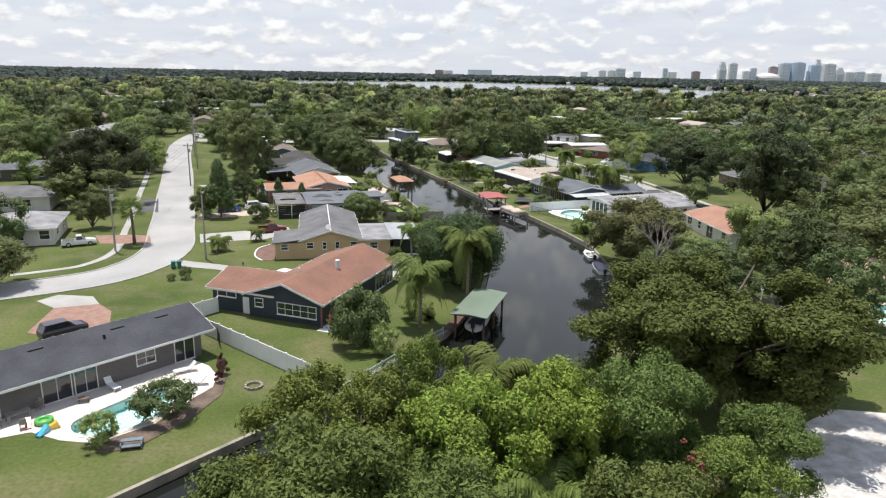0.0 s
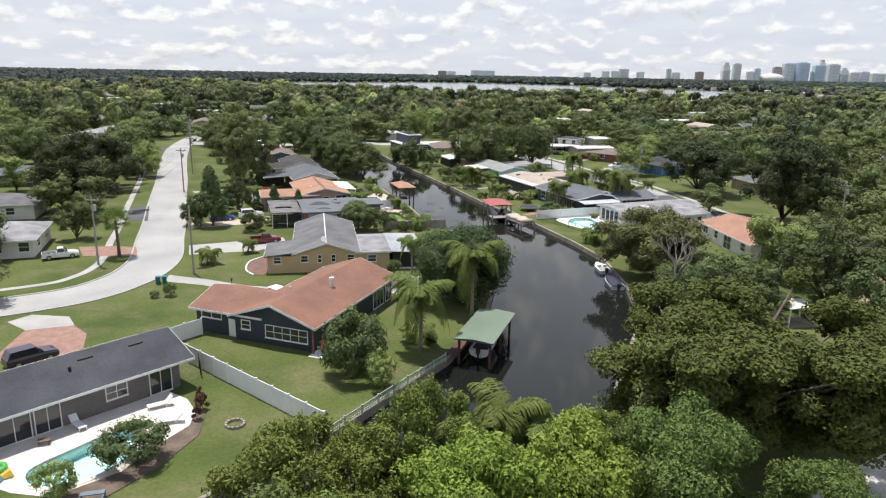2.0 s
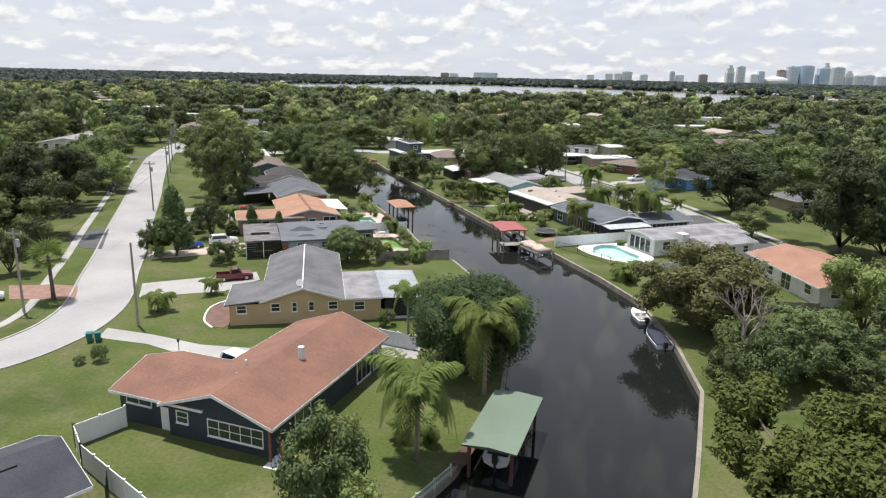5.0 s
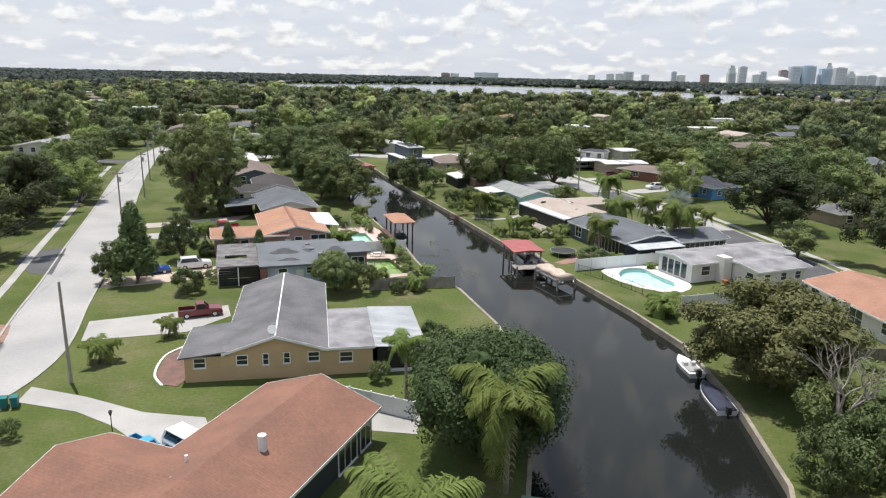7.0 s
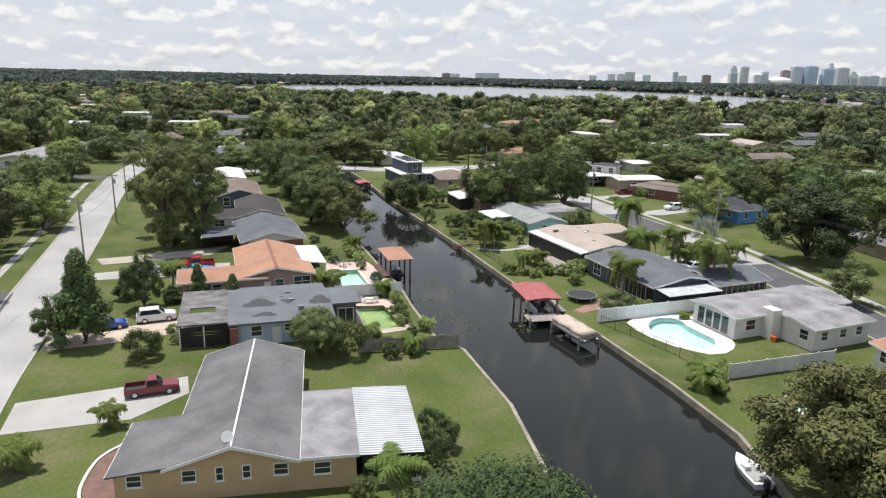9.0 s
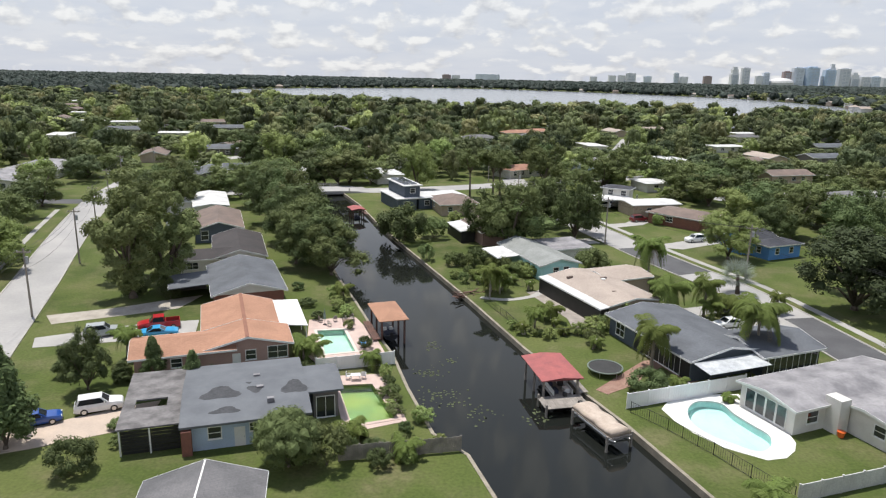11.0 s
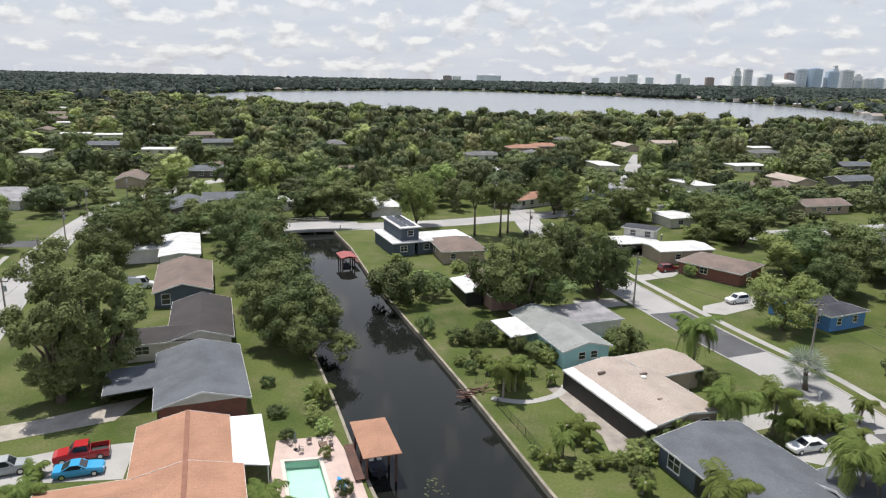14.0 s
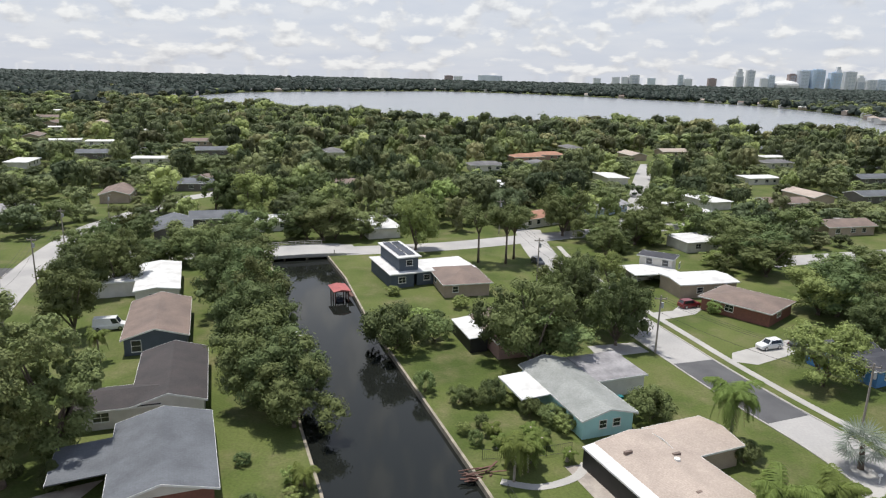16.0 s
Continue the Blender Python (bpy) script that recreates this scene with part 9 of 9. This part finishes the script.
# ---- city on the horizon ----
# walls and window bands carry haze in their colour: lightened, bluish, low contrast
GLASSBLUE_HAZED = mat("hazed_blue_curtain_wall", (0.42, 0.53, 0.68), (0.56, 0.66, 0.78), 0.25, scale=0.02, fine=0.3, fine_mix=0.25)
TOWER_PALE_HAZED = mat("hazed_pale_tower", (0.72, 0.73, 0.75), (0.62, 0.63, 0.66), 0.7, scale=0.02, fine=0.3, fine_mix=0.2)
TOWER_GREY_HAZED = mat("hazed_grey_tower", (0.66, 0.71, 0.78), (0.58, 0.63, 0.70), 0.6, scale=0.02, fine=0.3, fine_mix=0.2)
BAND_HAZED = mat("hazed_window_band", (0.38, 0.43, 0.50), (0.46, 0.50, 0.57), 0.3, scale=0.05)


def tower(x0, x1, top, material, label, band=True, style=0):
    w = x1 - x0
    d = w * 0.35
    e = thing("tower", pose((x0 + x1) / 2, 4150, 0, 0, 0, 12 if style == 2 else 0), label, "skyscraper", "city towers")
    if style == 1:          # stepped shaft
        part("shaft", Geo().box(-w / 2, w / 2, -d, d, 0, top * 0.62).box(-w * 0.38, w * 0.38, -d * 0.8, d * 0.8, top * 0.62, top * 0.86).box(-w * 0.24, w * 0.24, -d * 0.6, d * 0.6, top * 0.86, top), material, e)
    elif style == 3:        # low dome
        g = Geo()
        n = 20
        for j in range(4):
            r0, r1 = math.cos(j * 0.39), math.cos((j + 1) * 0.39)
            g.tube([(0, 0, top * 0.45 + top * 0.55 * math.sin(j * 0.39)), (0, 0, top * 0.45 + top * 0.55 * math.sin((j + 1) * 0.39))], [w / 2 * r0, w / 2 * r1], n, cap=j == 3)
        g.cyl(0, 0, 0, top * 0.45, w / 2 * 0.98, n)
        part("dome", g, material, e)
    else:
        part("shaft", Geo().prism([(-w / 2, -d * 0.6), (-w * 0.36, -d), (w * 0.36, -d), (w / 2, -d * 0.6), (w / 2, d), (-w / 2, d)], 0, top * 0.95), material, e)
        part("roof_plant", Geo().box(-w * 0.28, w * 0.28, -d * 0.5, d * 0.5, top * 0.95, top), material, e)
    if band and style != 3:
        n = max(3, int(top / 9))
        for j in range(n):
            z = 6 + (top * 0.6 - 8) * j / n if style == 1 else 6 + (top * 0.93 - 8) * j / n
            part("window_band", Geo().box(-w * 0.34, w * 0.34, -d - 0.5, -d, z, z + top * 0.4 / n), BAND_HAZED, e)
        for k in (-0.3, 0.0, 0.3) if style != 1 else ():
            part("pier", Geo().box(w * k - w * 0.02, w * k + w * 0.02, -d - 1.0, -d, 4, top * 0.95), material, e)


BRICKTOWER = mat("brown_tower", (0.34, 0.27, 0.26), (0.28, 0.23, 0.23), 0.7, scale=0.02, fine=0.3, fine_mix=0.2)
SKYLINE = [(1626, 1671, 106, TOWER_PALE_HAZED, "pale stepped office tower in the distance", 1), (1690, 1735, 105, TOWER_PALE_HAZED, "pale slab tower with a dark centre line", 0), (1813, 1851, 79, TOWER_GREY_HAZED, "grey office block in the distance", 0),
           (1774, 1812, 60, TOWER_PALE_HAZED, "low pale office block", 0), (1927, 1972, 88, BRICKTOWER, "brown square office tower in the distance", 0), (1982, 2044, 111, TOWER_GREY_HAZED, "slate grey office tower in the distance", 0),
           (2050, 2131, 116, GLASSBLUE_HAZED, "blue glass tower with pale piers in the distance", 2), (2163, 2226, 103, GLASSBLUE_HAZED, "bright blue glass tower in the distance", 0), (2184, 2225, 131, TOWER_PALE_HAZED, "pale tower rising behind a blue one", 1),
           (2245, 2309, 111, TOWER_PALE_HAZED, "pale tower with a brown side in the distance", 0), (2312, 2364, 87, TOWER_PALE_HAZED, "pale stepped block in the distance", 1), (2146, 2162, 68, TOWER_GREY_HAZED, "narrow grey block in the distance", 0),
           (1853, 1990, 50, R_WHITE, "white domed stadium building on the horizon", 3), (1303, 1331, 68, TOWER_GREY_HAZED, "single grey tower in the distance", 0), (1337, 1382, 47, TOWER_PALE_HAZED, "low pale building on the horizon", 0),
           (1475, 1520, 53, BRICKTOWER, "brown block on the horizon", 0), (928, 969, 47, TOWER_PALE_HAZED, "low pale building on the horizon", 0), (1023, 1081, 62, TOWER_PALE_HAZED, "pale hospital block on the horizon", 0),
           (982, 1020, 49, TOWER_PALE_HAZED, "low pale hospital wing on the horizon", 0), (1131, 1173, 46, TOWER_GREY_HAZED, "low grey building on the horizon", 0), (2374, 2430, 66, TOWER_PALE_HAZED, "low pale building on the horizon", 0),
           (2436, 2487, 70, TOWER_GREY_HAZED, "low grey building on the horizon", 0), (822, 861, 38, TOWER_PALE_HAZED, "low pale building on the horizon", 0), (-30, 20, 33, BRICKTOWER, "reddish building on the horizon", 0),
           (24, 73, 31, TOWER_PALE_HAZED, "pale wing of a building on the horizon", 0), (163, 299, 39, TOWER_GREY_HAZED, "long grey building on the horizon", 0), (2500, 2580, 62, TOWER_PALE_HAZED, "low pale building on the horizon", 0)]
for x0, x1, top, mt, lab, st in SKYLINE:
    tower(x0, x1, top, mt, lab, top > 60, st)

# ---- the site plan to metres ----
for ob in list(scene.objects):
    if ob.parent is None and ob.type in {'MESH', 'EMPTY'}:
        ob.matrix_world = Matrix.Scale(U, 4) @ ob.matrix_basis
